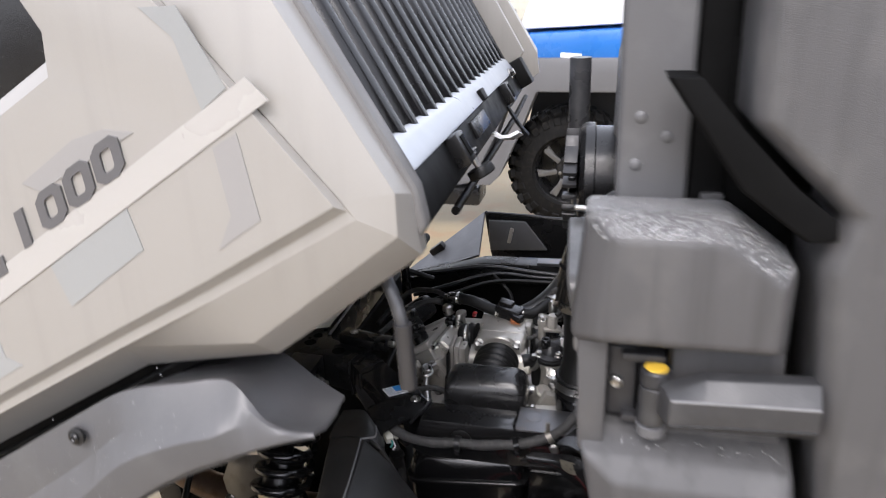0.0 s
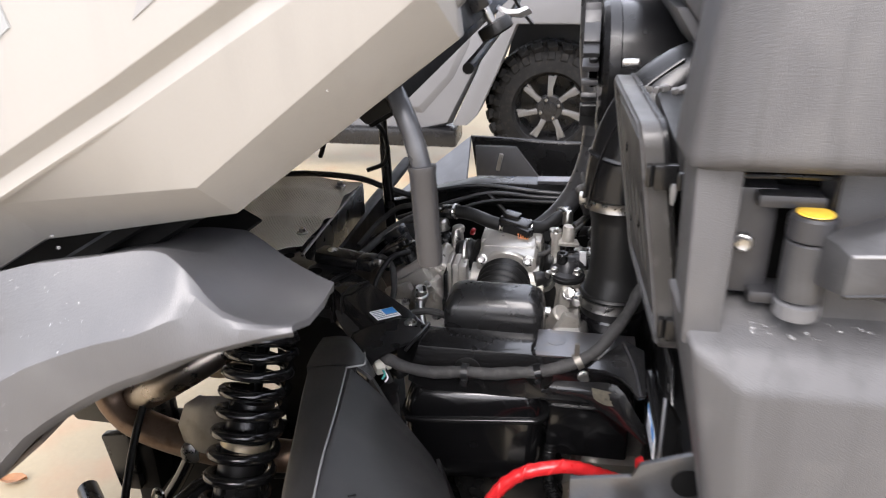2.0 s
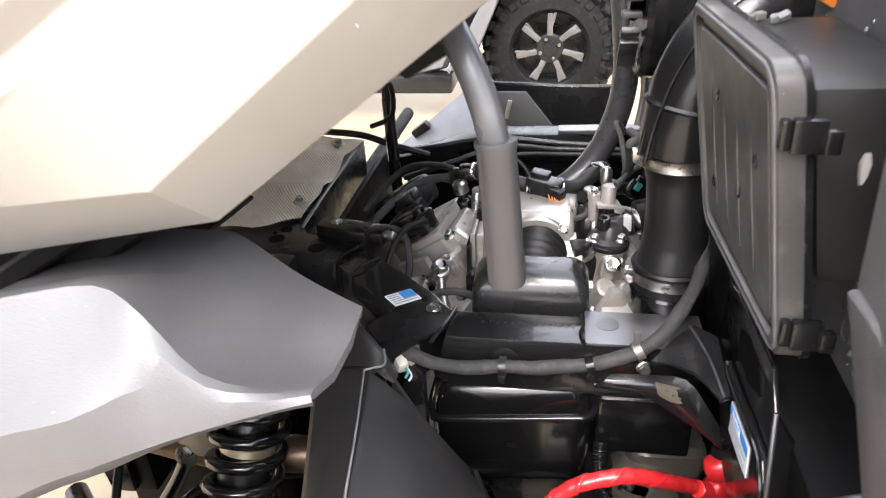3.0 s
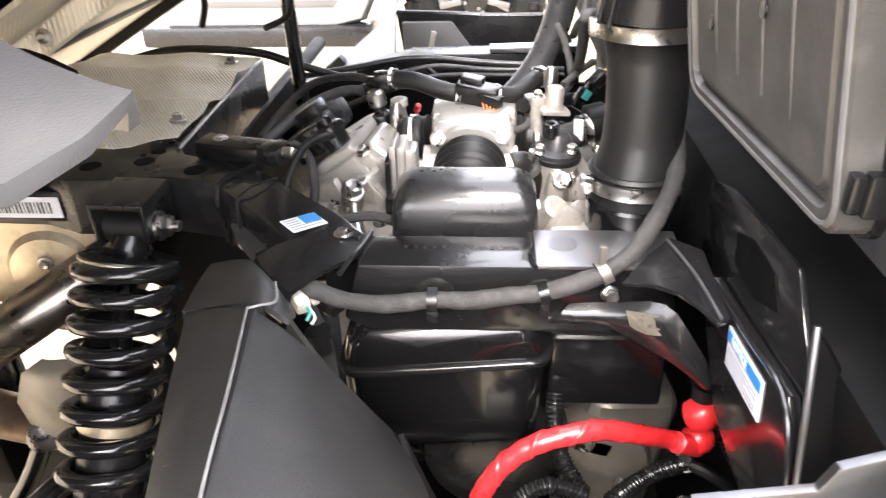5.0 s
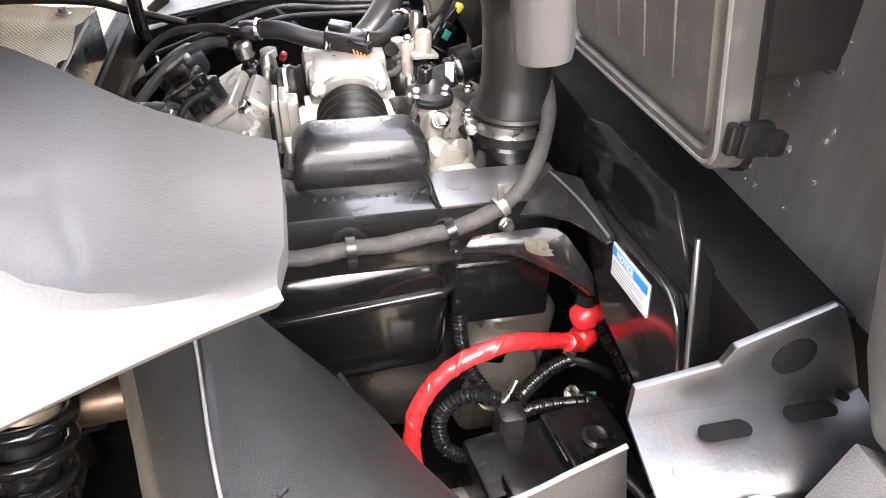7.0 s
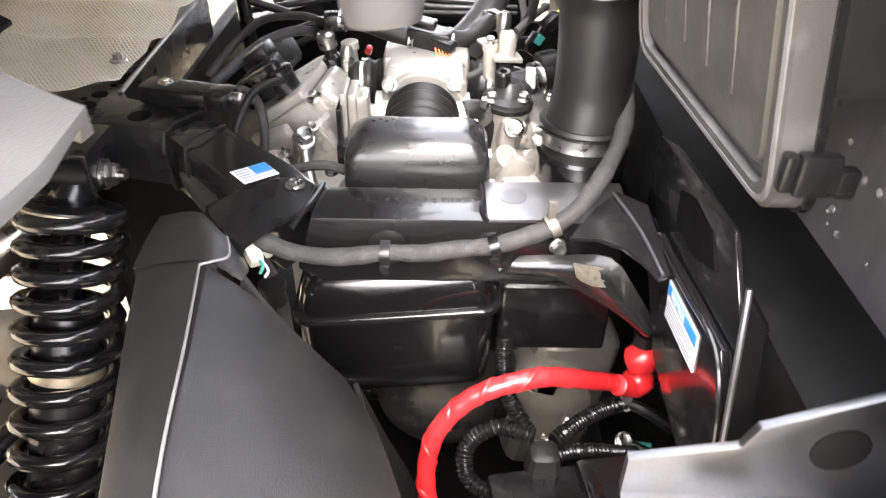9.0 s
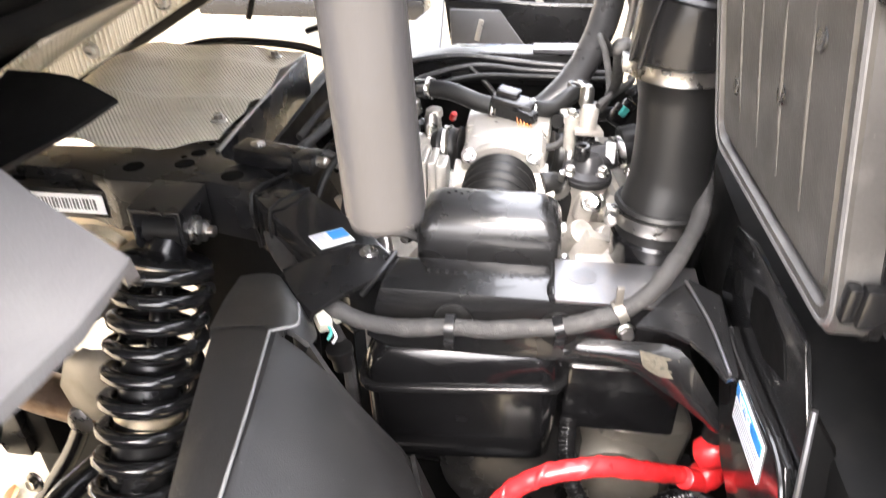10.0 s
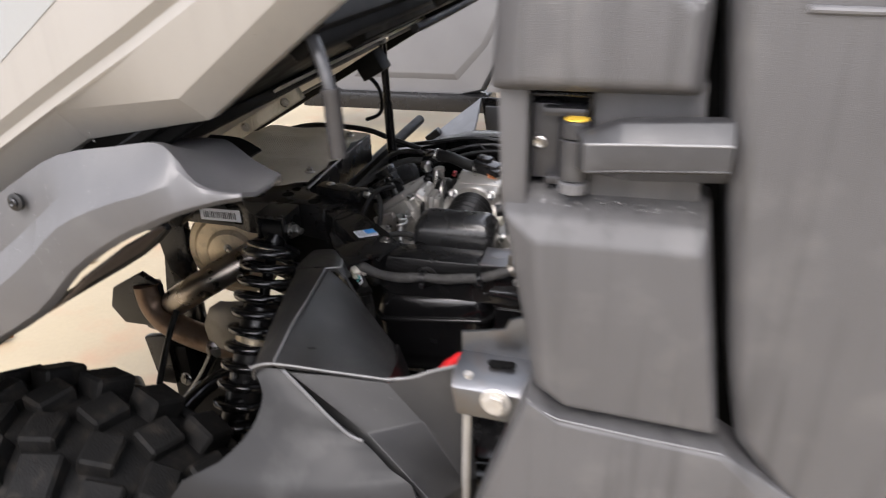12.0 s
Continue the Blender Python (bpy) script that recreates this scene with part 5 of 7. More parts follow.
for at in ((-0.152, 1.097, 0.796), (-0.084, 1.100, 0.796), (-0.152, 1.097, 0.73), (-0.084, 1.097, 0.73)):
    bolt(at, (0, -1, 0.35), tb, 0.006, 0.0085, 0.008)
part("sensor", join(box((-0.200, 1.106, 0.767), (0.007, 0.044, 0.050), 0.002), box((-0.191, 1.106, 0.767), (0.009, 0.040, 0.046), 0.002), box((-0.182, 1.106, 0.766), (0.014, 0.030, 0.038), 0.004)), ALU_PALE, tb, "silver throttle sensor housing")
part("sensor_plug", join(box((-0.204, 1.090, 0.752), (0.006, 0.034, 0.054), 0.002), box((-0.200, 1.070, 0.728), (0.014, 0.020, 0.030), 0.003)), BLACK_PLASTIC, tb)
part("idle_stub", lathe([(0.010, 0), (0.0115, 0.002), (0.0115, 0.018), (0.009, 0.02), (0.002, 0.018)], (-0.078, 1.090, 0.757), (1, -0.15, 0), 20), CREAM_PLASTIC, tb)
part("bellows", tube([(-0.118, 1.105, 0.764), (-0.118, 1.075, 0.764), (-0.119, 1.045, 0.762), (-0.119, 1.010, 0.760)], 0.0385, 36, 8, profile=(lambda s: 0.96 + 0.07 * math.cos(2 * math.pi * s / 0.0165), 0.0016)), RUBBER, engine, "ribbed black rubber intake bellows", 60)
for x0, d in ((-0.166, -1), (-0.066, 1)):
    part("intake_boot", tube([(x0, 1.165, 0.772), (x0 + d * 0.014, 1.167, 0.770), (x0 + d * 0.030, 1.170, 0.766)], 0.0240, 24, 6, profile=(lambda s: 1.0 + 0.05 * math.cos(2 * math.pi * s / 0.012), 0.0016)), RUBBER, engine, smooth=60)
    clamp((x0 + d * 0.016, 1.1675, 0.7695), (d, 0.08, -0.12), 0.0250, engine, 0.007)
# injectors and fuel line
for x, y, z, lean in ((-0.222, 1.205, 0.765, -0.25), (-0.030, 1.215, 0.765, 0.25)):
    inj = part("injector", join(lathe([(0.009, -0.03), (0.009, 0.0), (0.012, 0.004), (0.012, 0.020), (0.008, 0.024), (0.008, 0.034)], (x, y, z), (lean, 0, 1), 18), box((x + lean * 0.02, y - 0.012, z + 0.014), (0.014, 0.020, 0.018), 0.002)), BLACK_PLASTIC, engine)
    part("fuel_cup", lathe([(0.008, 0.030), (0.011, 0.032), (0.011, 0.046), (0.008, 0.050), (0.003, 0.050)], (x, y, z), (lean, 0, 1), 16), STEEL, inj)
    part("standoff", lathe([(0.007, -0.02), (0.007, 0.028), (0.010, 0.030), (0.010, 0.038), (0.006, 0.040), (0.002, 0.040)], (x + 0.022 * (1 if lean < 0 else -1), y - 0.012, z + 0.004), (lean * 0.4, 0, 1), 14), ALU_PALE, inj)
part("fuel_rail_end", box((-0.222, 1.218, 0.822), (0.026, 0.022, 0.020), 0.005), BLACK_PLASTIC, engine)
part("fuel_rail_end", box((-0.036, 1.245, 0.818), (0.026, 0.022, 0.020), 0.005, (0, 0, 20)), BLACK_PLASTIC, engine)
for pts in ([(-0.212, 1.218, 0.823), (-0.185, 1.212, 0.822), (-0.155, 1.204, 0.814), (-0.132, 1.200, 0.810)], [(-0.092, 1.205, 0.808), (-0.070, 1.212, 0.805), (-0.050, 1.228, 0.814), (-0.038, 1.242, 0.818)]):
    part("fuel_hose", tube(pts, 0.0105, 16, 6), RUBBER, engine, "black rubber fuel hose", 60)
    clamp(pts[0], Vector(pts[1]) - Vector(pts[0]), 0.0108, engine, 0.006)
    clamp(pts[-1], Vector(pts[-1]) - Vector(pts[-2]), 0.0108, engine, 0.006)
plug = part("wire_connector", join(box((-0.112, 1.198, 0.812), (0.050, 0.030, 0.022), 0.003, (0, 8, -14)), box((-0.118, 1.206, 0.825), (0.026, 0.020, 0.010), 0.002, (0, 8, -14)), box((-0.098, 1.182, 0.806), (0.028, 0.016, 0.020), 0.002, (0, 8, -30))), BLACK_PLASTIC, engine, "black plug with orange wires")
for k in range(5):
    part("wire", tube([(-0.106 + 0.004 * k, 1.180, 0.808), (-0.104 + 0.0035 * k, 1.170, 0.803), (-0.096 + 0.0018 * k, 1.160, 0.795 + 0.001 * k), (-0.088, 1.156, 0.790)], 0.0010, 6, 4), COPPER if k != 3 else ORANGE, plug)
part("loom", tube([(-0.092, 1.158, 0.791), (-0.078, 1.145, 0.787), (-0.058, 1.150, 0.790), (-0.035, 1.175, 0.803), (-0.012, 1.205, 0.812), (0.0, 1.25, 0.815), (-0.004, 1.31, 0.84), (-0.01, 1.36, 0.85), (0.01, 1.40, 0.82)], 0.0042, 10, 6), HARNESS, engine)
part("water_hose", tube([(-0.004, 1.128, 0.790), (0.014, 1.134, 0.793), (0.036, 1.145, 0.797), (0.065, 1.165, 0.797), (0.11, 1.20, 0.79)], 0.0158, 18, 6), RUBBER, engine, smooth=60)
clamp((0.004, 1.131, 0.7915), (0.9, 0.3, 0.12), 0.0162, engine, 0.009)
part("vent_hose", tube([(-0.073, 1.090, 0.770), (-0.062, 1.094, 0.770), (-0.053, 1.100, 0.762), (-0.048, 1.105, 0.745), (-0.046, 1.11, 0.72)], 0.0125, 16, 6), RUBBER, engine, smooth=60)
clamp((-0.055, 1.098, 0.765), (0.7, 0.4, -0.7), 0.0128, engine, 0.008)
part("clamp_lug", box((-0.054, 1.088, 0.781), (0.007, 0.006, 0.016), 0.002, (20, 10, 0)), STEEL, engine)
part("stub_pipe", lathe([(0.007, -0.02), (0.007, 0.006), (0.0085, 0.008), (0.0085, 0.016), (0.003, 0.017)], (-0.062, 1.045, 0.742), (1, 0, 0.05), 14), STEEL, engine)
# banjo pipe and bolts at the left front
part("banjo", join(bolt_mesh((-0.239, 1.057, 0.752), (0.2, -0.3, 1), 0.010, 0.013, 0.012), lathe([(0.012, -0.012), (0.012, 0.0), (0.008, 0.002)], (-0.239, 1.057, 0.752), (0.2, -0.3, 1), 16)), STEEL, engine)
part("oil_pipe", tube([(-0.239, 1.055, 0.744), (-0.237, 1.040, 0.735), (-0.230, 1.022, 0.722), (-0.220, 1.005, 0.70)], 0.0075, 12, 6), STEEL, engine)
for at, r in (((-0.268, 1.040, 0.738), 0.0135), ((-0.185, 1.03, 0.722), 0.012), ((-0.235, 0.995, 0.722), 0.012), ((-0.198, 0.975, 0.728), 0.009)):
    part("boss", join(lathe([(r, -0.06), (r, 0.0), (r * 0.85, 0.003), (0.002, 0.003)], at, (-0.1, -0.3, 1), 18), bolt_mesh(at, (-0.1, -0.3, 1), 0.005, 0.008, 0.008)), ALUMINIUM, engine)
part("breather_lead", tube([(-0.262, 0.985, 0.745), (-0.235, 0.998, 0.752), (-0.210, 1.005, 0.752), (-0.186, 1.000, 0.748)], 0.005, 10, 6), HARNESS, engine)
part("flange_plate", box((-0.245, 1.02, 0.705), (0.09, 0.08, 0.02), 0.006, (6, -8, -20)), ALUMINIUM, engine)

# small leads round the left cylinder
for k, pts in enumerate(([(-0.318, 1.092, 0.786), (-0.306, 1.098, 0.788), (-0.290, 1.092, 0.775), (-0.283, 1.070, 0.745), (-0.290, 1.05, 0.715)],
                         [(-0.245, 1.240, 0.800), (-0.275, 1.245, 0.800), (-0.305, 1.225, 0.795), (-0.325, 1.18, 0.790), (-0.345, 1.12, 0.782)],
                         [(-0.235, 1.23, 0.815), (-0.27, 1.27, 0.81), (-0.33, 1.31, 0.79), (-0.37, 1.30, 0.76), (-0.39, 1.24, 0.74)])):
    lead = thing("cable", "black taped engine cable", "cable", pts[0], "leads at the left cylinder")
    part("sheath", tube(pts, 0.005 if k != 1 else 0.0062, 10, 6), HARNESS, lead, smooth=60)
    part("plug", box(pts[0], (0.016, 0.02, 0.014), 0.003, (0, 10, 30 * k)), BLACK_PLASTIC, lead)
relay = thing("solenoid", "black rectangular valve with a steel nipple", "solenoid valve", (-0.36, 1.085, 0.77))
part("body", box((-0.372, 1.092, 0.786), (0.074, 0.032, 0.020), 0.004, (0, 2, -12)), BLACK_PLASTIC, relay)
part("cap", box((-0.326, 1.084, 0.785), (0.026, 0.028, 0.020), 0.004, (0, 2, -12)), BLACK_SATIN, relay)
part("nipple", lathe([(0.006, 0), (0.006, 0.01), (0.0045, 0.012), (0.0045, 0.024), (0.002, 0.025)], (-0.314, 1.081, 0.787), (1, -0.2, 0), 12), STEEL, relay)
bolt((-0.385, 1.096, 0.796), (0, 0, 1), relay, 0.005, 0.008, 0.004)

# ---- black cover in front of the throttle ----
cover = thing("intake_cover", "satin black moulded intake cover with a rounded top", "intake cover", (-0.119, 0.99, 0.74))


def cover_ring(z, inset, front=0.957, back=1.028):
    a, b, c, d = -0.1875 + inset, -0.0510 - inset, front + inset, back - inset
    r = 0.012
    out = []
    for cx, cy, a0 in ((b - r, d - r, 0), (a + r, d - r, 90), (a + r, c + r, 180), (b - r, c + r, 270)):
        out += [(cx + r * math.cos(radians(a0 + k * 22.5)), cy + r * math.sin(radians(a0 + k * 22.5)), z) for k in range(5)]
    return out


part("shell", rings([cover_ring(0.735, 0.0), cover_ring(0.775, 0.0015), cover_ring(0.786, 0.003), cover_ring(0.795, 0.0075), cover_ring(0.8005, 0.013), cover_ring(0.803, 0.019), cover_ring(0.8035, 0.0222)]), COVER_PLASTIC, cover, smooth=45)
part("dimple", lathe([(0.0035, 0.0), (0.0033, 0.0003), (0.002, 0.0002), (0.0005, 0.0002)], (-0.094, 1.000, 0.8035), (0, 0, 1), 16), TANK_PLASTIC, cover)
for k in range(9):
    part("mould_mark", box((-0.160 + k * 0.006, 0.998 + 0.004 * (k % 2), 0.8036), (0.003, 0.002, 0.0006), 0, segments=1), TANK_PLASTIC, cover)

# ---- moulded tank under the crossmember ----
tank = thing("air_tank", "glossy black moulded plastic tank with a welded lip", "tank", (-0.137, 0.93, 0.56))


def tank_ring(z, grow, y0=0.884, y1=0.99, x0=-0.230, x1=-0.043):
    a, b, c, d = x0 - grow, x1 + grow, y0 - grow, y1 + grow
    r = 0.020
    out = []
    for cx, cy, a0 in ((b - r, d - r, 0), (a + r, d - r, 90), (a + r, c + r, 180), (b - r, c + r, 270)):
        out += [(cx + r * math.cos(radians(a0 + k * 18)), cy + r * math.sin(radians(a0 + k * 18)), z + 0.010 * (cx + 0.13) / 0.1) for k in range(6)]
    return out


part("lower_shell", rings([tank_ring(0.560, -0.012), tank_ring(0.568, -0.006), tank_ring(0.600, -0.004), tank_ring(0.660, -0.002)]), TANK_PLASTIC, tank, smooth=45)
part("lip", rings([tank_ring(0.6595, 0.0), tank_ring(0.661, 0.0035), tank_ring(0.666, 0.004), tank_ring(0.668, 0.0015)]), BLACK_PLASTIC, tank, "welded lip of the tank", 60)
part("lid", rings([tank_ring(0.667, -0.001), tank_ring(0.680, -0.002), tank_ring(0.692, -0.005), tank_ring(0.702, -0.010), tank_ring(0.708, -0.017), tank_ring(0.710, -0.026)]), TANK_PLASTIC, tank, smooth=50)
side_box = thing("fuse_box", "plain black plastic box beside the tank", "fuse box", (0.01, 0.94, 0.60))
part("shell", box((0.012, 0.945, 0.645), (0.105, 0.08, 0.08), 0.006, segments=3), TANK_PLASTIC, side_box)
part("lid", box((0.012, 0.945, 0.696), (0.109, 0.084, 0.020), 0.005, segments=3), BLACK_PLASTIC, side_box)
clutch = thing("clutch_cover", "dark grey round clutch cover below the tank", "clutch cover", (-0.09, 0.95, 0.42))
part("dome", lathe([(0.078, 0.06), (0.080, 0.03), (0.074, 0.012), (0.060, 0.004), (0.03, 0.0), (0.004, 0.0)], (-0.088, 0.915, 0.520), (0, 1, -0.12), 40), BLACK_SATIN, clutch)
part("flange", lathe([(0.086, 0.05), (0.090, 0.052), (0.090, 0.06), (0.084, 0.062)], (-0.088, 0.915, 0.520), (0, 1, -0.12), 40), BLACK_SATIN, clutch)
gear = thing("gearbox_case", "oily grey cast gearbox case", "gearbox", (0.02, 1.02, 0.35))
part("case", join(box((0.034, 1.02, 0.47), (0.10, 0.14, 0.22), 0.025, (4, 6, 10), 3), lathe([(0.05, 0), (0.055, 0.01), (0.055, 0.05)], (0.02, 0.93, 0.50), (0, 1, 0), 28)), DULL_METAL, gear)
part("clip_plate", box((0.012, 0.932, 0.525), (0.04, 0.004, 0.02), 0.002, (0, 15, 0)), STEEL, gear)
bolt((0.005, 0.930, 0.530), (0, -1, 0.3), gear, 0.006, 0.009, 0.006)
for at in ((0.050, 0.945, 0.470), (0.06, 0.95, 0.52), (0.03, 0.935, 0.445)):
    bolt(at, (0, -1, 0.3), gear, 0.005, 0.008, 0.006)
part("oil_line", tube([(-0.01, 0.92, 0.50), (0.0, 0.905, 0.475), (0.025, 0.905, 0.470), (0.045, 0.92, 0.49)], 0.006, 12, 6), STEEL, gear)


# ---- main wiring loom along the crossmember ----
harness = thing("wiring_harness", "grey-black taped wiring loom with cable ties", "wiring harness", (-0.1, 0.87, 0.74))
hp = [(-0.262, 0.885, 0.752), (-0.238, 0.872, 0.753), (-0.217, 0.868, 0.747), (-0.182, 0.868, 0.743), (-0.142, 0.868, 0.748), (-0.110, 0.868, 0.748), (-0.080, 0.868, 0.753), (-0.052, 0.868, 0.757), (-0.024, 0.870, 0.766), (-0.005, 0.874, 0.773), (0.016, 0.884, 0.785), (0.033, 0.902, 0.799), (0.048, 0.928, 0.808), (0.060, 0.955, 0.818), (0.066, 0.985, 0.835), (0.070, 1.03, 0.86)]
part("loom", tube(hp, 0.0074, 16, 6, profile=(lambda s: 1.0 + 0.035 * math.sin(s * 310) + 0.05 * math.sin(s * 83), 0.003)), HARNESS, harness, smooth=60)
for p, q in ((4, 5), (7, 8)):
    a, b = Vector(hp[p]), Vector(hp[q])
    t = part("cable_tie", lathe([(0.0092, -0.004), (0.0106, -0.004), (0.0106, 0.004), (0.0092, 0.004)], a, b - a, 20), BLACK_PLASTIC, harness)
    part("tie_head", box((a.x, a.y - 0.008, a.z - 0.010), (0.009, 0.008, 0.010), 0.002), BLACK_PLASTIC, t)
part("p_clip", join(lathe([(0.0093, -0.004), (0.0103, -0.004), (0.0103, 0.004), (0.0093, 0.004)], (-0.006, 0.874, 0.773), (0.8, 0.25, 0.4), 20), box((-0.008, 0.872, 0.789), (0.006, 0.004, 0.018), 0.001)), DULL_METAL, harness, "yellow zinc P-clip")
bolt((0.002, 0.880, 0.748), (0.1, -1, 0.2), harness, 0.0065, 0.008, 0.008)
part("connector", join(box((-0.252, 0.868, 0.746), (0.013, 0.022, 0.014), 0.004, (20, 0, 35)), box((-0.245, 0.880, 0.742), (0.010, 0.016, 0.011), 0.003, (20, 0, 35))), CREAM_PLASTIC, harness, "cream plastic connector")
part("wire", tube([(-0.246, 0.862, 0.745), (-0.241, 0.856, 0.742), (-0.243, 0.850, 0.738)], 0.0014, 6, 4), TEAL, harness)
part("wire", tube([(-0.244, 0.864, 0.742), (-0.238, 0.858, 0.736), (-0.240, 0.852, 0.733)], 0.0012, 6, 4), PAPER, harness)
part("branch", tube([(-0.25, 0.872, 0.745), (-0.245, 0.880, 0.720), (-0.238, 0.882, 0.690), (-0.236, 0.88, 0.64)], 0.006, 10, 6), HARNESS, harness)
part("grommet", lathe([(0.012, 0), (0.012, 0.006), (0.009, 0.008), (0.009, 0.022)], (-0.240, 0.868, 0.715), (0.1, 0, -1), 14), RUBBER, harness)
bl = [(-0.355, 1.03, 0.735), (-0.330, 0.985, 0.735), (-0.300, 0.95, 0.728), (-0.275, 0.91, 0.735), (-0.258, 0.885, 0.745)]
part("loom", tube(bl, 0.011, 14, 6), HARNESS, harness, smooth=60)


# ---- intake duct and hose ----
duct = thing("intake_hose", "black rubber intake hose with steel clamps", "intake hose", (0.032, 0.99, 0.70))
hz = [(0.034, 0.990, 0.775), (0.034, 0.990, 0.800), (0.036, 0.992, 0.83), (0.037, 0.995, 0.87), (0.035, 0.998, 0.91), (0.032, 1.000, 0.940)]
part("hose", tube(hz, 0.0395, 40, 6, profile=(lambda s: 1.0 - 0.13 * min(1, max(0, (s - 0.028) / 0.035)) * min(1, max(0, (0.166 - s) / 0.03)), 0.003)), HOSE, duct, smooth=60)
part("lower_duct", lathe([(0.040, -0.13), (0.041, -0.02), (0.0425, -0.012), (0.0425, -0.003), (0.039, 0.0)], (0.034, 0.990, 0.785), (0, 0, 1), 40), TANK_PLASTIC, duct)
c1 = clamp((0.034, 0.990, 0.800), (0, 0.05, 1), 0.0400, duct)
part("clamp_screw", join(box((-0.008, 0.985, 0.801), (0.014, 0.010, 0.012), 0.002), lathe([(0.005, 0), (0.006, 0.002), (0.006, 0.010), (0.003, 0.011)], (-0.010, 0.978, 0.801), (-0.2, -1, 0.0), 6)), STEEL, c1)
c2 = clamp((0.032, 0.999, 0.933), (0, 0.05, 1), 0.0400, duct)
part("clamp_screw", box((-0.010, 1.000, 0.934), (0.012, 0.016, 0.014), 0.002), STEEL, c2)
part("bead", lathe([(0.040, -0.003), (0.0425, 0.0), (0.040, 0.003)], (0.034, 0.990, 0.812), (0, 0, 1), 40), RUBBER, duct)
elbow_pts = [(0.032, 1.000, 0.940), (0.034, 1.002, 0.975), (0.044, 1.006, 1.015), (0.066, 1.012, 1.052), (0.105, 1.020, 1.080), (0.16, 1.03, 1.09)]
part("elbow", tube(elbow_pts, 0.043, 36, 6), BLACK_PLASTIC, duct, "glossy black moulded elbow", 60)
for s in (0.0, 0.5, -0.55):
    part("seam_rib", tube([Vector(p) + Vector((-0.0425 * math.cos(s) * (1 - i / 6.5), -0.043 * math.sin(s + 0.35) - 0.01 * 0, 0.043 * (i / 6.0))) for i, p in enumerate(elbow_pts[:5])], 0.0022, 8, 6), BLACK_PLASTIC, duct)
part("ring_rib", lathe([(0.043, -0.003), (0.0455, 0), (0.043, 0.003)], (0.036, 1.003, 0.988), (0.18, 0.05, 1), 36), BLACK_PLASTIC, duct)
wires_up = thing("cable", "grey wiring rising beside the intake hose", "cable", (0.0, 1.1, 0.8))
part("sheath", tube([(0.0, 1.25, 0.812), (-0.004, 1.15, 0.86), (-0.012, 1.06, 0.915), (-0.016, 1.03, 0.935), (-0.004, 1.06, 0.93), (0.0, 1.2, 0.89), (0.01, 1.35, 0.84)], 0.0055, 10, 6), HARNESS, wires_up, smooth=60)
part("plug", box((0.048, 1.365, 0.775), (0.030, 0.018, 0.016), 0.003, (0, -35, 30)), BLACK_PLASTIC, wires_up)
part("clip", box((0.062, 1.368, 0.786), (0.014, 0.012, 0.008), 0.002, (0, -35, 30)), YELLOW, wires_up, "yellow locking clip")

# ---- air filter box ----
abox = thing("air_filter_box", "black air filter box with a ribbed clipped lid", "air box", (0.06, 0.78, 0.90))


def lid_frame(x, inset, lean=0.022):
    """Rounded outline of the lid in its own plane; the lower edge stands further forward."""
    y0, y1, z0, z1 = 0.668 + inset, 0.888 - inset, 0.916 + inset, 1.112 - inset
    r = max(0.004, 0.018 - inset * 0.5)
    out = []
    for cy, cz, a0 in ((y1 - r, z1 - r, 0), (y0 + r, z1 - r, 90), (y0 + r, z0 + r, 180), (y1 - r, z0 + r, 270)):
        for k in range(6):
            yy, zz = cy + r * math.cos(radians(a0 + k * 18)), cz + r * math.sin(radians(a0 + k * 18))
            out.append((x + 0.013 + (1.112 - zz) * 0.165 - (yy - 0.67) * 0.06 , yy, zz))
    return out


lid = part("lid", rings([lid_frame(0.029, 0.0), lid_frame(0.012, 0.0), lid_frame(0.010, 0.003), lid_frame(0.010, 0.010), lid_frame(0.015, 0.012), lid_frame(0.015, 0.017), lid_frame(0.0115, 0.019), lid_frame(0.0115, 0.030)]), LID_PLASTIC, abox, "scuffed black lid with a raised rim", 40)
# lighter grey tube puts the rim's sheen into the colour
part("lid_rim", tube(lid_frame(0.0115, 0.004), 0.0024, 8, 1, closed=True, cap=False), GREY_SMOOTH, lid, "pale rim painted for its sheen")
part("lid_skirt", rings([lid_frame(0.026, -0.002), lid_frame(0.030, -0.002), lid_frame(0.030, 0.004), lid_frame(0.026, 0.004)], close=True), BLACK_PLASTIC, abox)
for k in range(4):
    y = 0.725 + 0.036 * k
    part("lid_rib", tube([(0.0255 + 0.008 - (y - 0.67) * 0.06, y, 1.07), (0.0255 + 0.016 - (y - 0.67) * 0.06, y, 1.01), (0.0255 + 0.026 - (y - 0.67) * 0.06, y, 0.955)], 0.0016, 8, 3), LID_PLASTIC, lid)
for z in (1.075, 0.945):
    xo = 0.043 + (1.112 - z) * 0.165
    lt = part("latch", box((xo - 0.004, 0.662, z), (0.018, 0.008, 0.020), 0.002), BLACK_PLASTIC, abox, "moulded side clip")
    part("catch", box((xo + 0.008, 0.659, z - 0.002), (0.009, 0.008, 0.014), 0.002), BLACK_PLASTIC, lt)
    part("pivot", box((xo - 0.016, 0.664, z), (0.006, 0.008, 0.018), 0.002), BLACK_PLASTIC, lt)
body = [(0.060, 0.690, 0.965), (0.060, 0.895, 0.965), (0.036, 0.895, 1.094), (0.036, 0.690, 1.094)]
bb = rings([[Vector(p) + Vector((d, 0.004 * d / 0.1, 0)) for p in body] for d in (0.016, 0.090)])
part("body", bevelled(bb, 0.008, 2), LINER, abox)
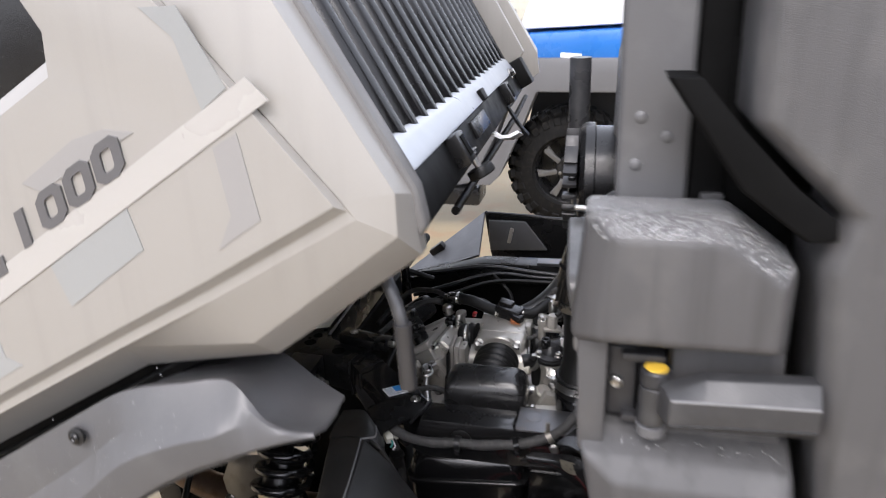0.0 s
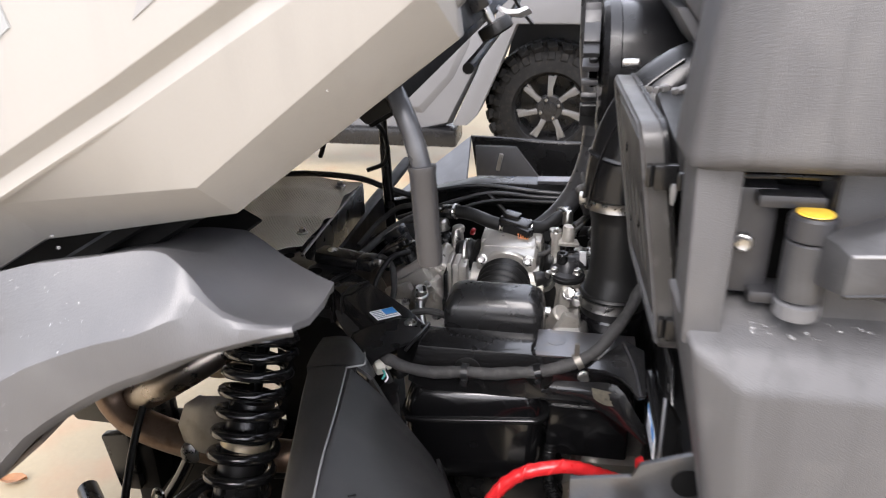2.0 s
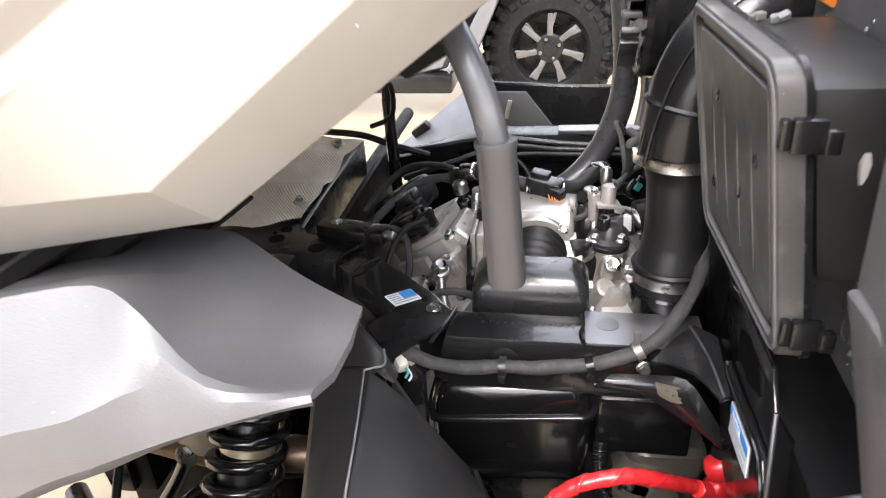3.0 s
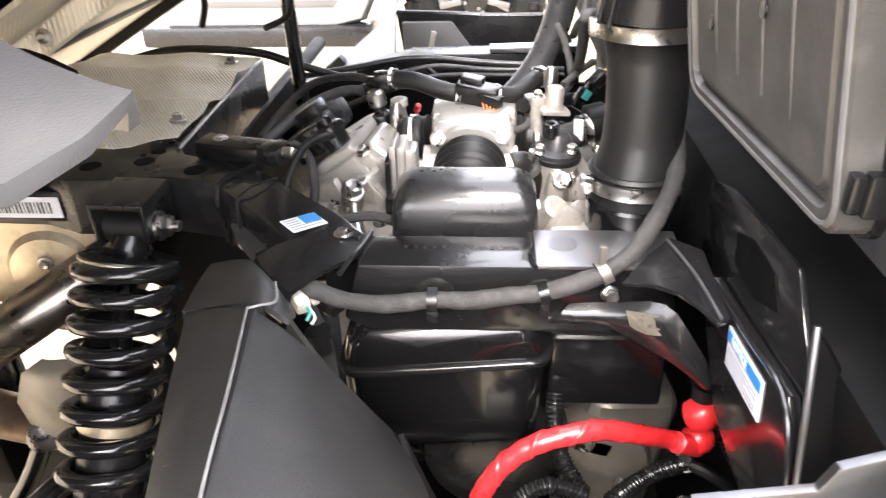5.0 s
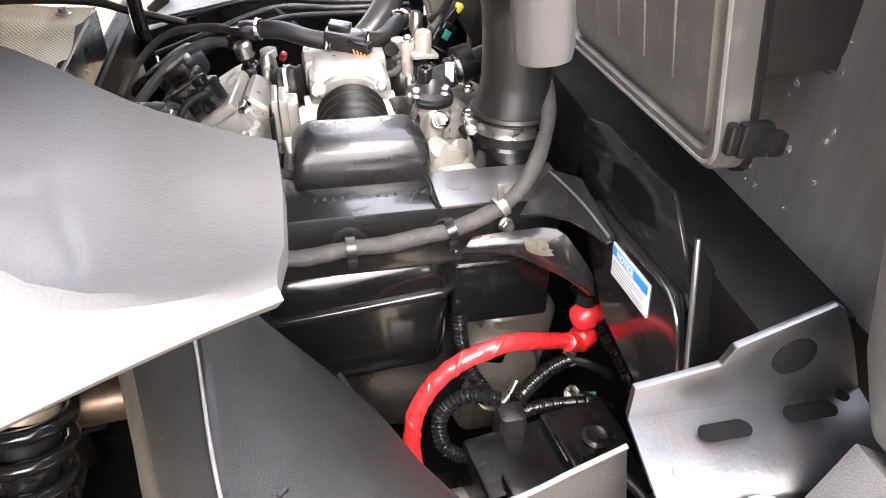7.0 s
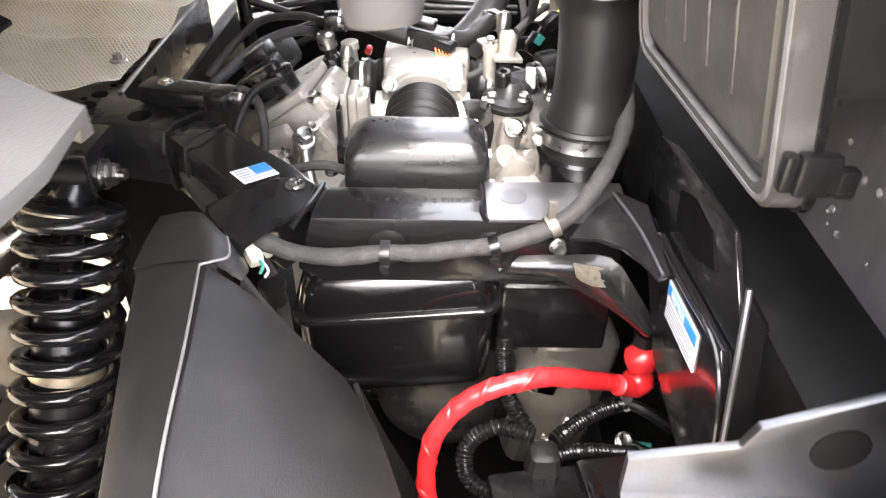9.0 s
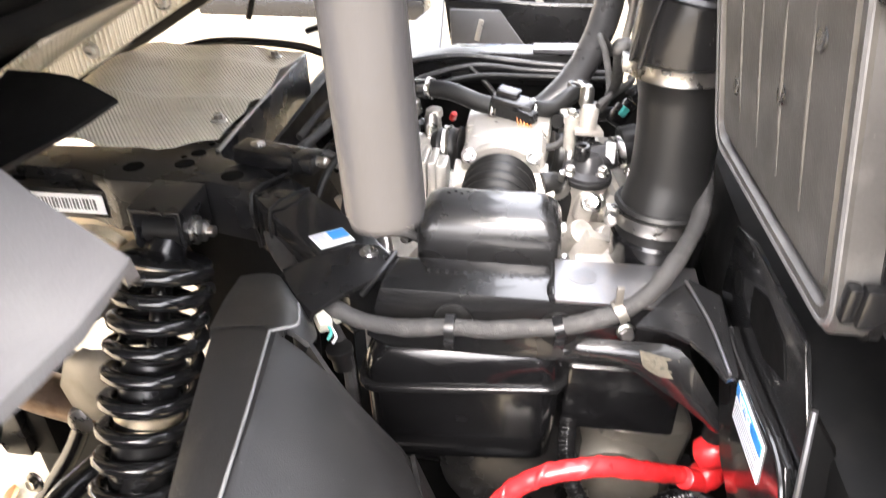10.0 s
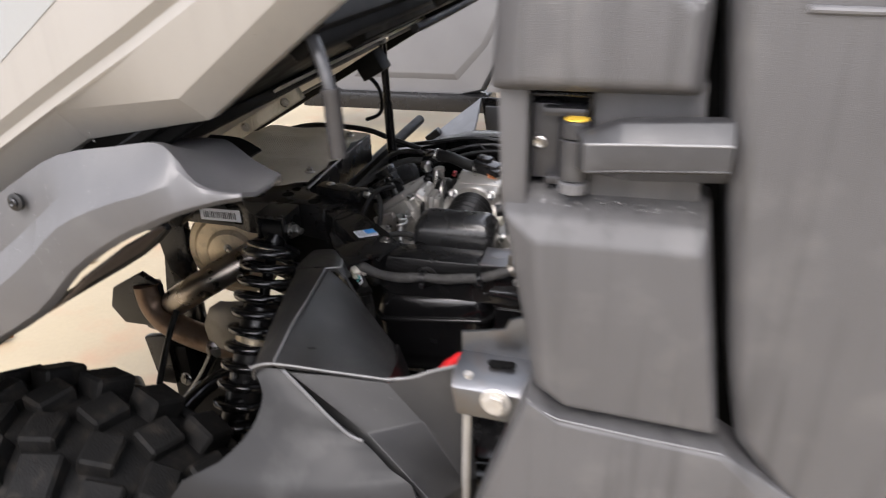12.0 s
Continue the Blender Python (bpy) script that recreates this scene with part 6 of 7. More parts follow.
for y, z in ((0.715, 1.040), (0.760, 1.000), (0.815, 1.055), (0.840, 0.975)):
    part("moulding_mark", lathe([(0.006, 0), (0.0055, 0.0008), (0.003, 0.0005), (0.0005, 0.0004)], (0.0245 + (1.112 - z) * 0.165 - (y - 0.67) * 0.06, y, z), (-1, 0, 0), 18), BLACK_PLASTIC, lid)
part("clip_pin", lathe([(0.003, 0), (0.0042, 0.001), (0.0042, 0.016), (0.003, 0.017)], (0.018, 0.880, 1.122), (0.95, -0.2, 0.05), 12), STEEL, abox, "bright zinc clip")
for k, (y, w, a) in enumerate(((0.872, 0.008, 12), (0.868, 0.006, -25), (0.878, 0.009, 30), (0.866, 0.006, -10), (0.874, 0.010, 18))):
    part("clip_piece", box((0.044 + 0.0085 * k, y, 1.098), (w, 0.007, 0.006), 0.0016, (8 * k - 12, 14 - 9 * k, a)), CLIP_GREY, abox, "pale plastic clip")

# ---- clutch air housing behind the hose ----
barrel = thing("cvt_housing", "round black clutch housing with a ribbed vent", "clutch housing", (0.1, 1.28, 0.95))
part("drum", lathe([(0.06, 0.0), (0.100, 0.004), (0.106, 0.012), (0.106, 0.028), (0.100, 0.030), (0.100, 0.25)], (0.000, 1.30, 1.045), (1, 0.04, 0), 48), BLACK_PLASTIC, barrel)
for k in range(9):
    a = radians(100 + k * 17)
    part("vent_rib", box((-0.010, 1.30 + 0.082 * math.cos(a), 1.045 + 0.082 * math.sin(a)), (0.024, 0.008, 0.034), 0.002, (90 - math.degrees(a), 0, 0)), GREY_TUBE, barrel)
part("vent_hub", box((-0.006, 1.26, 1.07), (0.014, 0.08, 0.06), 0.006, (35, 0, 0)), BLACK_PLASTIC, barrel)
pipe = thing("roll_tube", "dark grey bent steel tube behind the engine", "tube", (-0.1, 1.4, 0.6))
part("tube", tube([(-0.20, 1.37, 0.66), (-0.13, 1.40, 0.695), (-0.075, 1.43, 0.720), (-0.032, 1.45, 0.765), (-0.004, 1.455, 0.83), (0.006, 1.455, 0.90), (0.000, 1.45, 0.98), (-0.008, 1.45, 1.06), (-0.01, 1.45, 1.25)], 0.021, 24, 6), HANDLE_COAT, pipe, smooth=60)
# bright strip draws the vertical highlight beside the tube
part("strip", tube([(0.030, 1.44, 0.82), (0.036, 1.44, 0.88), (0.028, 1.44, 0.97), (0.020, 1.44, 1.05)], 0.006, 10, 6), ALU_PALE, pipe, "bright strip for a vertical highlight")
strut = thing("gas_strut", "slim black gas strut holding up the bed", "gas strut", (-0.386, 1.45, 0.5))
part("rod", tube([(-0.372, 1.45, 0.45), (-0.386, 1.45, 0.68), (-0.392, 1.45, 0.86)], 0.0105, 14, 4), BLACK_PAINT, strut)
part("sleeve", tube([(-0.392, 1.45, 0.84), (-0.396, 1.45, 0.99)], 0.0085, 14, 4), BLACK_SATIN, strut)
part("ball_end", lathe([(0.004, -0.012), (0.013, -0.008), (0.014, 0.0), (0.013, 0.008), (0.004, 0.012)], (-0.397, 1.45, 1.000), (0, 1, 0), 18), STEEL, strut)
for k, pts in enumerate(([(-0.40, 1.52, 0.735), (-0.32, 1.53, 0.745), (-0.22, 1.55, 0.755), (-0.10, 1.555, 0.745), (0.0, 1.55, 0.742)], [(-0.38, 1.48, 0.70), (-0.30, 1.49, 0.725), (-0.2, 1.53, 0.745), (-0.1, 1.55, 0.735), (0.02, 1.55, 0.735)], [(-0.34, 1.44, 0.70), (-0.27, 1.46, 0.725), (-0.19, 1.51, 0.735), (-0.08, 1.54, 0.728), (0.02, 1.54, 0.728)], [(-0.20, 1.53, 0.745), (-0.15, 1.50, 0.70), (-0.17, 1.44, 0.66), (-0.22, 1.40, 0.64)])):
    w = thing("cable", "dark cable running along the far rail", "cable", pts[0], "cables on the far rail")
    part("sheath", tube(pts, 0.005, 10, 6), GREY_TUBE if k in (0, 1) else RUBBER, w, smooth=60)
stay = thing("bed_cable", "black bed stay cable over the heat shield", "cable", (-0.5, 1.45, 0.79))
part("sheath", tube([(-0.68, 1.47, 0.770), (-0.60, 1.47, 0.790), (-0.524, 1.47, 0.792), (-0.45, 1.47, 0.786), (-0.40, 1.47, 0.770), (-0.33, 1.48, 0.745)], 0.0062, 12, 6), RUBBER, stay, smooth=60)
part("loop", tube([(-0.545, 1.50, 0.82), (-0.53, 1.49, 0.86), (-0.54, 1.48, 0.90), (-0.57, 1.47, 0.93)], 0.005, 8, 6), RUBBER, stay)


# ---- battery corner ----
cable = thing("battery_cable", "bright red twisted battery cable with moulded boots", "battery cable", (0.0, 0.8, 0.6))
rp = [(0.088, 0.857, 0.604), (0.062, 0.846, 0.622), (0.030, 0.820, 0.652), (-0.008, 0.800, 0.676), (-0.045, 0.792, 0.674), (-0.073, 0.788, 0.660), (-0.097, 0.780, 0.632), (-0.106, 0.765, 0.598), (-0.100, 0.745, 0.560), (-0.082, 0.725, 0.520), (-0.055, 0.700, 0.47)]
part("sleeve", tube(rp, 0.0080, 18, 8, profile=(lambda s: 1.0 + 0.035 * math.sin(s * 420), 0.0018)), RED, cable, smooth=60)
path = smooth_path(rp[2:], 8)
twist = []
for i, p in enumerate(path):
    d = (path[min(i + 1, len(path) - 1)] - path[max(i - 1, 0)]).normalized()
    sd = d.cross(Vector((0, 0, 1))).normalized()
    up = sd.cross(d)
    twist.append(p + (sd * math.cos(i * 0.75) + up * math.sin(i * 0.75)) * 0.0053)
part("sleeve_seam", tube(twist, 0.0037, 8, 3), RED, cable, smooth=60)
part("plain_end", lathe([(0.0075, 0), (0.0095, 0.002), (0.0095, 0.035), (0.008, 0.036)], Vector(rp[0]), Vector(rp[2]) - Vector(rp[0]), 16), RED, cable)
part("boot", lathe([(0.004, -0.018), (0.0095, -0.015), (0.0135, -0.006), (0.0138, 0.002), (0.0115, 0.009), (0.006, 0.013), (0.001, 0.0138)], (0.088, 0.858, 0.613), (0.55, 0.1, 0.35), 24), RED, cable, "red rubber terminal boot", 60)
part("boot", lathe([(0.006, -0.019), (0.0125, -0.016), (0.0150, -0.008), (0.0142, 0.001), (0.0110, 0.010), (0.0075, 0.016), (0.002, 0.018)], (0.090, 0.858, 0.643), (0.85, -0.1, 0.45), 24), RED, cable, "red rubber terminal boot", 60)
part("boot_collar", lathe([(0.008, -0.006), (0.010, -0.006), (0.010, 0.006), (0.008, 0.006)], (0.086, 0.862, 0.662), (0.1, 0.1, 1), 20), RUBBER, cable)
part("lead", tube([(0.100, 0.860, 0.648), (0.112, 0.855, 0.640), (0.124, 0.850, 0.628), (0.134, 0.845, 0.610)], 0.0055, 12, 6), RED, cable)

batt = thing("battery_box", "black battery box with moulded cover and clips", "battery box", (0.03, 0.74, 0.45))
part("case", box((0.030, 0.745, 0.510), (0.15, 0.12, 0.10), 0.006, (0, 0, 8)), BLACK_PLASTIC, batt)
for ctr, size in (((0.065, 0.775, 0.563), (0.07, 0.06, 0.02)), ((0.000, 0.720, 0.566), (0.05, 0.05, 0.014)), ((-0.02, 0.70, 0.55), (0.05, 0.06, 0.02))):
    part("raised_pad", box(ctr, size, 0.004, (0, 0, 8)), BLACK_PLASTIC, batt)
part("terminal_cap", rings([[(-0.002 + a * w, 0.802 + b * w, z) for a, b in ((-1, -0.7), (-0.7, -1), (0.7, -1), (1, -0.7), (1, 0.7), (0.7, 1), (-0.7, 1), (-1, 0.7))] for w, z in ((0.015, 0.548), (0.014, 0.572), (0.012, 0.580), (0.008, 0.583))]), LINER, batt, "dark grey rubber terminal cap")
part("round_cap", lathe([(0.014, 0), (0.014, 0.004), (0.010, 0.006), (0.006, 0.004), (0.001, 0.004)], (0.070, 0.760, 0.575), (0, -0.1, 1), 20), BLACK_SATIN, batt)
part("lid_ridge", box((0.045, 0.725, 0.571), (0.012, 0.10, 0.012), 0.003, (0, 0, 8)), BLACK_PLASTIC, batt)
part("front_label_recess", box((-0.020, 0.685, 0.545), (0.05, 0.004, 0.05), 0.002, (0, 0, 8)), BLACK_SATIN, batt)
part("cover", sheet(dense([[(0.000, 0.665, 0.560), (0.03, 0.672, 0.590), (0.09, 0.678, 0.600)], [(-0.02, 0.63, 0.540), (0.02, 0.640, 0.590), (0.09, 0.65, 0.605)], [(-0.03, 0.60, 0.48), (0.01, 0.605, 0.55), (0.08, 0.61, 0.57)]], 3), 0.004), BLACK_SATIN, batt)
part("strap_wire", tube([(0.02, 0.69, 0.60), (0.04, 0.70, 0.615), (0.065, 0.685, 0.612), (0.085, 0.64, 0.59), (0.09, 0.60, 0.53)], 0.005, 10, 6), RUBBER, batt, smooth=60)
part("clip_wire", tube([(-0.02, 0.77, 0.55), (-0.03, 0.76, 0.53), (-0.035, 0.74, 0.50)], 0.0018, 6, 4), RUBBER, batt)
for pts, r in (([(0.095, 0.885, 0.555), (0.065, 0.870, 0.560), (0.035, 0.850, 0.560), (0.012, 0.83, 0.560)], 0.0095), ([(0.100, 0.85, 0.520), (0.06, 0.84, 0.535), (0.03, 0.83, 0.545), (0.01, 0.82, 0.55)], 0.008),
               ([(-0.010, 0.815, 0.585), (-0.045, 0.822, 0.588), (-0.070, 0.815, 0.570), (-0.068, 0.795, 0.548), (-0.040, 0.785, 0.540), (-0.01, 0.79, 0.545)], 0.0095),
               ([(-0.034, 0.900, 0.625), (-0.034, 0.885, 0.600), (-0.028, 0.868, 0.575), (-0.010, 0.845, 0.555)], 0.010),
               ([(0.145, 0.80, 0.55), (0.125, 0.83, 0.59), (0.105, 0.865, 0.625), (0.09, 0.90, 0.65)], 0.009)):
    c = thing("conduit", "black corrugated wire conduit", "conduit", pts[0], "conduits at the battery")
    conduit(pts, r * 0.8, c)
term = thing("ground_lead", "black battery leads with steel ring terminals", "battery lead", (0.09, 0.88, 0.55))
for at in ((0.089, 0.883, 0.556), (0.090, 0.862, 0.520)):
    part("ring_terminal", join(lathe([(0.009, 0), (0.010, 0.001), (0.010, 0.003), (0.005, 0.004)], at, (0, -0.5, 1), 18), bolt_mesh(Vector(at) + Vector((0, 0, 0.003)), (0, -0.5, 1), 0.0065, 0.009, 0.008)), STEEL, term)
    part("lead", tube([at, (at[0] + 0.02, at[1] - 0.01, at[2] - 0.002), (at[0] + 0.05, at[1] - 0.02, at[2] - 0.02)], 0.006, 10, 6), RUBBER, term)
part("sleeve", tube([(0.105, 0.865, 0.51), (0.118, 0.86, 0.513)], 0.006, 10, 3), TEAL, term)
starter = thing("starter_motor", "round silver and brass starter motor", "starter", (-0.04, 0.75, 0.42))
part("can", lathe([(0.02, 0), (0.030, 0.004), (0.030, 0.06), (0.026, 0.064)], (-0.085, 0.765, 0.470), (1, 0, 0.05), 28), ALU_PALE, starter)
part("brass_ring", lathe([(0.026, 0.06), (0.0285, 0.062), (0.0285, 0.10), (0.02, 0.104)], (-0.085, 0.765, 0.470), (1, 0, 0.05), 28), BRASS, starter)


# ---- pressed side bracket ----
brk = thing("side_bracket", "zinc-grey pressed steel bracket with slots", "bracket", (0.06, 0.58, 0.80))
up = prism([(-0.012, 0.805), (-0.012, 0.829), (0.036, 0.838), (0.041, 0.850), (0.094, 0.872), (0.100, 0.868), (0.116, 0.840), (0.135, 0.800)], 0.592, 0.597, "y", 0.0015)
part("upright", up, BRACKET_STEEL, brk)
part("upright_hole", lathe([(0.0130, 0), (0.0130, 0.0008), (0.0122, 0.001), (0.0005, 0.0006)], (0.079, 0.5918, 0.838), (0, -1, 0), 24), SEAL, brk)
tray = sheet([[(-0.012, 0.594, 0.806), (0.135, 0.594, 0.802)], [(-0.014, 0.555, 0.800), (0.130, 0.552, 0.797)], [(-0.012, 0.542, 0.792), (0.128, 0.540, 0.789)], [(-0.006, 0.539, 0.760), (0.075, 0.537, 0.758)]], 0.003, 0.003)
part("tray", tray, BRACKET_STEEL, brk)
for x0, x1, y in ((0.021, 0.052, 0.574), (0.075, 0.107, 0.578)):
    sl = []
    for k in range(16):
        a = 2 * math.pi * k / 16
        sl.append(((x1 - 0.006 if math.cos(a) > 0 else x0 + 0.006) + 0.006 * math.cos(a), y + 0.006 * math.sin(a)))
    part("slot", prism(sl, 0.8062, 0.8070, "z", 0), SEAL, brk)
part("slot_hint", lathe([(0.004, 0), (0.004, 0.0008), (0.0005, 0.0008)], (0.116, 0.585, 0.8060), (0, 0, 1), 12), SEAL, brk)
bolt((0.037, 0.5375, 0.783), (0, -1, 0.05), brk, 0.0125, 0.0165, 0.008, ALU_PALE, "bright round-headed bolt")
brk.location.z += 0.010


# ---- small fittings on the engine ----
for x, z0, z1 in ((-0.206, 0.745, 0.806), (-0.030, 0.800, 0.846)):
    part("stand_off", lathe([(0.0062, 0), (0.0062, (z1 - z0) * 0.5), (0.0080, (z1 - z0) * 0.52), (0.0080, (z1 - z0) * 0.9), (0.005, z1 - z0), (0.002, z1 - z0)], (x, 1.185, z0), (0, 0, 1), 16), STEEL, engine)
part("plug_well", lathe([(0.010, -0.012), (0.011, 0.004), (0.017, 0.006), (0.018, 0.003), (0.018, -0.02)], (-0.231, 1.190, 0.766), (-0.15, -0.2, 1), 28), ALUMINIUM, engine, "open round plug well")
part("right_injector", join(lathe([(0.011, 0.0), (0.0115, 0.012), (0.0085, 0.014), (0.0085, 0.024)], (-0.028, 1.150, 0.782), (0.05, 0, 1), 18), box((-0.020, 1.140, 0.792), (0.018, 0.014, 0.014), 0.003, (0, 20, 20))), BLACK_PLASTIC, engine, "black injector body")
part("injector_cup", join(box((-0.028, 1.150, 0.808), (0.032, 0.022, 0.006), 0.002, (0, 6, 12)), lathe([(0.0095, 0.0), (0.0095, 0.022), (0.0082, 0.025), (0.002, 0.025)], (-0.028, 1.150, 0.810), (0.05, 0, 1), 20)), ALUMINIUM, engine, "silver injector cup")
part("stand_off", lathe([(0.0070, 0.0), (0.0070, 0.046), (0.0084, 0.047), (0.0084, 0.055), (0.003, 0.056)], (-0.046, 1.152, 0.768), (0, 0, 1), 16), ALUMINIUM, engine)
bolt((-0.046, 1.152, 0.823), (0, -0.1, 1), engine, 0.0050, 0.0076, 0.007)
part("socket_screw", lathe([(0.0085, 0), (0.0085, 0.014), (0.007, 0.016), (0.004, 0.0155), (0.0035, 0.010)], (-0.034, 1.104, 0.796), (0, -0.15, 1), 20), BLACK_SATIN, engine)
bolt((-0.015, 1.095, 0.751), (0.1, -0.6, 0.8), engine, 0.0085, 0.0105, 0.008)
bolt((-0.009, 1.130, 0.778), (0.0, -0.3, 1), engine, 0.006, 0.0085, 0.008)
bolt((0.020, 1.120, 0.775), (0.0, -0.3, 1), engine, 0.0055, 0.008, 0.008)
part("tag", box((-0.004, 1.112, 0.800), (0.010, 0.004, 0.026), 0.001, (18, 0, -14)), PAPER, engine, "small white tag")
part("hose_stub", lathe([(0.015, 0), (0.0165, 0.002), (0.0165, 0.02), (0.015, 0.022)], (0.006, 1.140, 0.800), (0.9, 0.2, 0.15), 22), RUBBER, engine)
tealc = part("sensor_connector", join(box((0.014, 1.245, 0.788), (0.018, 0.016, 0.026), 0.003, (0, 35, 20)), box((0.024, 1.248, 0.799), (0.014, 0.012, 0.014), 0.002, (0, 35, 20))), BLACK_PLASTIC, engine)
part("lock_tab", box((0.018, 1.238, 0.796), (0.009, 0.005, 0.012), 0.001, (0, 35, 20)), TEAL, tealc, "teal locking tab")
part("red_cap", lathe([(0.004, 0), (0.0045, 0.003), (0.004, 0.010), (0.001, 0.011)], (-0.19, 1.25, 0.772), (0.4, -0.4, 1), 12), RED, engine, "small red cap")
for k in range(7):
    p = [(-0.258, 1.045, 0.742), (-0.205, 1.010, 0.742), (-0.235, 1.085, 0.752), (-0.045, 1.020, 0.722), (0.006, 1.045, 0.735), (-0.030, 0.985, 0.742), (0.030, 1.060, 0.740)][k]
    bolt(p, (0.1 * (k % 3 - 1), -0.35, 1), engine, 0.0045, 0.0072, 0.007)
for pts, r in (([(-0.255, 1.125, 0.785), (-0.268, 1.095, 0.800), (-0.290, 1.075, 0.795), (-0.305, 1.045, 0.765), (-0.300, 1.02, 0.73)], 0.0042),
               ([(-0.150, 1.215, 0.815), (-0.170, 1.240, 0.812), (-0.200, 1.265, 0.800), (-0.24, 1.30, 0.785)], 0.0038),
               ([(-0.02, 1.14, 0.840), (0.002, 1.165, 0.850), (0.018, 1.205, 0.845), (0.024, 1.26, 0.83), (0.03, 1.32, 0.81)], 0.0040),
               ([(-0.06, 1.19, 0.800), (-0.045, 1.22, 0.790), (-0.02, 1.25, 0.785), (0.01, 1.27, 0.78)], 0.0085),
               ([(0.010, 1.10, 0.735), (0.020, 1.07, 0.725), (0.022, 1.04, 0.715), (0.016, 1.00, 0.70)], 0.0055)):
    part("small_hose", tube(pts, r, 10, 6), RUBBER if r > 0.004 else HARNESS, engine, smooth=60)
for at, tn, size in (((-0.275, 1.085, 0.735), (10, -25, -20), (0.05, 0.010, 0.030)), ((-0.190, 1.060, 0.735), (0, 10, 8), (0.012, 0.04, 0.035)), ((0.020, 1.080, 0.715), (0, 25, 30), (0.03, 0.012, 0.045)), ((-0.015, 1.035, 0.705), (20, 10, 0), (0.05, 0.03, 0.012)), ((0.012, 1.005, 0.68), (10, 20, 25), (0.035, 0.028, 0.05)), ((-0.225, 1.03, 0.700), (0, -15, 25), (0.05, 0.045, 0.03))):
    part("casting_boss", box(at, size, min(size) * 0.35, tn, 3), ALUMINIUM, engine)


# ---- cab rear quarter ----
def stacked(levels, bevel=0.004, segments=3, angle=12):
    """Rings given as (y, outline in x and z)."""
    bm = rings([[(x, y, z) for x, z in o] for y, o in levels])
    bmesh.ops.recalc_face_normals(bm, faces=bm.faces)
    return bevelled(bm, bevel, segments, angle)


cab = thing("cab_quarter", "grained grey plastic cab quarter with two bulging pods", "cab panel", (0.13, 0.6, 0.8))
up_a = [(0.060, 1.137), (0.189, 1.137), (0.189, 1.192), (0.148, 1.224), (0.066, 1.224)]
up_b = [(0.036, 1.128), (0.2005, 1.128), (0.2005, 1.200), (0.152, 1.240), (0.046, 1.240)]
up_c = [(0.034, 1.128), (0.2005, 1.128), (0.2005, 1.200), (0.152, 1.236), (0.044, 1.236)]
pod = part("upper_pod", stacked([(0.489, up_a), (0.508, up_b), (0.562, up_c)], 0.008, 4), GREY_PLASTIC, cab, "bulging upper pod wet with rain")
lo_a = [(0.078, 1.006), (0.213, 1.006), (0.243, 0.832), (0.112, 0.840), (0.092, 0.857)]
lo_b = [(0.050, 1.024), (0.2175, 1.024), (0.2495, 0.824), (0.106, 0.833), (0.082, 0.850)]
lo_c = [(0.042, 1.040), (0.2175, 1.040), (0.2495, 0.824), (0.106, 0.833), (0.082, 0.850)]
lo_d = [(0.040, 1.040), (0.2175, 1.040), (0.2495, 0.864), (0.106, 0.870), (0.086, 0.884)]
part("lower_pod", stacked([(0.487, lo_a), (0.500, lo_b), (0.535, lo_c), (0.562, lo_d)], 0.005, 3), GREY_PLASTIC, cab, "bulging lower pod streaked by rain")
rec = join(prism([(0.046, 1.02), (0.042, 1.137), (0.067, 1.137), (0.067, 1.02)], 0.512, 0.562, "y", 0.002), prism([(0.118, 1.03), (0.118, 1.135), (0.204, 1.135), (0.2095, 1.03)], 0.527, 0.68, "y", 0.002))
part("hinge_recess", rec, GREY_PLASTIC, cab)
# recess back in black, painting the shade inside it
part("recess_back", prism([(0.060, 1.03), (0.060, 1.135), (0.13, 1.135), (0.13, 1.03)], 0.552, 0.566, "y", 0.002), SEAL, cab)
part("recess_edge", tube([(0.0665, 0.521, 1.046), (0.0665, 0.521, 1.119), (0.070, 0.521, 1.1225), (0.114, 0.522, 1.1225), (0.1175, 0.522, 1.118), (0.1175, 0.523, 1.046)], 0.0016, 8, 2), BLACK_PLASTIC, cab)

# vertical wall behind the pods, and the wall at the back of the cab
side_wall = thing("cab_wall", "grey plastic cab back wall beaded with rain", "cab wall", (0.13, 1.2, 0.85))
part("back_panel", prism([(0.562, 0.846), (2.02, 0.836), (2.02, 1.24), (0.562, 1.24)], 0.132, 0.150, "x", 0.003), GREY_PLASTIC, side_wall)
part("upper_panel", prism([(0.060, 1.20), (0.180, 1.05), (0.200, 1.05), (0.185, 1.30), (0.085, 1.30)], 0.98, 2.02, "y", 0.004), GREY_PLASTIC, side_wall)
for y, z in ((0.70, 0.97), (0.76, 0.885), (0.655, 1.0)):
    part("plug_ring", lathe([(0.010, 0), (0.010, 0.0012), (0.008, 0.0016), (0.007, 0.0004), (0.001, 0.0006)], (0.132, y, z), (-1, 0, 0), 24), GREY_PLASTIC, side_wall)
part("wire_clip", rings([[(0.0385 + a, 0.566 + b, z) for a, b in ((-w, -w), (w, -w), (w, w), (-w, w))] for z, w in ((1.101, 0.0010), (1.097, 0.0018), (1.091, 0.0014), (1.087, 0.0005))]), CLIP_GREY, side_wall, "pale plastic clip on the wall edge")
part("shelf_panel", prism([(0.075, 1.165), (0.115, 1.105), (0.50, 1.105), (0.50, 1.165)], 0.99, 1.95, "y", 0.004), GREY_SMOOTH, side_wall)
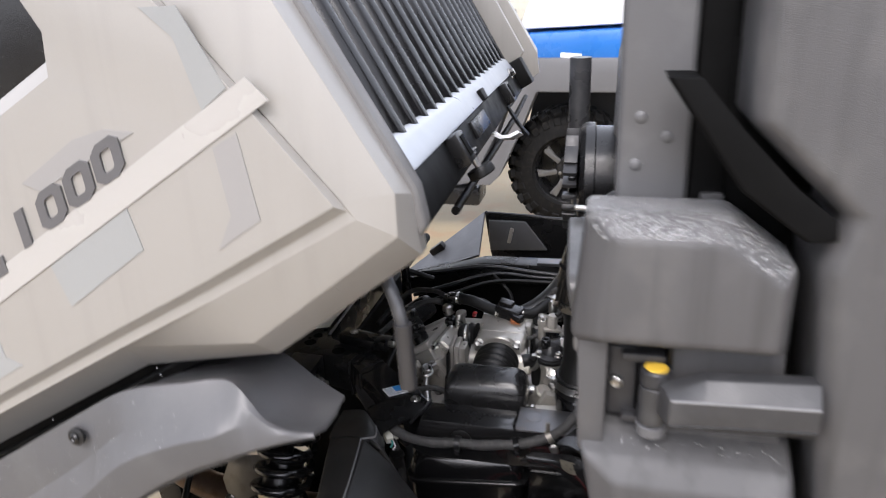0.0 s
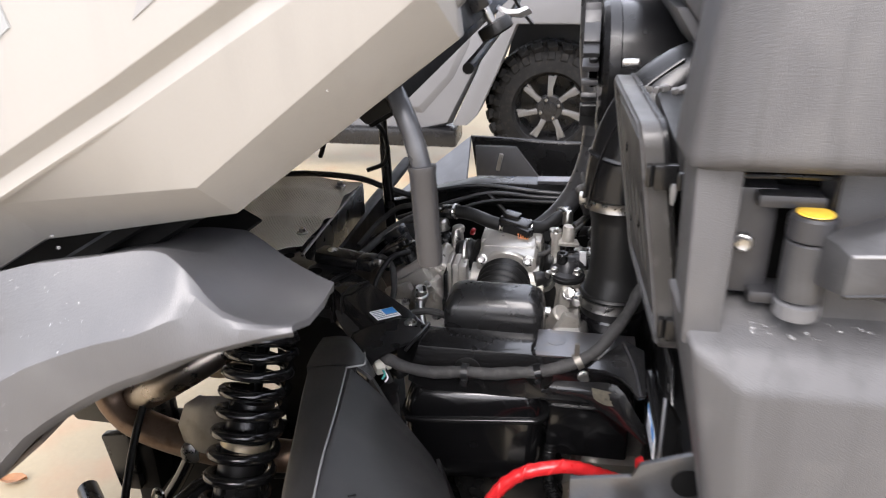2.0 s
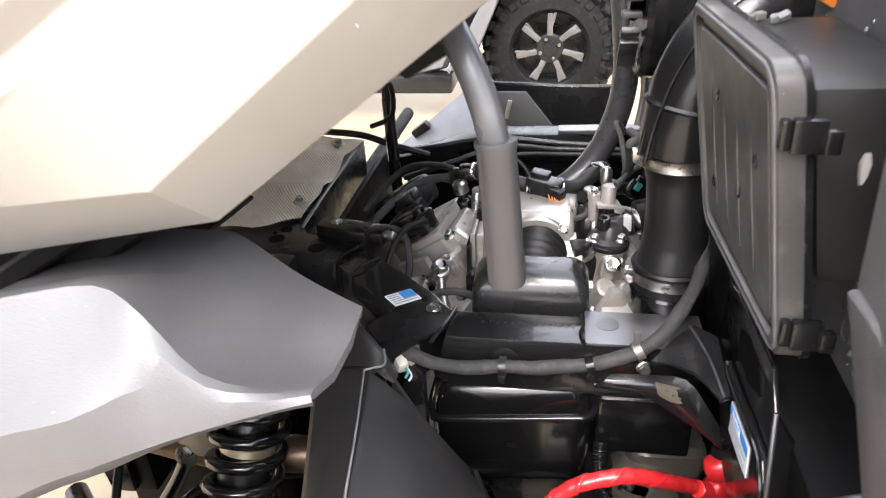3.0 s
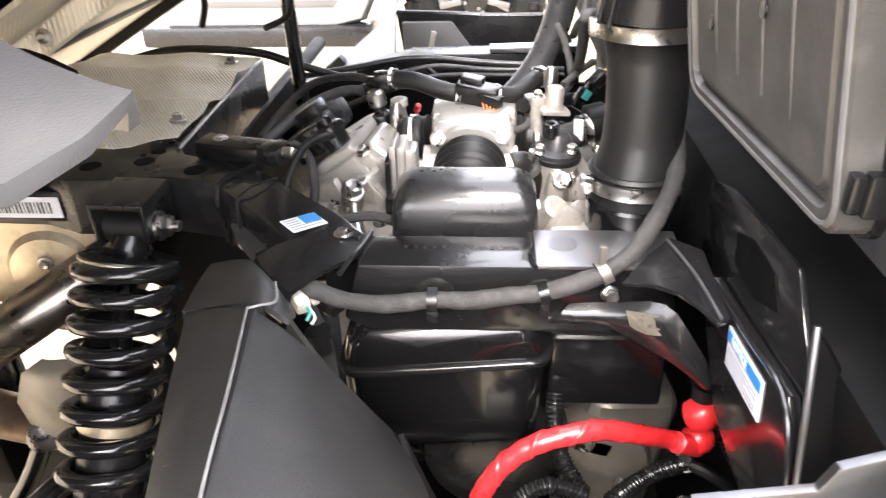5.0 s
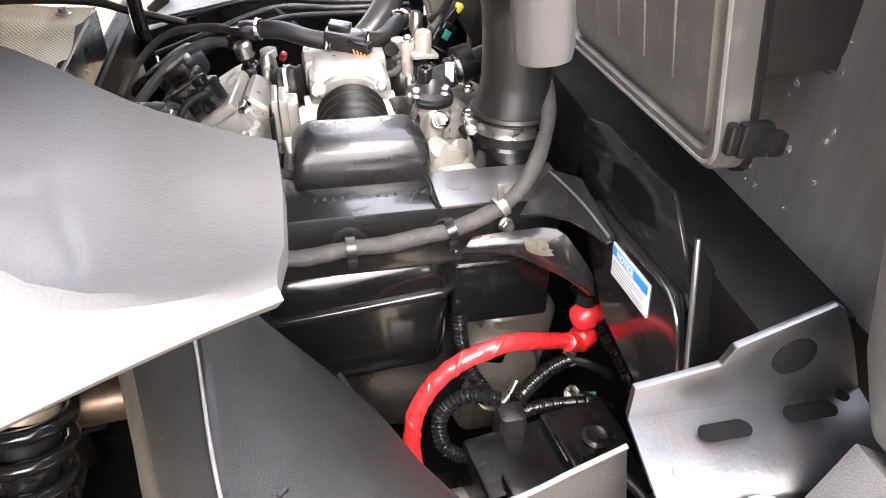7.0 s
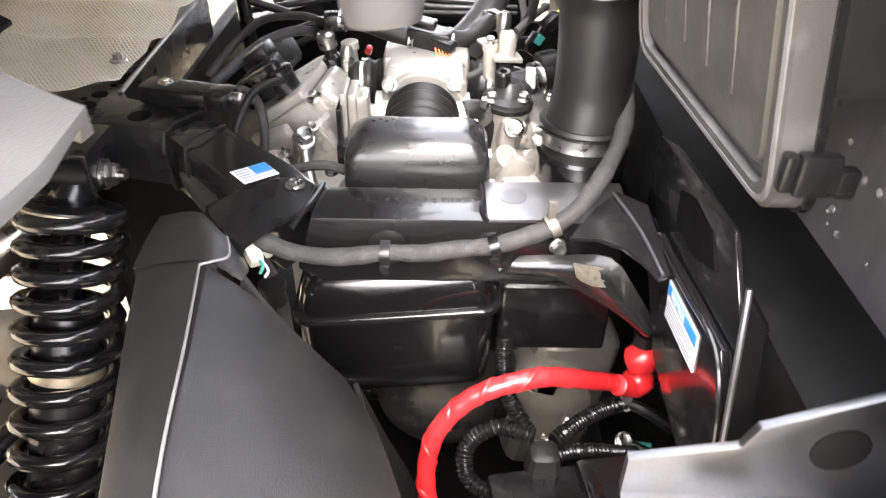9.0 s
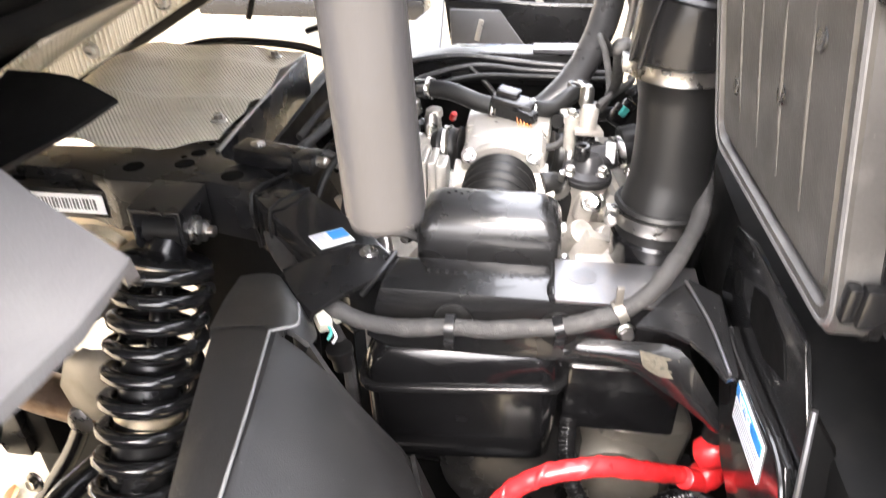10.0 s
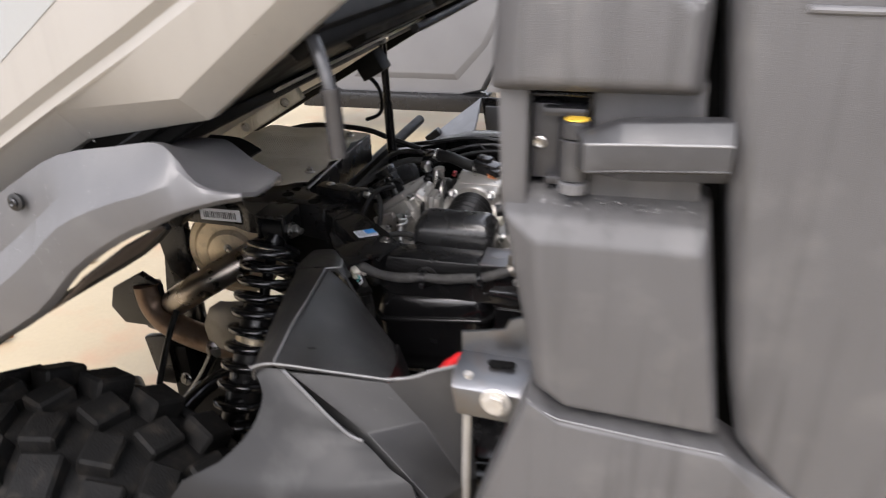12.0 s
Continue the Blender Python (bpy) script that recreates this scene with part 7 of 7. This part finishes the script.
part("sticker", prism([(1.020, 1.130), (0.952, 1.121), (0.965, 1.200), (1.033, 1.20)], 0.1235, 0.1245, "x", 0), PAPER, side_wall, "white sticker with an orange mark")
part("sticker_mark", box((0.1230, 1.000, 1.165), (0.0006, 0.014, 0.012), 0, segments=1), ORANGE, side_wall)
orange = thing("orange_connector", "orange plastic connector on top of the air box", "connector", (0.14, 0.93, 1.09))
part("housing", join(box((0.142, 0.945, 1.106), (0.030, 0.040, 0.026), 0.006, (10, 0, 20)), box((0.152, 0.925, 1.088), (0.020, 0.020, 0.022), 0.004)), ORANGE, orange)

# pillar over the pod
pillar = thing("cab_pillar", "grey steel cab pillar with rain drops", "pillar", (0.09, 0.58, 1.24))
part("post", prism([(0.066, 1.20), (0.1225, 1.20), (0.112, 1.95), (0.056, 1.95)], 0.560, 0.635, "y", 0.008, 3), GREY_SMOOTH, pillar)
part("seal", prism([(0.1235, 1.20), (0.150, 1.20), (0.140, 1.95), (0.1130, 1.95)], 0.566, 0.62, "y", 0.005), SEAL, pillar, "black rubber seal")
for z, x in ((1.262, 0.080), (1.30, 0.082), (1.285, 0.103)):
    part("rivet", lathe([(0.005, 0), (0.005, 0.001), (0.003, 0.0022), (0.001, 0.0024)], (x, 0.560, z), (0, -1, 0), 12), GREY_SMOOTH, pillar)

# sill below the pods
sill = thing("rocker_panel", "grey plastic rocker panel below the pods", "rocker panel", (0.15, 0.5, 0.3))
s_a = [(0.079, 0.8435), (0.1075, 0.8245), (0.252, 0.8125), (0.315, 0.750), (0.315, 0.40), (-0.060, 0.40), (0.043, 0.737)]
s_b = [(0.076, 0.847), (0.106, 0.8275), (0.2535, 0.8155), (0.335, 0.765), (0.335, 0.38), (-0.075, 0.38), (0.040, 0.74)]
part("panel", stacked([(0.479, s_a), (0.484, s_b), (0.535, s_b)], 0.003, 2), GREY_PLASTIC, sill)
part("bright_edge", tube([(0.078, 0.4825, 0.8465), (0.107, 0.4815, 0.8285), (0.2535, 0.4815, 0.8165)], 0.0007, 8, 2), PALE_EDGE, sill, "thin bright seam line")

# seal strip in the door gap
seal = thing("door_seal", "black rubber seal strip in the door gap", "door seal", (0.22, 0.52, 0.8))
part("strip", prism([(0.19, 1.31), (0.19, 1.10), (0.21, 0.83), (0.30, 0.70), (0.36, 0.72), (0.29, 0.84), (0.275, 1.06), (0.27, 1.25), (0.215, 1.31)], 0.588, 0.62, "y", 0.002), SEAL, seal)
part("upper_strip", prism([(0.124, 1.205), (0.20, 1.205), (0.20, 1.36), (0.124, 1.36)], 0.570, 0.586, "y", 0.002), SEAL, seal)
part("gap_strip", prism([(0.118, 1.25), (0.19, 1.25), (0.18, 1.95), (0.108, 1.95)], 0.575, 0.60, "y", 0.003), SEAL, seal)
lip = [(0.095, 1.340), (0.116, 1.340), (0.146, 1.305), (0.184, 1.266), (0.212, 1.244), (0.214, 1.229), (0.196, 1.227), (0.150, 1.262)]
part("diagonal_lip", stacked([(0.486, [(x + 0.002, z + 0.001) for x, z in lip]), (0.494, lip), (0.530, lip)], 0.002, 2), SEAL, seal, "raised black diagonal lip", 60)

# door
door = thing("door_leaf", "closed grained grey plastic cab door, rain streaked", "door", (0.7, 0.5, 0.4))
edge = [(0.142, 1.95), (0.152, 1.308), (0.219, 1.244), (0.209, 1.205), (0.224, 1.083), (0.249, 0.895), (0.264, 0.822), (0.310, 0.764), (0.50, 0.60), (0.52, 0.36), (1.35, 0.36), (1.45, 0.60), (1.45, 1.95)]
inner = [(0.152, 1.94), (0.163, 1.311), (0.231, 1.247), (0.220, 1.205), (0.235, 1.083), (0.260, 0.895), (0.275, 0.828), (0.318, 0.773), (0.51, 0.61), (0.53, 0.37), (1.34, 0.37), (1.44, 0.60), (1.44, 1.94)]
part("skin", stacked([(0.486, inner), (0.499, edge), (0.585, edge)], 0.006, 3), GREY_PLASTIC, door)
part("crease", tube([(0.258, 0.4855, 1.195), (0.34, 0.4855, 1.193), (0.60, 0.4855, 1.189), (0.95, 0.4855, 1.185)], 0.0030, 10, 3), GREY_SMOOTH, door)


# door hinge
hinge = thing("strap_hinge", "cast dark-grey door hinge with a yellow dab", "hinge", (0.1, 0.52, 1.05))
# leaf in a darker grey, for the recess's shade
leaf = part("fixed_leaf", join(box((0.080, 0.540, 1.080), (0.024, 0.018, 0.066), 0.003), box((0.096, 0.532, 1.108), (0.036, 0.022, 0.008), 0.003), box((0.098, 0.532, 1.049), (0.034, 0.022, 0.008), 0.003)), GREY_TUBE, hinge)
bolt((0.0755, 0.5300, 1.080), (-0.1, -1, 0), leaf, 0.0045, 0.0058, 0.005)
part("knuckle", lathe([(0.0115, 0.0), (0.0125, 0.001), (0.0125, 0.0125), (0.0110, 0.014), (0.002, 0.0144)], (0.106, 0.515, 1.0905), (0, 0, 1), 24), GREY_TUBE, hinge)
part("knuckle", lathe([(0.0115, 0.0), (0.0125, 0.001), (0.0125, 0.009), (0.0110, 0.010), (0.002, 0.0104)], (0.106, 0.515, 1.043), (0, 0, 1), 24), GREY_SMOOTH, hinge)
part("paint_dab", lathe([(0.0095, 0), (0.0092, 0.0006), (0.006, 0.0008), (0.001, 0.0008)], (0.1065, 0.515, 1.1050), (0, 0, 1), 20), YELLOW, hinge, "yellow paint dab")
barrel_part = lathe([(0.011, 0.0), (0.0122, 0.001), (0.0122, 0.034), (0.011, 0.035)], (0.106, 0.515, 1.0545), (0, 0, 1), 24)
arm2 = stacked([(0.4815, [(0.116, 1.0945), (0.144, 1.0960), (0.224, 1.0990), (0.224, 1.0795), (0.150, 1.0755), (0.116, 1.0725)]),
                (0.4935, [(0.113, 1.0960), (0.143, 1.1095), (0.224, 1.1140), (0.224, 1.0660), (0.150, 1.0630), (0.112, 1.0700)]),
                (0.5060, [(0.108, 1.0970), (0.142, 1.1105), (0.224, 1.1150), (0.224, 1.0650), (0.149, 1.0620), (0.108, 1.0680)])], 0.0012, 2)
part("strap", join(barrel_part, arm2), HINGE_COAT, hinge, "cast strap with a raised rib")
part("strap_rib", tube([(0.117, 0.4820, 1.0945), (0.144, 0.4816, 1.0962), (0.223, 0.4816, 1.0990)], 0.0011, 8, 2), PALE_EDGE, hinge)
part("strap_groove", tube([(0.117, 0.4826, 1.0722), (0.150, 0.4826, 1.0750), (0.223, 0.4826, 1.0788)], 0.0016, 8, 2), BLACK_PLASTIC, hinge)


# rain drops on the pods, wall and tank lid: too many to count
def drops(name, count, place, label):
    bm = bmesh.new()
    rnd = random.Random(name)
    for _ in range(count):
        p, nrm, r = place(rnd)
        z = Vector(nrm).normalized()
        x = z.orthogonal().normalized()
        y = z.cross(x)
        p = Vector(p)
        vs = []
        for rr, h in ((1.0, -0.1), (0.88, 0.18), (0.5, 0.36)):
            vs.append([bm.verts.new(p + (x * math.cos(a) + y * math.sin(a)) * r * rr + z * r * h) for a in (k * math.pi / 3 for k in range(6))])
        tip = bm.verts.new(p + z * r * 0.42)
        for a, b in zip(vs, vs[1:]):
            for i in range(6):
                bm.faces.new((a[i], a[(i + 1) % 6], b[(i + 1) % 6], b[i]))
        for i in range(6):
            bm.faces.new((vs[-1][i], vs[-1][(i + 1) % 6], tip))
    tagged(part(name, bm, WET, smooth=80), label, "rain drops", kind="stuff")




def beads_on(ob, count, test, lo, hi):
    """Random places on an object's faces that pass a test on centre and normal."""
    faces = [(f, f.area) for f in ob.data.polygons if test(f.center, f.normal)]
    weights = [a for _, a in faces]
    vs = ob.data.vertices

    def place(q):
        f = q.choices(faces, weights)[0][0]
        k = q.randrange(1, len(f.vertices) - 1)
        a, b, c = (vs[f.vertices[i]].co for i in (0, k, k + 1))
        r1, r2 = math.sqrt(q.random()), q.random()
        return a * (1 - r1) + b * r1 * (1 - r2) + c * r1 * r2, f.normal, q.uniform(lo, hi) * (1.6 if q.random() < 0.12 else 1.0)
    return place


drops("rain_drops", 5200, beads_on(pod, 0, lambda c, n: (n.z > 0.35 and c.z > 1.19) or (n.x < -0.55 and c.z > 1.195), 0.0004, 0.0010), "clear rain drops beading on the pod's top")
drops("fender_drops", 900, beads_on(fender_shell, 0, lambda c, n: c.x < -0.30 and c.y < 0.50 and n.y < -0.05 and n.z > -0.1, 0.0003, 0.0008), "clear rain drops beading on the fender")
drops("wall_drops", 150, lambda q: ((0.1318, q.uniform(0.68, 1.0), q.uniform(0.86, 1.10)), (-1, 0, 0.1), q.uniform(0.0008, 0.0030)), "clear rain drops on the cab wall")
drops("ledge_drops", 120, lambda q: ((q.uniform(0.07, 0.21), q.uniform(0.505, 0.54), 1.030 + 0.016 * (q.random() - 0.5)), (0, -0.3, 1), q.uniform(0.0006, 0.0016)), "clear rain drops on the lower pod's ledge")
drops("bed_drops", 22, lambda q: (tuple(B(q.uniform(0.03, 0.6), SIDE + 0.022, q.uniform(0.008, 0.03))), (0, -1, -0.3), q.uniform(0.0006, 0.0014)), "clear rain drops along the bed's lower edge")


# ---- far rear fender of the same vehicle ----
far = thing("far_fender", "black and grey rear fender on the far side", "fender", (-0.2, 2.05, 0.5))
part("top_face", sheet([[(-0.560, 2.02, 0.520), (-0.318, 2.10, 0.706)], [(-0.535, 1.86, 0.560), (-0.300, 1.90, 0.640)]], 0.006), GREY_SMOOTH, far, "pale sloping face of the far fender")
part("inner_wall", prism([(-0.318, 0.708), (-0.05, 0.700), (0.02, 0.70), (0.02, 0.52), (-0.28, 0.52), (-0.30, 0.58)], 2.09, 2.105, "y", 0.004), BLACK_PLASTIC, far)
part("inner_wedge", prism([(-0.305, 0.690), (-0.190, 0.690), (-0.120, 0.600), (-0.300, 0.590)], 2.078, 2.092, "y", 0.006), GREY_SMOOTH, far)
part("rim_edge", tube([(-0.318, 2.095, 0.709), (-0.19, 2.095, 0.705), (-0.10, 2.095, 0.700), (0.02, 2.095, 0.700)], 0.006, 8, 3), BLACK_PLASTIC, far)
part("lower_lip", sheet([[(-0.56, 2.02, 0.52), (-0.53, 1.85, 0.56)], [(-0.66, 1.95, 0.46), (-0.62, 1.80, 0.50)]], 0.006), BLACK_PLASTIC, far)
part("slot", box((-0.455, 2.035, 0.600), (0.05, 0.03, 0.035), 0.006, (0, -38, 0)), RUBBER, far)
part("inner_stud", box((-0.235, 2.076, 0.645), (0.012, 0.01, 0.05), 0.003, (0, 12, 0)), ALU_PALE, far)


# ---- second vehicle behind ----
other = thing("utility_vehicle", "blue and grey utility vehicle parked behind", "vehicle", (-0.6, 4.4, 0.0))
VY = 3.92
part("front_fender", stacked([(VY, [(-0.46, 0.98), (0.45, 0.98), (0.45, 0.85), (0.22, 0.86), (0.05, 0.80), (-0.36, 0.80), (-0.46, 0.55), (-0.56, 0.33), (-0.62, 0.27), (-0.70, 0.27), (-0.57, 0.55), (-0.475, 0.78)]),
                              (VY + 0.25, [(-0.46, 0.98), (0.45, 0.98), (0.45, 0.85), (0.22, 0.86), (0.05, 0.80), (-0.36, 0.80), (-0.46, 0.55), (-0.56, 0.33), (-0.62, 0.27), (-0.70, 0.27), (-0.57, 0.55), (-0.475, 0.78)])], 0.015, 2), FAR_GREY, other, "grey wheel-arch flare")
part("blue_body", stacked([(VY + 0.015, [(-0.45, 0.975), (-0.48, 1.10), (0.5, 1.14), (0.62, 1.05), (0.50, 0.965)]), (VY + 0.9, [(-0.45, 0.975), (-0.48, 1.12), (0.5, 1.16), (0.62, 1.05), (0.50, 0.965)])], 0.02, 2), BLUE_PAINT, other, "blue bonnet side")
part("white_mark", box((-0.185, VY + 0.010, 0.99), (0.11, 0.004, 0.026), 0.002, (0, 4, 0)), PAPER, other, "white emblem bar")
part("pale_top", stacked([(VY + 0.05, [(-0.47, 1.12), (-0.40, 1.30), (0.3, 1.28), (0.5, 1.16)]), (VY + 0.85, [(-0.47, 1.12), (-0.40, 1.30), (0.3, 1.28), (0.5, 1.16)])], 0.02, 2), WHITE_PLASTIC, other)
part("black_trim", prism([(-0.52, 0.99), (-0.45, 0.98), (-0.50, 1.22), (-0.60, 1.22)], VY - 0.005, VY + 0.2, "y", 0.006), BLACK_PLASTIC, other)
d1 = part("door_panel", stacked([(VY + 0.02, [(-1.7, 0.98), (-0.485, 0.98), (-0.50, 0.78), (-0.59, 0.55), (-0.73, 0.28), (-0.86, 0.25), (-1.7, 0.25)]), (VY + 0.10, [(-1.7, 1.0), (-0.47, 1.0), (-0.485, 0.78), (-0.575, 0.54), (-0.71, 0.26), (-0.84, 0.22), (-1.7, 0.22)])], 0.012, 2), FAR_GREY, other, "faceted grey door")
part("door_inset", stacked([(VY + 0.000, [(-1.45, 0.87), (-0.60, 0.87), (-0.64, 0.70), (-0.72, 0.54), (-0.88, 0.37), (-1.45, 0.37)]), (VY + 0.021, [(-1.50, 0.92), (-0.56, 0.92), (-0.605, 0.69), (-0.69, 0.52), (-0.86, 0.33), (-1.50, 0.33)])], 0.006, 2), FAR_GREY, d1)
part("sill", box((-1.25, VY + 0.10, 0.20), (1.15, 0.24, 0.10), 0.02), BLACK_PLASTIC, other)
part("inner_arch", prism([(-0.50, 0.30), (-0.40, 0.80), (0.22, 0.85), (0.30, 0.30)], VY + 0.42, VY + 0.46, "y", 0.01), RUBBER, other)
part("side_post", prism([(-0.62, 1.20), (-0.54, 1.20), (-0.80, 1.95), (-0.88, 1.95)], VY + 0.04, VY + 0.10, "y", 0.01), BLACK_SATIN, other)
part("roof", box((-1.3, VY + 0.7, 1.97), (1.2, 1.4, 0.06), 0.02), BLACK_PLASTIC, other)
wheel((-0.185, 4.17, 0.343), 0.343, 4.04, 4.29, "off-road front wheel of the parked vehicle", spokes=7)

# ---- trees and a pale low wall beyond the yard ----
def tree(x, y, h, seed):
    t = thing("tree", "slim bare-trunked tree beyond the yard", "tree", (x, y, 0))
    rnd = random.Random(seed)
    bx, by = rnd.uniform(-0.3, 0.3), rnd.uniform(-0.3, 0.3)
    trunk = [tube([(x, y, -0.05), (x + bx * 0.3, y + by * 0.3, h * 0.4), (x + bx, y + by, h)], 0.13, 10, 5, profile=(lambda s: 1.0 - 0.10 * s, 0.3))]
    leaves = bmesh.new()
    for k in range(9):
        a, z0 = rnd.uniform(0, 6.28), h * rnd.uniform(0.45, 0.95)
        e = Vector((x + bx + math.cos(a) * 1.5, y + by + math.sin(a) * 1.5, z0 + rnd.uniform(0.3, 1.2)))
        trunk.append(tube([(x + bx * z0 / h, y + by * z0 / h, z0), ((x + bx + e.x) / 2, (y + by + e.y) / 2, z0 + 0.3), e], 0.04, 6, 3))
        for _ in range(130):
            c = e + Vector((rnd.gauss(0, 0.5), rnd.gauss(0, 0.5), rnd.gauss(0, 0.4)))
            d1, d2 = Vector((rnd.gauss(0, 1), rnd.gauss(0, 1), rnd.gauss(0, 1))).normalized() * 0.09, Vector((rnd.gauss(0, 1), rnd.gauss(0, 1), rnd.gauss(0, 1))).normalized() * 0.05
            leaves.faces.new([leaves.verts.new(c + q) for q in (d1, d2, -d1, -d2)])
    part("trunk", join(*trunk), BARK, t)
    tagged(part("crown", leaves, LEAF, t, smooth=0), kind="stuff")


for i, (x, y) in enumerate(((-1.1, 15.0), (-2.9, 18.0), (1.4, 19.0), (-5.5, 16.0), (4.0, 17.0))):
    tree(x, y, 4.6 + 0.4 * (i % 3), i)
wall = thing("yard_wall", "pale plastered yard wall", "wall", (0, 24, 0), kind="structure")
part("wall_face", box((0, 24, 0.9), (60, 0.3, 1.8), 0.02), CREAM_PLASTIC, wall)

# fallen leaves by the wheel
rnd = random.Random(5)
for k in range(26):
    x, y = rnd.uniform(-1.9, -0.75), rnd.uniform(0.9, 2.6)
    a, s = rnd.uniform(0, 6.28), rnd.uniform(0.02, 0.045)
    lf = thing("fallen_leaf", "curled dry brown leaf on the concrete", "leaf", (x, y, 0.0), "fallen leaves")
    rows = [[(x + s * (u * math.cos(a) - v * w * math.sin(a)), y + s * (u * math.sin(a) + v * w * math.cos(a)), 0.004 + s * 0.25 * (abs(v) + 0.3 * u * u)) for v in (-1, 0, 1)] for u, w in ((-1, 0.05), (-0.5, 0.45), (0.1, 0.55), (0.6, 0.35), (1, 0.03))]
    part("blade", sheet(rows, 0.0008), LEAF_DRY, lf)

# ---- unseen low wall, added behind the viewer; low to let frontal sky light in ----
fence = thing("unseen_wall", "unseen low grey-brown rendered wall added behind the viewer", "wall", (0, -12, 0), kind="structure")
part("wall_face", box((0, -12.0, 0.6), (60, 0.3, 1.2), 0.02), RENDER_GREY, fence)
